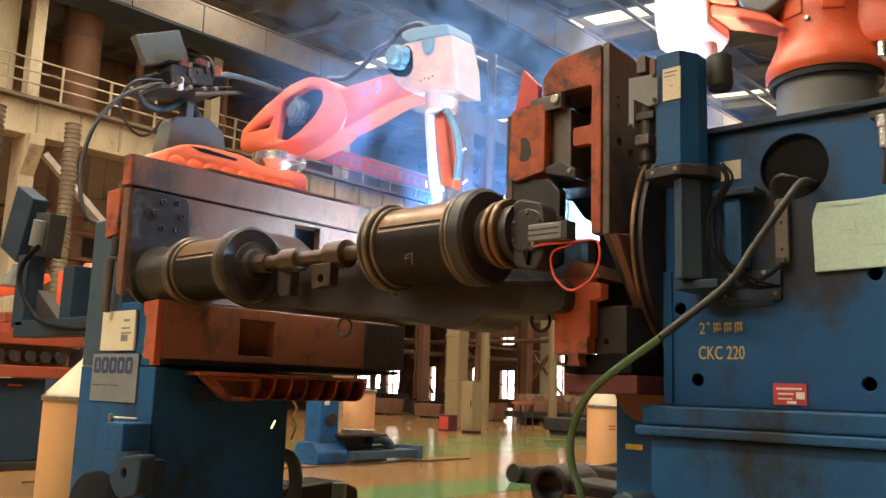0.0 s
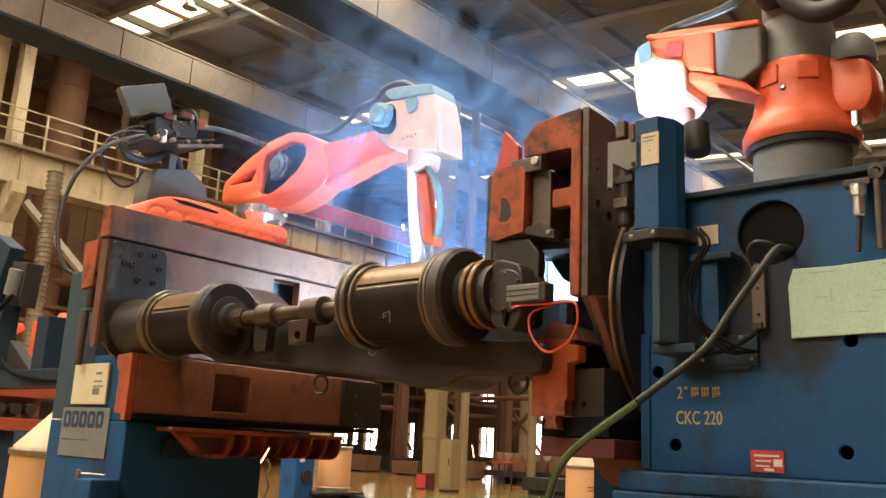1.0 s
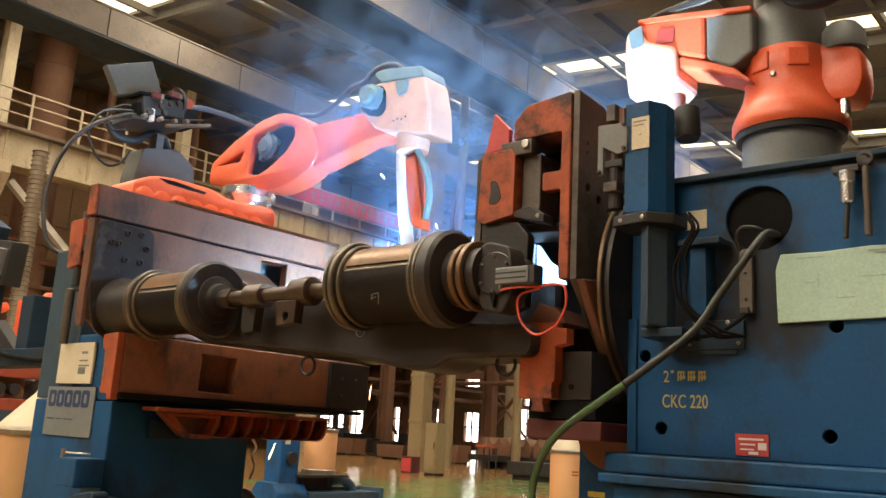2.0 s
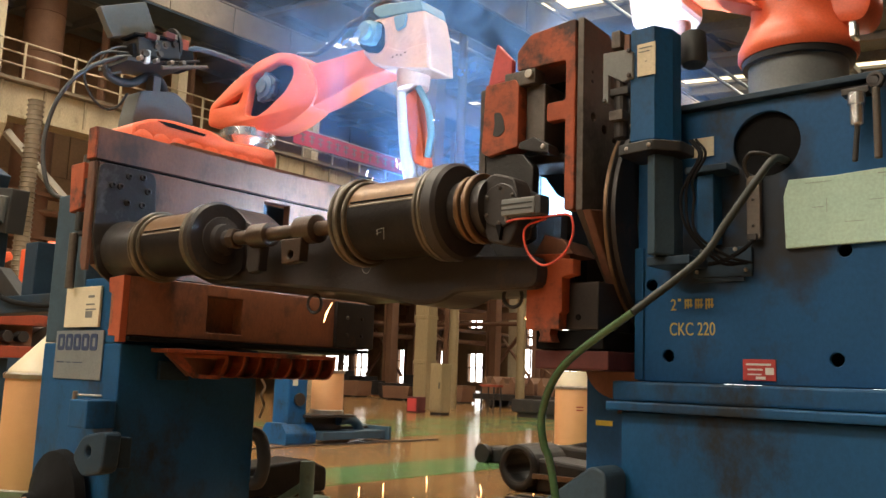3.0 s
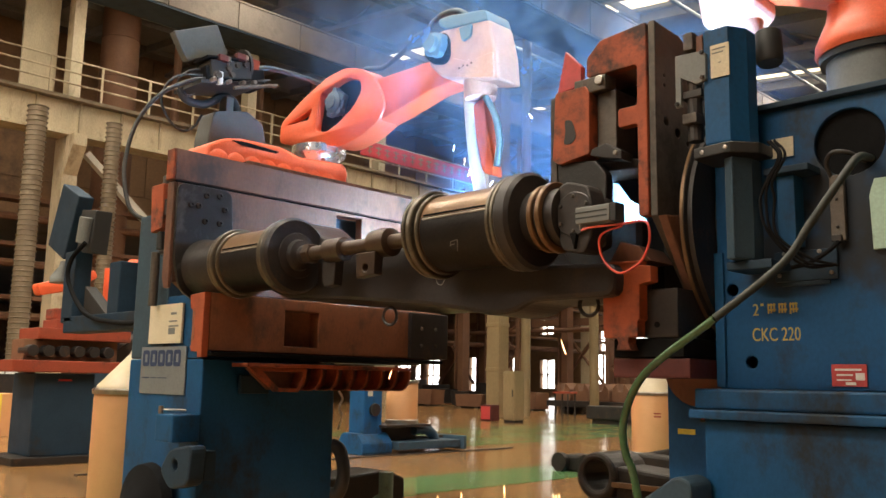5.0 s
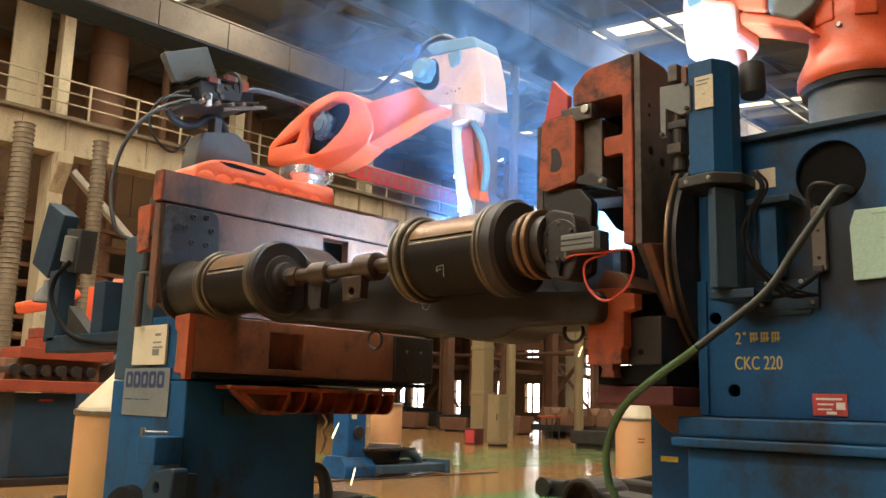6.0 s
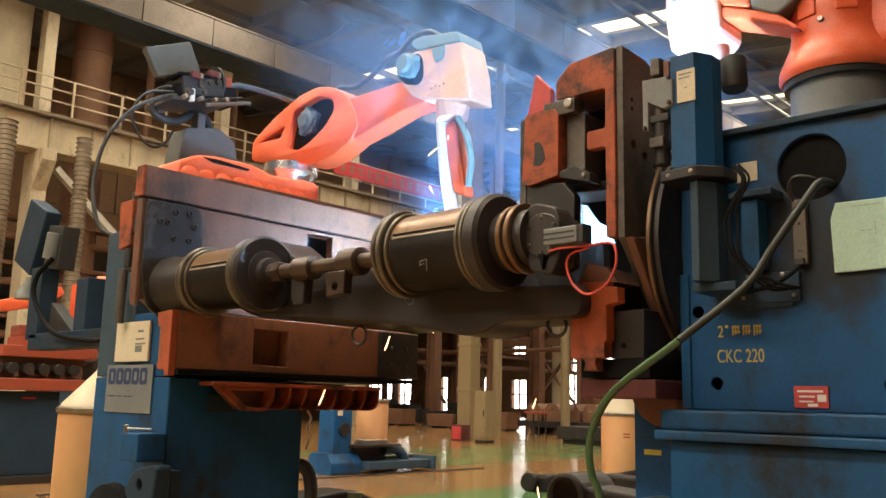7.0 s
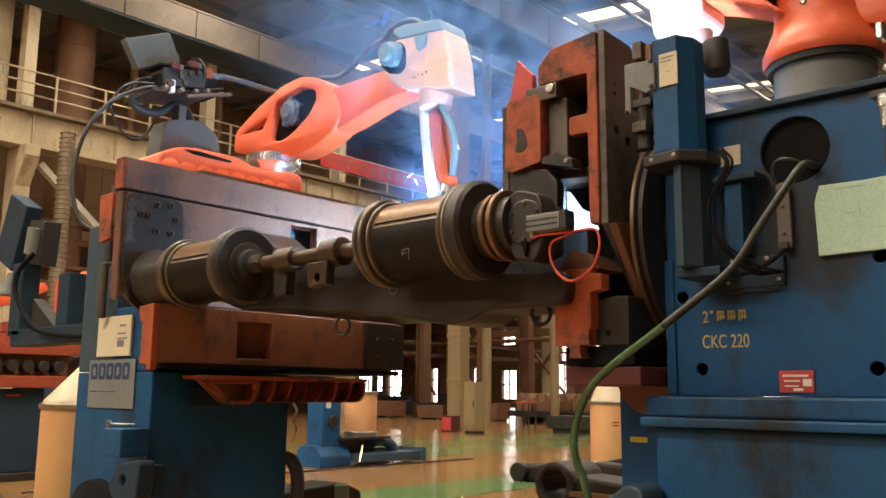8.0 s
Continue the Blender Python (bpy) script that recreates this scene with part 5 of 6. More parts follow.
    disc = slab(rounded([(2.49, 2.075), (2.86, 2.075), (2.88, 1.8), (3.0, 1.5), (2.74, 1.34), (2.54, 1.42), (2.49, 1.62)], 0.06, 5), "x", -4.751, -4.728, bevel=0.005)
    part("mounting_plate", disc, PLATE_GREASY, b, "greasy grey mounting plate with socket bolts")
    for y, z in ((2.68, 2.02), (2.77, 2.03), (2.63, 1.95), (2.68, 1.86), (2.78, 1.86), (2.81, 1.95), (2.58, 1.95)):
        part("bolt", lathe((-4.73, y, z), (-4.70, y, z), [(0, 0.02), (0.014, 0.02), (0.016, 0.016), (0.016, 0.009), (0.004, 0.009), (0.004, 0)], 14), DARK_STEEL, b)
    part("side_cheek", slab([(-4.83, 2.08), (-4.757, 2.08), (-4.757, 1.44), (-4.80, 1.44), (-4.83, 1.5)], "y", 2.475, 2.498, bevel=0.004), OXIDE, b)
    bp = part("end_stop", slab(rounded([(-5.09, 2.10), (-4.93, 2.10), (-4.92, 1.82), (-5.06, 1.80)], 0.01, 3), "y", 2.50, 2.56, bevel=0.006), RUST_ORANGE, b, "orange end stop block")
    part("stop_arm", box(-4.95, -4.831, 2.51, 2.55, 1.9, 2.0, 0.004), DARK_STEEL, b)
    part("stop_foot", rod((-4.97, 2.53, 1.80), (-4.97, 2.53, 1.69), 0.03, 14), BLACK_RUBBER, bp)
    part("eye_bolt", rod((-4.96, 2.53, 2.10), (-4.96, 2.53, 2.15), 0.02, 12), GREY_STEEL, bp)
    # lower box
    lo = slab([(2.62, 1.075), (4.50, 1.075), (4.50, 1.41), (2.62, 1.41)], "x", -4.60, -4.50, [[(3.14, 1.12), (3.40, 1.12), (3.40, 1.34), (3.14, 1.34)]], 0.006)
    part("lower_box", lo, OXIDE_WARM, b, "brown lower box plate with a square cut-out")
    part("lower_body", box(-4.74, -4.61, 2.64, 4.48, 1.08, 1.405, 0.008), OXIDE_WARM, b)
    part("lower_end", slab([(-4.66, 1.40), (-4.50, 1.41), (-4.50, 1.035), (-4.545, 1.035), (-4.55, 1.07), (-4.62, 1.07), (-4.63, 1.10), (-4.60, 1.14), (-4.60, 1.30), (-4.65, 1.32)], "y", 2.575, 2.618, bevel=0.004), RUST_ORANGE, b, "orange end plate")
    part("far_block", box(-4.62, -4.47, 4.18, 4.55, 1.08, 1.40, 0.008), DARK_STEEL, b)
    for y in (4.28, 4.42):
        for z in (1.17, 1.29):
            part("bolt", rod((-4.47, y, z), (-4.455, y, z), 0.012, 10), GREY_STEEL, b)
    part("slide_rail", box(-4.62, -4.47, 2.62, 4.50, 1.045, 1.07, 0.004), BLACK_HOLE, b)
    # toothed casting under the box
    part("casting_plate", box(-4.60, -4.43, 2.84, 4.16, 0.988, 1.012, 0.004), RUST_ORANGE, b, "rusty flange of the ribbed casting")
    part("casting_nose", slab([(2.86, 0.986), (3.05, 0.845), (3.22, 0.842), (3.275, 0.93), (3.275, 0.986)], "x", -4.475, -4.44, [[(2.96, 0.965), (3.25, 0.965), (3.245, 0.935), (3.205, 0.868), (3.07, 0.868)]], 0.004), RUST_ORANGE, b, "three-sided rusty nose with a raised rim")
    part("nose_back", slab([(2.90, 0.984), (3.06, 0.855), (3.21, 0.852), (3.27, 0.984)], "x", -4.56, -4.53, bevel=0.004), OXIDE, b)
    part("casting_back", box(-4.575, -4.552, 3.28, 4.16, 0.862, 0.985, 0.004), OXIDE, b)
    for k in range(8):
        y = 3.165 + k * 0.126
        lip = [(y + 0.118 * math.cos(radians(q)) ** 0.6, 0.984 - 0.132 * math.sin(radians(q))) for q in (0, 20, 40, 55, 68, 78, 88)]
        part("rib", slab(lip + [(p - 0.018, q + 0.006) for p, q in reversed(lip)], "x", -4.55, -4.445, bevel=0.003), RUST_ORANGE, b)
    part("saddle", box(-5.05, -4.62, 3.35, 4.4, 1.034, 1.44, 0.006), DARK_STEEL, b)


tailstock()


# ---- the two robots ----
ROB_Y = 3.97


def robot_left():
    r = thing("welding_robot", (-5.15, 3.4, 2.285), "orange welding robot arm on top of the turning beam", "robot")
    base = rounded([(2.80, 2.288), (2.82, 2.43), (2.94, 2.49), (3.08, 2.515), (3.40, 2.52), (3.55, 2.48), (3.80, 2.50), (3.95, 2.505), (3.985, 2.44), (3.96, 2.288)], 0.04, 5)
    part("base", slab(base, "x", -5.32, -4.98, [], 0.02), ROBOT_ORANGE, r)
    part("slot", slab(rounded([(2.98, 2.485), (3.10, 2.492), (3.36, 2.478), (3.34, 2.462), (3.06, 2.462)], 0.008, 3), "x", -4.979, -4.974, bevel=0.001), BLACK_HOLE, r)
    for k in range(8):
        y = 2.90 + k * 0.128
        part("scallop", lathe((-5.0, y, 2.335), (-4.95, y, 2.335), [(0, 0.075), (0.02, 0.072), (0.034, 0.05), (0.036, 0)], 24), ROBOT_ORANGE, r, smooth=True)
    part("ring", lathe((-5.27, ROB_Y - 0.05, 2.605), (-5.27, ROB_Y - 0.05, 3), [(-0.31, 0.16), (-0.05, 0.16), (0, 0.195), (0, 0.205), (0.06, 0.205), (0.065, 0.195)], 48), CHROME, r, "silver turning ring", smooth=True)
    # swing link with its two openings
    out = rounded([(-5.69, 2.77), (-5.68, 2.93), (-5.41, 3.07), (-5.10, 3.18), (-4.88, 3.20), (-4.70, 3.15), (-4.56, 3.06), (-4.47, 2.93), (-4.43, 2.81), (-4.50, 2.71), (-4.68, 2.64), (-4.86, 2.61), (-4.94, 2.61), (-5.21, 2.68), (-5.49, 2.72)], 0.05, 5)
    tri = rounded([(-5.59, 2.90), (-5.27, 2.97), (-5.32, 2.89)], 0.015, 3)
    opening = rounded([(-5.23, 2.78), (-5.17, 3.07), (-4.88, 3.12), (-4.71, 3.06), (-4.69, 2.98), (-4.78, 2.88), (-4.95, 2.79), (-5.08, 2.75)], 0.04, 5)
    part("swing_link", slab(out, "y", ROB_Y - 0.13, ROB_Y + 0.06, [tri, opening], 0.012), ROBOT_ORANGE, r, "orange swing link with two openings", smooth=True)
    # black fill for the shade inside the link's openings
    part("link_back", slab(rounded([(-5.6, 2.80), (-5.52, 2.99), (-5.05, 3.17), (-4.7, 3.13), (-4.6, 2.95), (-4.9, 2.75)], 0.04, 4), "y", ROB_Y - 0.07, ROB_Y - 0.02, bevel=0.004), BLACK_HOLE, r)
    m = part("joint_motor", lathe((-5.02, ROB_Y - 0.02, 2.965), (-5.02, ROB_Y - 0.3, 2.965), [(0, 0.1), (0.08, 0.1), (0.09, 0.085), (0.11, 0.085), (0.12, 0.05), (0.13, 0.05), (0.13, 0)], 12), MOTOR_BLUE, r, "dark blue joint motor", smooth=True)
    for k in range(5):
        a = 2 * math.pi * k / 5 + 0.3
        part("lobe", rod((-5.02 + 0.09 * math.cos(a), ROB_Y - 0.12, 2.965 + 0.09 * math.sin(a)), (-5.02 + 0.09 * math.cos(a), ROB_Y - 0.06, 2.965 + 0.09 * math.sin(a)), 0.028, 10), MOTOR_BLUE, m)
    # forearm
    fore = rounded([(-4.67, 3.05), (-4.53, 3.04), (-4.03, 3.04), (-3.88, 3.02), (-3.78, 2.84), (-4.00, 2.83), (-4.40, 2.74), (-4.60, 2.71)], 0.04, 5)
    part("forearm", slab(fore, "y", ROB_Y - 0.11, ROB_Y + 0.08, bevel=0.02), ROBOT_ORANGE, r, smooth=True)
    head = rounded([(-3.99, 3.17), (-3.89, 3.21), (-3.49, 3.18), (-3.46, 3.15), (-3.41, 2.96), (-3.39, 2.76), (-3.64, 2.81), (-3.78, 2.84), (-3.90, 2.90), (-4.00, 3.00)], 0.02, 4)
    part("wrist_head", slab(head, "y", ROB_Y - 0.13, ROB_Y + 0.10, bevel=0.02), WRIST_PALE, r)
    # the recess is a flat black patch, its shade in the colour
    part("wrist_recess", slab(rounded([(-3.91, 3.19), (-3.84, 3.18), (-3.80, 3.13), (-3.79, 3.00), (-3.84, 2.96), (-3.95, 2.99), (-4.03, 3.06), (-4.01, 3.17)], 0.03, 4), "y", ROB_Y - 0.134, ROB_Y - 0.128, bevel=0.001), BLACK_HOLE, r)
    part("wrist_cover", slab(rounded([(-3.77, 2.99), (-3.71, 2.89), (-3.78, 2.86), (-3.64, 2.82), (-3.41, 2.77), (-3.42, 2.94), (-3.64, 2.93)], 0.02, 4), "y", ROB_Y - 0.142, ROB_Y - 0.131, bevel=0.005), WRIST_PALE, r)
    for k in range(4):
        part("screw", rod((-3.70 + 0.035 * k, ROB_Y - 0.145, 2.90 + 0.008 * (k % 2)), (-3.70 + 0.035 * k, ROB_Y - 0.15, 2.90 + 0.008 * (k % 2)), 0.006, 8), DARK_STEEL, r)
    part("head_cap", slab(rounded([(-3.91, 3.29), (-3.81, 3.29), (-3.50, 3.24), (-3.47, 3.16), (-3.84, 3.20), (-3.91, 3.25)], 0.015, 3), "y", ROB_Y - 0.135, ROB_Y + 0.1, bevel=0.01), CABLE_BLUE, r, "pale blue wrapped head cap")
    mm = part("wrist_motor", lathe((-3.9, ROB_Y - 0.13, 3.1), (-3.9, ROB_Y - 0.3, 3.1), [(0, 0.08), (0.06, 0.08), (0.07, 0.06), (0.1, 0.055), (0.1, 0)], 14), CABLE_BLUE, r, "pale blue motor", smooth=True)
    for k in range(4):
        a = 2 * math.pi * k / 4 + 0.5
        part("lobe", rod((-3.9 + 0.07 * math.cos(a), ROB_Y - 0.19, 3.1 + 0.07 * math.sin(a)), (-3.9 + 0.07 * math.cos(a), ROB_Y - 0.14, 3.1 + 0.07 * math.sin(a)), 0.026, 10), CABLE_BLUE, mm)
    part("patch", slab(rounded([(-3.71, 3.17), (-3.64, 3.17), (-3.60, 3.17), (-3.61, 3.09), (-3.68, 3.07)], 0.015, 4), "y", ROB_Y - 0.1475, ROB_Y - 0.130, bevel=0.001), CABLE_BLUE, r)
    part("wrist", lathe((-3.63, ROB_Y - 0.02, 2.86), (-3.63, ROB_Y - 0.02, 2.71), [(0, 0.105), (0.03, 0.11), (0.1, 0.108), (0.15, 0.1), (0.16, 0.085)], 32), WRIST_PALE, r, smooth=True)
    # torch
    part("torch_sleeve", pipe([(-3.72, ROB_Y - 0.02, 2.77), (-3.71, ROB_Y - 0.02, 2.63), (-3.67, ROB_Y - 0.02, 2.33), (-3.63, ROB_Y - 0.02, 2.16), (-3.62, ROB_Y - 0.02, 2.08)], 0.042, 14), TORCH_WHITE, r, "pale padded torch sleeve", smooth=True)
    part("torch_bracket", slab(rounded([(-3.68, 2.68), (-3.59, 2.71), (-3.52, 2.37), (-3.49, 2.18), (-3.59, 2.22), (-3.65, 2.46)], 0.03, 4), "y", ROB_Y - 0.04, ROB_Y + 0.05, bevel=0.012), ROBOT_ORANGE, r)
    part("torch_cable", pipe([(-3.54, ROB_Y - 0.07, 2.69), (-3.50, ROB_Y - 0.07, 2.63), (-3.45, ROB_Y - 0.07, 2.53), (-3.42, ROB_Y - 0.07, 2.38), (-3.43, ROB_Y - 0.07, 2.30), (-3.44, ROB_Y - 0.07, 2.23)], 0.022, 10), CABLE_BLUE, r, smooth=True)
    part("nozzle", pipe([(-3.62, ROB_Y - 0.02, 2.08), (-3.63, ROB_Y - 0.02, 2.02), (-3.62, ROB_Y + 0.0, 1.88), (-3.76, 3.93, 1.9)], 0.016, 12), BROWN_STEEL, r)
    # wire feeder on its grey pillar
    f = thing("wire_feeder", (-5.5, 3.1, 2.3), "grey and black wire feeder unit on a grey pillar", "wire feeder")
    part("pillar", slab(rounded([(3.04, 2.288), (3.74, 2.288), (3.67, 2.40), (3.55, 2.56), (3.50, 2.78), (3.36, 2.86), (3.09, 2.80), (3.05, 2.6)], 0.03, 4), "x", -5.6, -5.4, bevel=0.01), FEEDER_GREY, f)
    BASE[f] = Vector((-5.5, 3.06, 2.23))
    part("tray", slab([(2.83, 2.84), (3.30, 2.93), (3.30, 2.95), (2.83, 2.865)], "x", -5.6, -5.22, bevel=0.002), BLACK_RUBBER, f)
    part("gearbox", box(-5.42, -5.22, 2.90, 3.22, 2.93, 3.06, 0.012, turn=pose(0, 0, 0, 11, 0, 0)), BLACK_RUBBER, f)
    for y, z, rr in ((2.95, 2.92, 0.035), (3.03, 2.99, 0.03), (3.10, 3.03, 0.028), (3.06, 2.95, 0.026), (3.16, 3.05, 0.024)):
        part("roller", lathe((-5.24, y, z), (-5.18, y, z), [(0, rr), (0.02, rr), (0.022, rr * 0.7), (0.045, rr * 0.7), (0.045, 0)], 16), GREY_STEEL, f)
    part("clamp_lever", rod((-5.25, 3.0, 3.02), (-5.25, 2.93, 3.06), 0.012, 8), GREY_STEEL, f)
    part("end_disc", lathe((-5.32, 3.20, 3.08), (-5.32, 3.25, 3.09), [(0, 0.12), (0.02, 0.12), (0.02, 0)], 28), BLACK_RUBBER, f)
    part("coupling", box(-5.35, -5.29, 3.255, 3.33, 3.06, 3.15, 0.006), FAR_ORANGE, f, "orange-red cable coupling")
    lid = slab(rounded([(2.69, 3.21), (3.02, 3.36), (3.12, 3.16), (2.80, 3.03)], 0.01, 3), "x", -5.45, -5.38, bevel=0.006)
    part("control_box", lid, FEEDER_GREY, f, "tilted grey control box")
    part("spool_pipe", pipe([(-5.5, 2.82, 2.86), (-5.5, 2.88, 2.79), (-5.5, 3.02, 2.79), (-5.5, 3.16, 2.88), (-5.48, 3.24, 2.86), (-5.45, 3.28, 2.74)], 0.03, 12), BLACK_RUBBER, f, smooth=True)
    part("side_bar", rod((-5.22, 2.98, 2.87), (-5.22, 3.38, 3.0), 0.008, 8), BLACK_RUBBER, f)
    part("bracket", box(-5.5, -5.4, 3.14, 3.2, 2.74, 2.86, 0.006), FEEDER_GREY, f)
    part("motor_block", box(-5.47, -5.25, 2.88, 3.36, 2.90, 3.03, 0.014, turn=pose(0, 0, 0, 11, 0, 0)), BLACK_HOLE, f)
    part("cover_plate", box(-5.4, -5.21, 2.86, 3.18, 3.06, 3.075, 0.003, turn=pose(0, 0, 0, 11, 0, 0)), BLACK_HOLE, f)
    for y, z in ((2.98, 3.05), (3.12, 3.10)):
        part("pressure_arm", box(-5.24, -5.19, y - 0.035, y + 0.035, z - 0.022, z + 0.022, 0.006), SIGN_DULL_RED, f, "dark red pressure arm")
        part("tension_knob", lathe((-5.22, y + 0.05, z - 0.06), (-5.22, y + 0.05, z + 0.03), [(0, 0.008), (0.05, 0.008), (0.05, 0.02), (0.085, 0.018), (0.085, 0)], 12), BRIGHT_STEEL, f)
    for y, z in ((2.90, 2.87), (3.02, 2.885), (3.13, 2.905), (3.22, 2.93)):
        part("guide_bush", rod((-5.21, y, z), (-5.16, y, z), 0.016, 10), BRIGHT_STEEL, f)
    part("drag_bar", rod((-5.18, 3.06, 2.85), (-5.18, 3.42, 2.96), 0.014, 10), GREY_STEEL, f)
    part("lead_clip", box(-5.24, -5.2, 2.955, 2.985, 2.86, 2.95, 0.004), SIGN_WHITE, f)
    c = thing("feeder_cable", (-5.3, 2.5, 2.0), "dark looping cables from the feeder to the beam", "cable")
    part("wire_conduit", pipe([(-5.26, 3.0, 2.97), (-5.3, 2.85, 2.94), (-5.35, 2.65, 2.80), (-5.4, 2.52, 2.58), (-5.4, 2.46, 2.3), (-5.35, 2.46, 2.08), (-5.3, 2.5, 1.95), (-5.2, 2.6, 1.9)], 0.014, 12), BLACK_RUBBER, c, smooth=True)
    part("lead", pipe([(-5.3, 2.95, 3.0), (-5.35, 2.75, 2.95), (-5.4, 2.68, 2.8), (-5.4, 2.74, 2.66), (-5.4, 2.84, 2.6), (-5.4, 2.93, 2.64), (-5.42, 3.0, 2.75)], 0.009, 8), BLACK_RUBBER, c, smooth=True)
    part("lead", pipe([(-5.3, 3.0, 3.05), (-5.35, 2.85, 3.02), (-5.38, 2.78, 2.93), (-5.36, 2.82, 2.84), (-5.34, 2.9, 2.86)], 0.007, 8), BLACK_RUBBER, c, smooth=True)
    h = thing("torch_hose", (-4.7, 3.6, 3.0), "dark slate-blue hose pack looping from feeder to wrist", "hose")
    part("hose", pipe([(-5.31, 3.36, 3.16), (-5.30, 3.46, 3.19), (-5.34, 3.72, 3.22), (-5.30, 3.98, 3.20), (-5.05, 4.12, 3.13), (-4.8, 4.14, 3.08), (-4.99, 4.12, 3.28), (-4.78, 4.12, 3.25), (-4.58, 4.12, 3.31), (-4.44, 4.12, 3.39), (-4.20, 4.02, 3.35), (-4.15, 4.02, 3.39), (-4.08, 4.02, 3.42), (-3.95, 4.02, 3.42), (-3.83, 4.02, 3.36), (-3.55, 4.0, 3.1)], 0.02, 12, 10), HOSE_SLATE, h, smooth=True)

    # the whole arm stands a little further back on its table
    for o in (r, f, c, h):
        o.scale = (SETBACK, SETBACK, SETBACK)
        o.location = EYE_AXIS + (o.location - EYE_AXIS) * SETBACK


SETBACK, EYE_AXIS = 1.09, Vector((0.0, 0.0, 0.93))
robot_left()


def robot_right():
    x, y = -1.33, 4.2
    r = thing("welding_robot", (x, y, 2.012), "orange welding robot with a bell-shaped turret on the headstock", "robot")

    def turned(name, prof, mat, label=""):
        return part(name, lathe((x, y, 0), (x, y, 1), [(h, q * 0.87) for h, q in prof], 56), mat, r, label, smooth=True)

    turned("pedestal", [(2.012, 0.29), (2.04, 0.29), (2.05, 0.262), (2.48, 0.262)], GREY_PAINT, "grey cylindrical pedestal")
    turned("gasket", [(2.45, 0.268), (2.45, 0.293), (2.49, 0.3), (2.505, 0.29)], BLACK_RUBBER)
    turned("turret", [(2.48, 0.305), (2.50, 0.318), (2.54, 0.315), (2.60, 0.285), (2.66, 0.255), (2.72, 0.242), (2.78, 0.245), (2.80, 0.248), (2.87, 0.238), (2.90, 0.22)], ROBOT_ORANGE, "bell-shaped orange turret")
    for a0 in (200, 250, 300):
        px, py = x + 0.209 * math.cos(radians(a0)), y + 0.209 * math.sin(radians(a0))
        part("panel", box(px - 0.05, px + 0.05, py - 0.012, py + 0.012, 2.765, 2.86, 0.008, turn=pose(0, 0, 0, 0, 0, a0 + 90)), ROBOT_ORANGE, r)
    part("screw", rod((x - 0.005, y - 0.20, 2.735), (x - 0.005, y - 0.225, 2.735), 0.014, 12), BRIGHT_STEEL, r)
    turned("cap", [(2.86, 0.225), (2.9, 0.222), (3.10, 0.205), (3.14, 0.19), (3.14, 0.0)], GREY_PAINT, "grey cast cap")
    part("lower_arm", slab(rounded([(x - 0.13, 3.1), (x + 0.12, 3.1), (x + 0.14, 3.4), (x + 0.06, 3.7), (x - 0.1, 3.7), (x - 0.14, 3.4)], 0.05, 4), "y", y - 0.12, y + 0.12, bevel=0.02), GREY_PAINT, r, "grey lower arm")
    part("side_cover", slab(rounded([(x + 0.15, 2.60), (x + 0.33, 2.58), (x + 0.37, 2.67), (x + 0.36, 2.84), (x + 0.15, 2.90)], 0.05, 4), "y", y - 0.1, y + 0.12, bevel=0.03), ROBOT_ORANGE, r, smooth=True)
    part("side_motor", lathe((x + 0.26, y, 2.86), (x + 0.26, y, 3.02), [(0, 0.11), (0.1, 0.1), (0.14, 0.07), (0.14, 0)], 28), GREY_PAINT, r, smooth=True)
    part("plug", box(x + 0.27, x + 0.30, y - 0.13, y - 0.06, 2.50, 2.58, 0.008), CHROME, r)
    # forearm over to the work
    fore = rounded([(-1.66, 3.14), (-2.04, 3.17), (-2.10, 3.10), (-2.08, 3.0), (-1.81, 2.94), (-1.66, 2.88)], 0.04, 5)
    part("forearm", slab(fore, "y", 3.95, 4.2, bevel=0.02), ROBOT_ORANGE, r)
    part("forearm_cuff", slab(rounded([(-1.658, 3.14), (-1.42, 3.09), (-1.42, 2.86), (-1.53, 2.80), (-1.658, 2.875)], 0.03, 4), "y", 3.955, 4.2, bevel=0.015), GREY_PAINT, r, "grey forearm cuff")
    part("forearm_brow", slab(rounded([(-1.42, 3.10), (-1.75, 3.155), (-2.03, 3.19), (-2.03, 3.165), (-1.75, 3.12), (-1.42, 3.07)], 0.01, 3), "y", 3.935, 4.2, bevel=0.008), ROBOT_ORANGE, r)
    part("badge", slab(rounded([(-1.93, 3.02), (-1.83, 3.01), (-1.82, 3.09), (-1.92, 3.105)], 0.012, 3), "y", 3.943, 3.949, bevel=0.002), SIGN_RED, r)
    part("elbow", slab(rounded([(-1.80, 2.94), (-1.52, 2.81), (-1.42, 2.70), (-1.50, 2.74), (-1.72, 2.84), (-1.84, 2.88)], 0.03, 4), "y", 3.96, 4.2, bevel=0.015), ROBOT_ORANGE, r)
    part("top_hose", pipe([(-1.2, 3.9, 3.5), (-1.35, 3.9, 3.28), (-1.6, 3.92, 3.2), (-1.8, 3.95, 3.2), (-1.98, 4.0, 3.2), (-2.06, 4.05, 3.12)], 0.02, 12), BLACK_RUBBER, r, smooth=True)
    part("grey_cable", pipe([(-0.95, 3.85, 3.5), (-1.2, 3.88, 3.32), (-1.4, 3.9, 3.22), (-1.62, 3.92, 3.18), (-1.85, 3.95, 3.19)], 0.012, 10), GREY_STEEL, r, smooth=True)
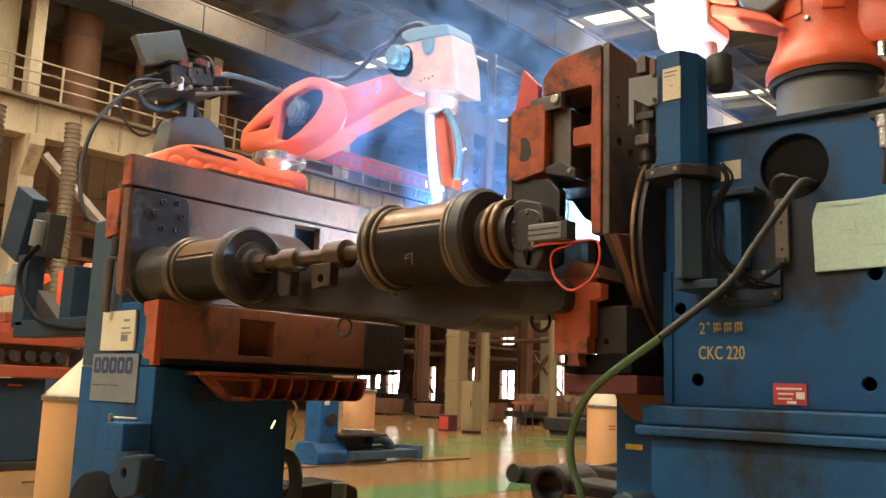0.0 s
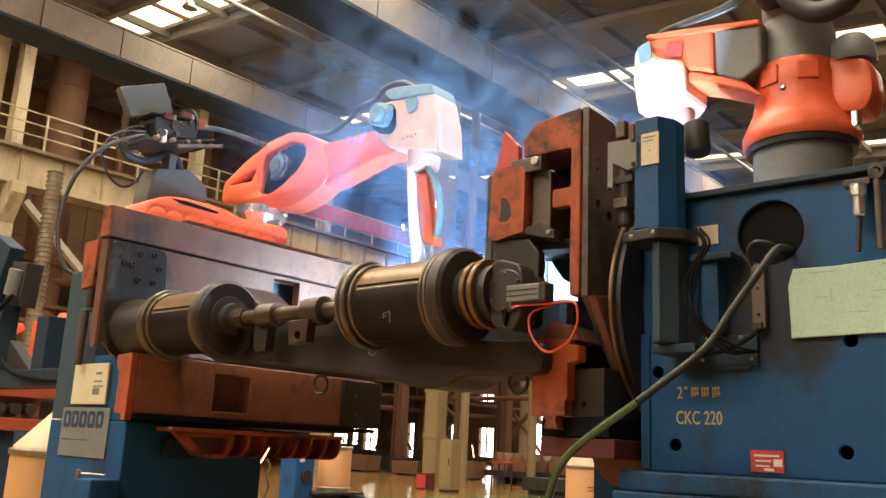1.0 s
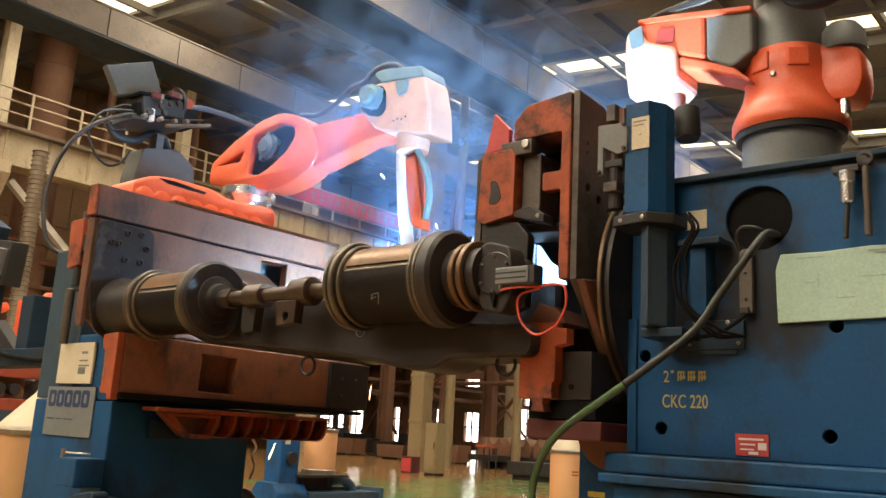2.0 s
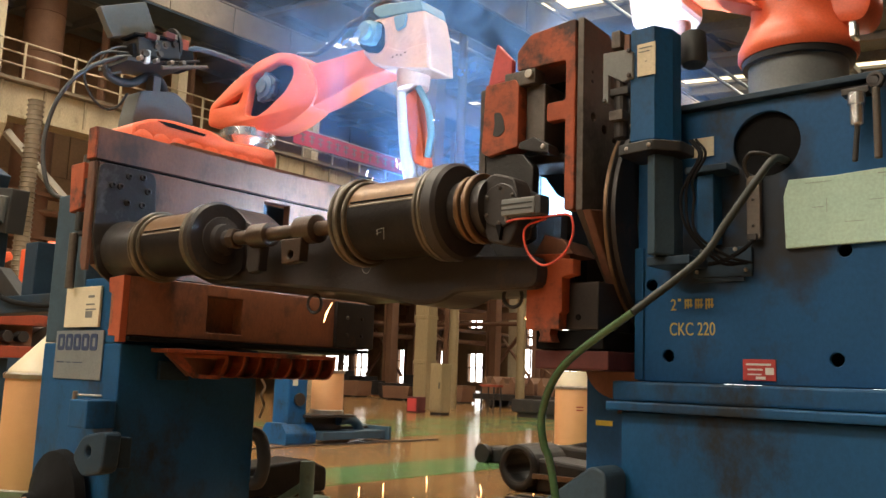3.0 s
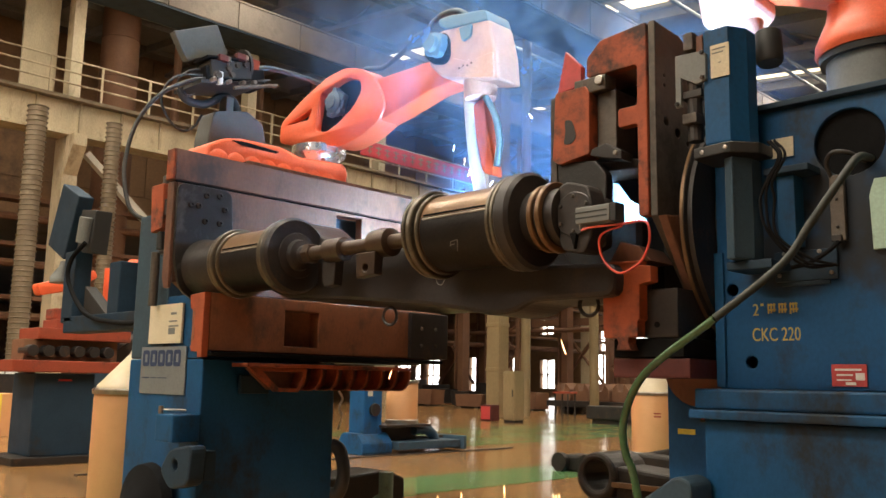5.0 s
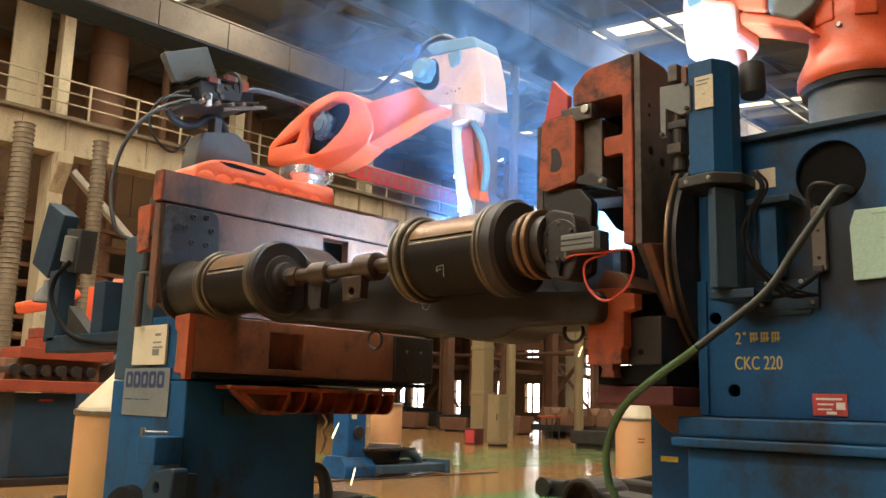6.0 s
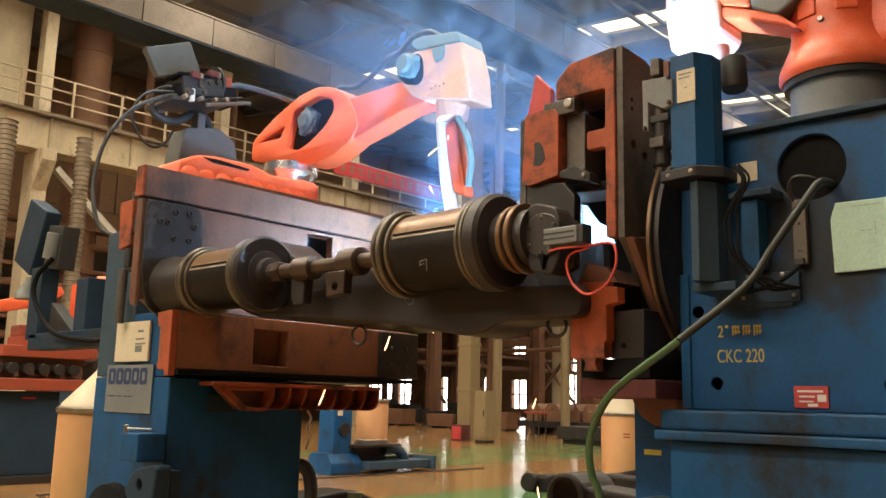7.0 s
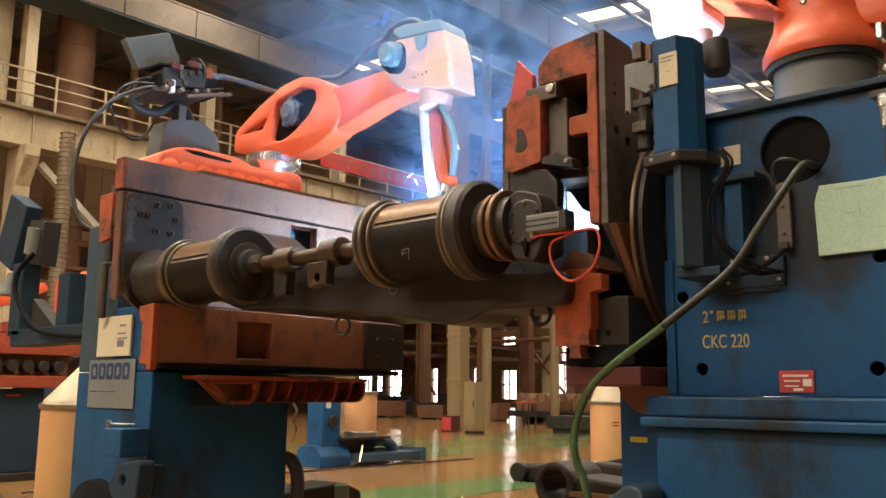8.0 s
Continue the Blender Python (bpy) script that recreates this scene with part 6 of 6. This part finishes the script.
    part("loop_hose", pipe([(-1.32, 3.88, 3.4), (-1.27, 3.86, 3.17), (-1.17, 3.86, 3.03), (-1.06, 3.86, 3.0), (-0.97, 3.88, 3.06), (-0.95, 3.9, 3.2), (-0.96, 3.92, 3.4)], 0.05, 14), BLACK_RUBBER, r, smooth=True)
    part("hose_pack", box(-1.45, -1.05, 3.95, 4.1, 3.2, 3.6, 0.03), BLACK_RUBBER, r)
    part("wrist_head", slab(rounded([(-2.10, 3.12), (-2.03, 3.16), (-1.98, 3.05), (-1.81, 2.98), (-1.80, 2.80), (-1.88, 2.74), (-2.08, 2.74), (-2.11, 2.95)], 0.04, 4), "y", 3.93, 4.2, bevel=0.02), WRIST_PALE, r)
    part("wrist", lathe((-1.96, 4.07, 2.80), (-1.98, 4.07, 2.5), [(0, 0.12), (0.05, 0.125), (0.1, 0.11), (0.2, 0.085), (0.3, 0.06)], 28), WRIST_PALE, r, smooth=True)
    part("blue_patch", slab(rounded([(-2.08, 3.12), (-2.0, 3.14), (-1.99, 3.03), (-2.06, 3.02)], 0.015, 3), "y", 3.923, 3.929, bevel=0.001), CABLE_BLUE, r)
    part("torch", lathe((-2.0, 4.07, 2.52), (-2.03, 3.66, 1.84), [(0, 0.06), (0.2, 0.05), (0.5, 0.025), (0.69, 0.016)], 18), TORCH_WHITE, r, smooth=True)
    part("torch_shield", slab(rounded([(-2.14, 2.73), (-1.98, 2.75), (-1.98, 2.58), (-2.16, 2.56)], 0.03, 4), "y", 3.98, 4.15, bevel=0.01), ROBOT_ORANGE, r, smooth=True)
    # glimpse of the work behind the clamp
    lit = thing("backing_plate", (-2.4, 3.81, 1.622), "backing plate with the weld's blue light put in its colour", "steel plate")
    # pale blue here paints the arc's light onto the plate
    part("plate", slab([(-2.54, 1.624), (-2.22, 1.624), (-2.24, 1.74), (-2.36, 1.80), (-2.49, 2.0), (-2.54, 2.0)], "y", 3.8, 3.815, bevel=0.002), CABLE_BLUE, lit)


robot_right()

for place in (ARC_LEFT, ARC_RIGHT):
    solo("welding_arc", lathe((place[0], place[1] + 0.06, place[2] - 0.085), (place[0], place[1] + 0.06, place[2] + 0.1), [(0, 0), (0.002, 0.014), (0.02, 0.016), (0.05, 0.011), (0.08, 0.004), (0.09, 0)], 12), ARC_GLOW, "white-hot welding arc at the torch tip", "welding arc", "welding arcs")


# ---- the neighbouring station ----
def neighbour():
    # a second positioner with its swivelling operator box
    p = thing("operator_panel", (-7.7, 3.2, 0), "tilted blue operator box on a blue bracket", "operator panel")
    part("box", box(-8.18, -7.76, 3.1, 3.24, 2.0, 2.60, 0.012, turn=pose(0, 0, 0, 0, 24, 0)), BLUE_DARK, p)
    part("wiring_block", box(-7.72, -7.42, 3.15, 3.3, 1.98, 2.36, 0.01, turn=pose(0, 0, 0, 0, 8, 0)), BLACK_RUBBER, p)
    part("gauge", rod((-7.55, 3.12, 2.06), (-7.50, 3.12, 2.28), 0.06, 16), GREY_PAINT, p)
    part("pillar", box(-7.85, -7.62, 3.1, 3.25, 1.37, 2.0, 0.01), BLUE_DARK, p)
    part("arm", box(-7.78, -6.2, 3.1, 3.3, 1.28, 1.42, 0.01), BLUE_DARK, p)
    part("upright", box(-6.98, -6.78, 3.12, 3.28, 1.42, 1.84, 0.01), BLUE_DARK, p)
    part("leg", box(-6.95, -6.75, 3.35, 3.55, 0.0, 1.42, 0.01), BLUE_DARK, p)
    part("brace", slab([(-7.5, 1.42), (-7.5, 1.68), (-7.05, 1.42)], "y", 3.15, 3.25, bevel=0.004), BLACK_RUBBER, p)
    part("lamp", lathe((-8.1, 3.2, 1.95), (-8.1, 3.2, 1.7), [(0, 0.04), (0.05, 0.05), (0.15, 0.12), (0.2, 0.12)], 20), GREY_PAINT, p, smooth=True)
    part("cable", pipe([(-7.45, 3.1, 2.05), (-7.6, 3.05, 1.9), (-7.6, 3.05, 1.7), (-7.2, 3.05, 1.42), (-6.6, 3.05, 1.33), (-6.1, 3.0, 1.32), (-5.75, 2.9, 1.36)], 0.02, 10), BLACK_HOLE, p, smooth=True)
    # station with its orange fixture
    s = thing("fixture_table", (-9.5, 4.0, 0), "orange-red clamping fixture on a dark blue pedestal", "welding fixture")
    part("pedestal", box(-10.0, -9.4, 3.62, 4.25, 0.08, 0.93, 0.015), BLUE_DARK, s)
    part("plinth", box(-10.1, -9.3, 3.42, 4.5, 0.0, 0.08, 0.01), DARK_STEEL, s)
    part("label", box(-9.398, -9.394, 3.86, 4.0, 0.85, 0.87, 0), SIGNAL_RED, s)
    part("lower_rail", box(-9.9, -9.3, 3.35, 4.5, 0.94, 1.06, 0.01), FAR_ORANGE, s)
    part("upper_rail", box(-9.9, -9.35, 3.6, 4.6, 1.28, 1.40, 0.01), FAR_ORANGE, s)
    part("top_rail", box(-9.8, -9.4, 3.8, 4.4, 1.40, 1.5, 0.01), FAR_ORANGE, s)
    part("stub", box(-9.75, -9.5, 3.8, 4.1, 1.5, 1.62, 0.02), FAR_ORANGE, s)
    for k in range(6):
        part("roller", rod((-9.6, 3.55 + 0.16 * k, 1.16), (-9.32, 3.55 + 0.16 * k, 1.16), 0.06, 14), DARK_STEEL, s)
    part("body", box(-9.8, -9.45, 3.5, 4.5, 1.06, 1.28, 0.01), FAR_RUST, s)
    s.location.y -= 0.11
    part("side_bracket", slab([(4.35, 0.95), (4.9, 0.95), (4.95, 1.45), (4.85, 1.45), (4.4, 1.1)], "x", -9.7, -9.5, bevel=0.01), DARK_STEEL, s)
    # a robot beyond
    r = thing("welding_robot", (-11.2, 5.2, 0), "orange welding robot at the neighbouring station", "robot")
    part("column", box(-11.5, -10.9, 5.0, 5.6, 0, 1.55, 0.02), BLUE_DARK, r)
    part("arm", slab(rounded([(4.05, 1.86), (4.45, 1.96), (4.75, 2.15), (4.7, 2.24), (4.4, 2.12), (4.0, 2.0)], 0.04, 4), "x", -11.1, -10.9, bevel=0.02), ROBOT_ORANGE, r, smooth=True)
    part("turret", lathe((-11.1, 5.32, 1.55), (-11.1, 5.32, 2.6), [(0, 0.2), (0.2, 0.18), (0.5, 0.14), (0.75, 0.16), (0.9, 0.08)], 28), ROBOT_ORANGE, r, smooth=True)
    part("link", box(-11.1, -10.9, 4.9, 5.0, 1.6, 2.3, 0.02), ROBOT_ORANGE, r)
    # stacked boxes along the far left
    for k in range(4):
        b = thing("carton", (-14.0, 3.2 + 0.72 * k, 0), "tan carton stacked on the far floor", "carton", "tan cartons")
        part("carton", box(-14.3, -13.7, 2.9 + 0.72 * k, 3.52 + 0.72 * k, 0, 0.62, 0.01), CARDBOARD, b)
        part("tape", box(-13.702, -13.697, 3.18 + 0.72 * k, 3.24 + 0.72 * k, 0, 0.62, 0), TAPE_YELLOW, b)
    w = bmesh.new()
    for k in range(8):
        box(-20.3, -20.25, 5.0 + k * 0.28, 5.24 + k * 0.28, 0.9, 1.08, 0, w)
    solo("light_rack", w, SIGN_WHITE, "row of small white sheets on a far rack", "rack")
    solo("rack_shelf", box(-20.5, -20.1, 4.6, 7.6, 0.0, 0.9, 0.02), DARK_STEEL, "dark steel storage rack on the far floor", "rack")
    # far robot trolley with a drum
    m = thing("robot_trolley", (-8.7, 7.6, 0), "blue robot travel carriage on the floor", "robot carriage")
    part("post", box(-8.8, -8.5, 7.2, 7.5, 0.12, 0.83, 0.02), BLUE, m)
    part("foot", slab(rounded([(-8.88, 0.0), (-8.4, 0.0), (-8.4, 0.14), (-8.5, 0.26), (-8.8, 0.26), (-8.88, 0.14)], 0.03, 3), "y", 7.1, 7.6, bevel=0.01), BLUE, m)
    part("hub", rod((-8.5, 7.36, 0.55), (-8.46, 7.36, 0.55), 0.08, 20), DARK_STEEL, m)
    part("tag", box(-8.498, -8.494, 7.25, 7.33, 0.72, 0.82, 0), PAPER, m)
    part("carriage", box(-8.8, -8.3, 7.62, 8.75, 0.05, 0.15, 0.01), BLUE_GREY, m)
    part("carriage_rail", box(-8.75, -8.65, 7.4, 8.8, 0.155, 0.19, 0.004), GREY_STEEL, m)
    part("carriage_end", box(-8.85, -8.25, 8.76, 8.82, 0.02, 0.2, 0.01), BLUE_GREY, m)
    part("shelf", box(-8.95, -8.35, 7.45, 8.25, 0.33, 0.36, 0.005), DARK_STEEL, m)
    part("shelf_leg", box(-8.7, -8.6, 7.5, 8.2, 0.15, 0.33, 0.005), DARK_STEEL, m)
    part("guard", pipe([(-8.55, 8.1, 0.28), (-8.55, 8.3, 0.29), (-8.55, 8.45, 0.22), (-8.55, 8.5, 0.12)], 0.07, 10), BLUE_GREY, m, smooth=True)
    wire_drum(-8.62, 7.95, 0.36, "tan welding wire drum standing on the carriage shelf", False, 0.56, 0.21)


neighbour()


def floor_clutter():
    """Castings and offcuts on the floor behind the fixture."""
    c = thing("track_casting", (-5.5, 7.7, 0), "dark oily cast track frame lying on the floor", "casting")
    part("bar", slab(rounded([(-5.9, 0.0), (-4.4, 0.0), (-4.3, 0.22), (-4.9, 0.25), (-5.3, 0.18), (-5.9, 0.17)], 0.06, 5), "y", 7.7, 8.05, bevel=0.03), OILY, c)
    for x in (-5.8, -5.45, -5.1):
        part("boss", rod((x, 7.62, 0.1), (x, 7.69, 0.1), 0.1, 20), OILY, c)
    part("arm", slab(rounded([(-5.2, 0.18), (-4.2, 0.40), (-4.1, 0.34), (-4.9, 0.16)], 0.03, 4), "y", 7.9, 8.1, bevel=0.02), OILY, c)
    c2 = thing("yoke_casting", (-4.2, 6.2, 0), "dark oily cast yoke on the floor", "casting")
    ring = ring_pts(-4.2, 0.19, 0.19, 28)
    part("yoke", slab(ring, "y", 6.0, 6.5, [ring_pts(-4.2, 0.2, 0.12, 24)], 0.03), OILY, c2)
    part("tail", slab(rounded([(-4.05, 0.0), (-3.2, 0.0), (-3.2, 0.22), (-4.05, 0.28)], 0.04, 4), "y", 6.05, 6.45, bevel=0.03), OILY, c2)
    part("strip", box(-4.05, -3.15, 6.0, 6.045, 0.12, 0.16, 0.004), BROWN_STEEL, c2)
    pal = thing("pallet", (-2.9, 4.9, 0), "dark slatted steel pallet on the floor", "pallet")
    for k in range(5):
        part("slat", box(-3.48, -2.2, 4.42 + 0.14 * k, 4.49 + 0.14 * k, 0.10, 0.14, 0.004), OILY, pal)
    for x in (-3.42, -2.85, -2.26):
        part("runner", box(x - 0.04, x + 0.04, 4.42, 5.05, 0.0, 0.099, 0.004), OILY, pal)
    g = thing("green_stand", (-4.4, 4.1, 0), "pale green steel stand with a round stub", "stand")
    part("stub", rod((-4.62, 4.12, 0.0), (-4.62, 4.12, 0.30), 0.05, 18), GREEN_METAL, g, smooth=True)
    part("foot", slab([(-4.72, 0.0), (-4.5, 0.0), (-4.55, 0.06), (-4.68, 0.06)], "y", 3.95, 4.28, bevel=0.004), GREEN_METAL, g)
    part("brace", slab([(-4.95, 0.0), (-4.85, 0.0), (-4.6, 0.14), (-4.62, 0.18)], "y", 4.1, 4.14, bevel=0.003), GREEN_METAL, g)
    r = thing("rubble_beam", (-5.1, 4.3, 0), "dark cast beam end lying behind the column", "casting")
    part("beam", slab(rounded([(3.75, 0.0), (4.75, 0.0), (4.75, 0.18), (4.55, 0.25), (3.75, 0.20)], 0.04, 4), "x", -5.45, -5.1, bevel=0.02), OILY, r)


floor_clutter()


# ---- what moves: sparks and welding smoke ----
SPARKS, WISPS = [], []


def smoke_material():
    """Thin smoke: ragged, fading out to its rim, lit by whatever shines on it."""
    m = bpy.data.materials.new("welding_smoke")
    m.use_nodes = True
    nt = m.node_tree
    n, link = nt.nodes, nt.links.new
    n.remove(n["Principled BSDF"])
    where = n.new("ShaderNodeTexCoord")
    shift = n.new("ShaderNodeMapping")
    shift.inputs["Location"].default_value = (-1, -1, -1)
    shift.inputs["Scale"].default_value = (2, 2, 2)
    link(where.outputs["Generated"], shift.inputs[0])
    ball = n.new("ShaderNodeTexGradient")
    ball.gradient_type = "SPHERICAL"
    flat = n.new("ShaderNodeMapping")
    flat.inputs["Scale"].default_value = (1, 0, 1)
    link(shift.outputs[0], flat.inputs[0])
    link(flat.outputs[0], ball.inputs[0])
    tex = n.new("ShaderNodeTexNoise")
    tex.inputs["Scale"].default_value, tex.inputs["Detail"].default_value, tex.inputs["Roughness"].default_value = 2.2, 5, 0.55
    tex.inputs["Distortion"].default_value = 0.8
    link(where.outputs["Object"], tex.inputs["Vector"])
    rag = n.new("ShaderNodeMapRange")
    rag.inputs["From Min"].default_value, rag.inputs["From Max"].default_value = 0.38, 0.78
    link(tex.outputs[0], rag.inputs["Value"])
    soft = n.new("ShaderNodeMath")
    soft.operation = "POWER"
    soft.inputs[1].default_value = 1.3
    link(ball.outputs["Fac"], soft.inputs[0])
    dens = n.new("ShaderNodeMath")
    dens.operation = "MULTIPLY"
    link(rag.outputs[0], dens.inputs[0])
    link(soft.outputs[0], dens.inputs[1])
    amount = n.new("ShaderNodeMath")
    amount.operation = "MULTIPLY"
    amount.inputs[1].default_value = SMOKE_DENSITY
    link(dens.outputs[0], amount.inputs[0])
    clear, dif, through_l, both, out = (n.new("ShaderNodeBsdfTransparent"), n.new("ShaderNodeBsdfDiffuse"), n.new("ShaderNodeBsdfTranslucent"), n.new("ShaderNodeMixShader"), n.new("ShaderNodeMixShader"))
    dif.inputs[0].default_value = (0.24, 0.50, 0.98, 1)
    through_l.inputs[0].default_value = (0.24, 0.50, 0.98, 1)
    both.inputs[0].default_value = 0.6
    link(dif.outputs[0], both.inputs[1])
    link(through_l.outputs[0], both.inputs[2])
    link(amount.outputs[0], out.inputs[0])
    link(clear.outputs[0], out.inputs[1])
    link(both.outputs[0], out.inputs[2])
    link(out.outputs[0], n["Material Output"].inputs[0])
    return m


SMOKE_DENSITY = 0.72


def smoke():
    mat = smoke_material()
    random.seed(21)
    spots = [(-3.9, 4.5, 2.0, 0.75, 0.6), (-3.6, 4.7, 2.5, 1.1, 1.0), (-3.2, 4.9, 2.9, 1.5, 1.2), (-4.1, 5.1, 3.2, 1.8, 1.3), 
             (-3.9, 3.6, 2.9, 1.1, 0.9), (-4.6, 5.6, 4.0, 2.4, 1.5), (-2.6, 4.6, 2.3, 0.8, 0.9)]
    for x, y, z, w, h in spots:
        b = bmesh.new()
        nx = 14
        ph = random.random() * 6
        grid = [[b.verts.new((w * (2 * i / nx - 1), 0.12 * w * math.sin(3 * i / nx + ph) + 0.1 * h * math.cos(4 * j / nx + ph), h * (2 * j / nx - 1))) for i in range(nx + 1)] for j in range(nx + 1)]
        for j in range(nx):
            for i in range(nx):
                b.faces.new((grid[j][i], grid[j][i + 1], grid[j + 1][i + 1], grid[j + 1][i]))
        me = bpy.data.meshes.new("smoke_wisp")
        b.to_mesh(me)
        b.free()
        me.materials.append(mat)
        for p in me.polygons:
            p.use_smooth = True
        o = tagged(new("smoke_wisp", me), "thin bluish welding smoke drifting up from the arc", "smoke", "welding smoke", "stuff")
        turn = 42 + random.uniform(-22, 22)
        o.matrix_basis = pose(x, y, z, 0, 0, turn)
        WISPS.append((o, x, y, z, turn, random.uniform(0.02, 0.05), random.uniform(-0.03, 0.03)))


def sparks():
    """Each spark sits in the arc, flies once, and lies where it falls."""
    random.seed(4)
    meshes = []
    for mat, r, length in ((SPARK_GLOW, 0.0038, 0.11), (SPARK_WHITE, 0.0038, 0.05), (SPARK_GLOW, 0.0034, 0.06)):
        b = lathe((0, 0, -length / 2), (0, 0, 1), [(0, 0), (length * 0.15, r * 0.6), (length * 0.7, r), (length * 0.95, r * 0.7), (length, 0)], 6)
        me = bpy.data.meshes.new("spark")
        b.to_mesh(me)
        b.free()
        me.materials.append(mat)
        meshes.append(me)
    for k in range(290):
        kind = k % 6
        arc = Vector(ARC_LEFT if k % 5 else ARC_RIGHT) + Vector((0.0, 0.13, -0.07))
        if kind == 0:
            end = Vector((random.uniform(-4.44, -4.32), random.uniform(2.9, 4.1), 0.02))
            arc, life = Vector(ARC_LEFT) + Vector((0.0, 0.13, -0.07)), random.uniform(0.55, 0.75)
        elif kind == 1:
            end, life = Vector((random.uniform(-5.0, -2.2), random.uniform(4.6, 5.8), 0.02)), random.uniform(0.6, 0.8)
        else:
            end, life = arc + Vector((random.uniform(-0.9, 0.9), random.uniform(-0.5, 0.15), 0)), random.uniform(0.45, 0.95)
            end.x = min(max(end.x, -4.2), -2.1)
            end.z = 1.74 if end.y > 4.2 else 1.64
        o = tagged(new("spark", meshes[(1 if kind > 1 and k % 3 else 0) if k % 7 else 2]), "glowing spark thrown from the welding arc", "spark", "welding sparks")
        SPARKS.append((o, arc, end, life, -0.5 + 8.6 * (k + random.random()) / 290))


smoke()
sparks()


def motions():
    """Keys for the sparks and the smoke."""
    g = Vector((0, 0, -8.5))
    for o, start, end, life, t0 in SPARKS:
        v = (end - start) / life - 0.5 * g * life
        rows, steps = [], max(5, round(life / 0.08))

        def at(s):
            place = start + v * s + 0.5 * g * s * s
            return Matrix.Translation(place) @ (v + g * s).to_track_quat("Z", "Y").to_matrix().to_4x4()

        flight = [(t0 + life * i / steps, at(life * i / steps)) for i in range(steps + 1)]
        seen = [(t, m) for t, m in flight if 0.0 < t < 8.0]
        s0 = min(max(-t0, 0), life)
        rows = [(0.0, at(s0))] + seen
        rows.append((8.0, at(min(max(8.0 - t0, 0), life))))
        kept, last = [], -1
        for t, m in rows:
            if frame(t) > last:
                kept.append((t, m))
                last = frame(t)
        walk(o, kept)
    for o, x, y, z, turn, up, side in WISPS:
        walk(o, [(0.0, pose(x, y, z, 0, 0, turn)), (4.0, pose(x + 4 * side, y, z + 4 * up, 0, 1.5, turn + 3)), (8.0, pose(x + 8 * side, y, z + 8 * up, 0, 3, turn + 5))])


motions()
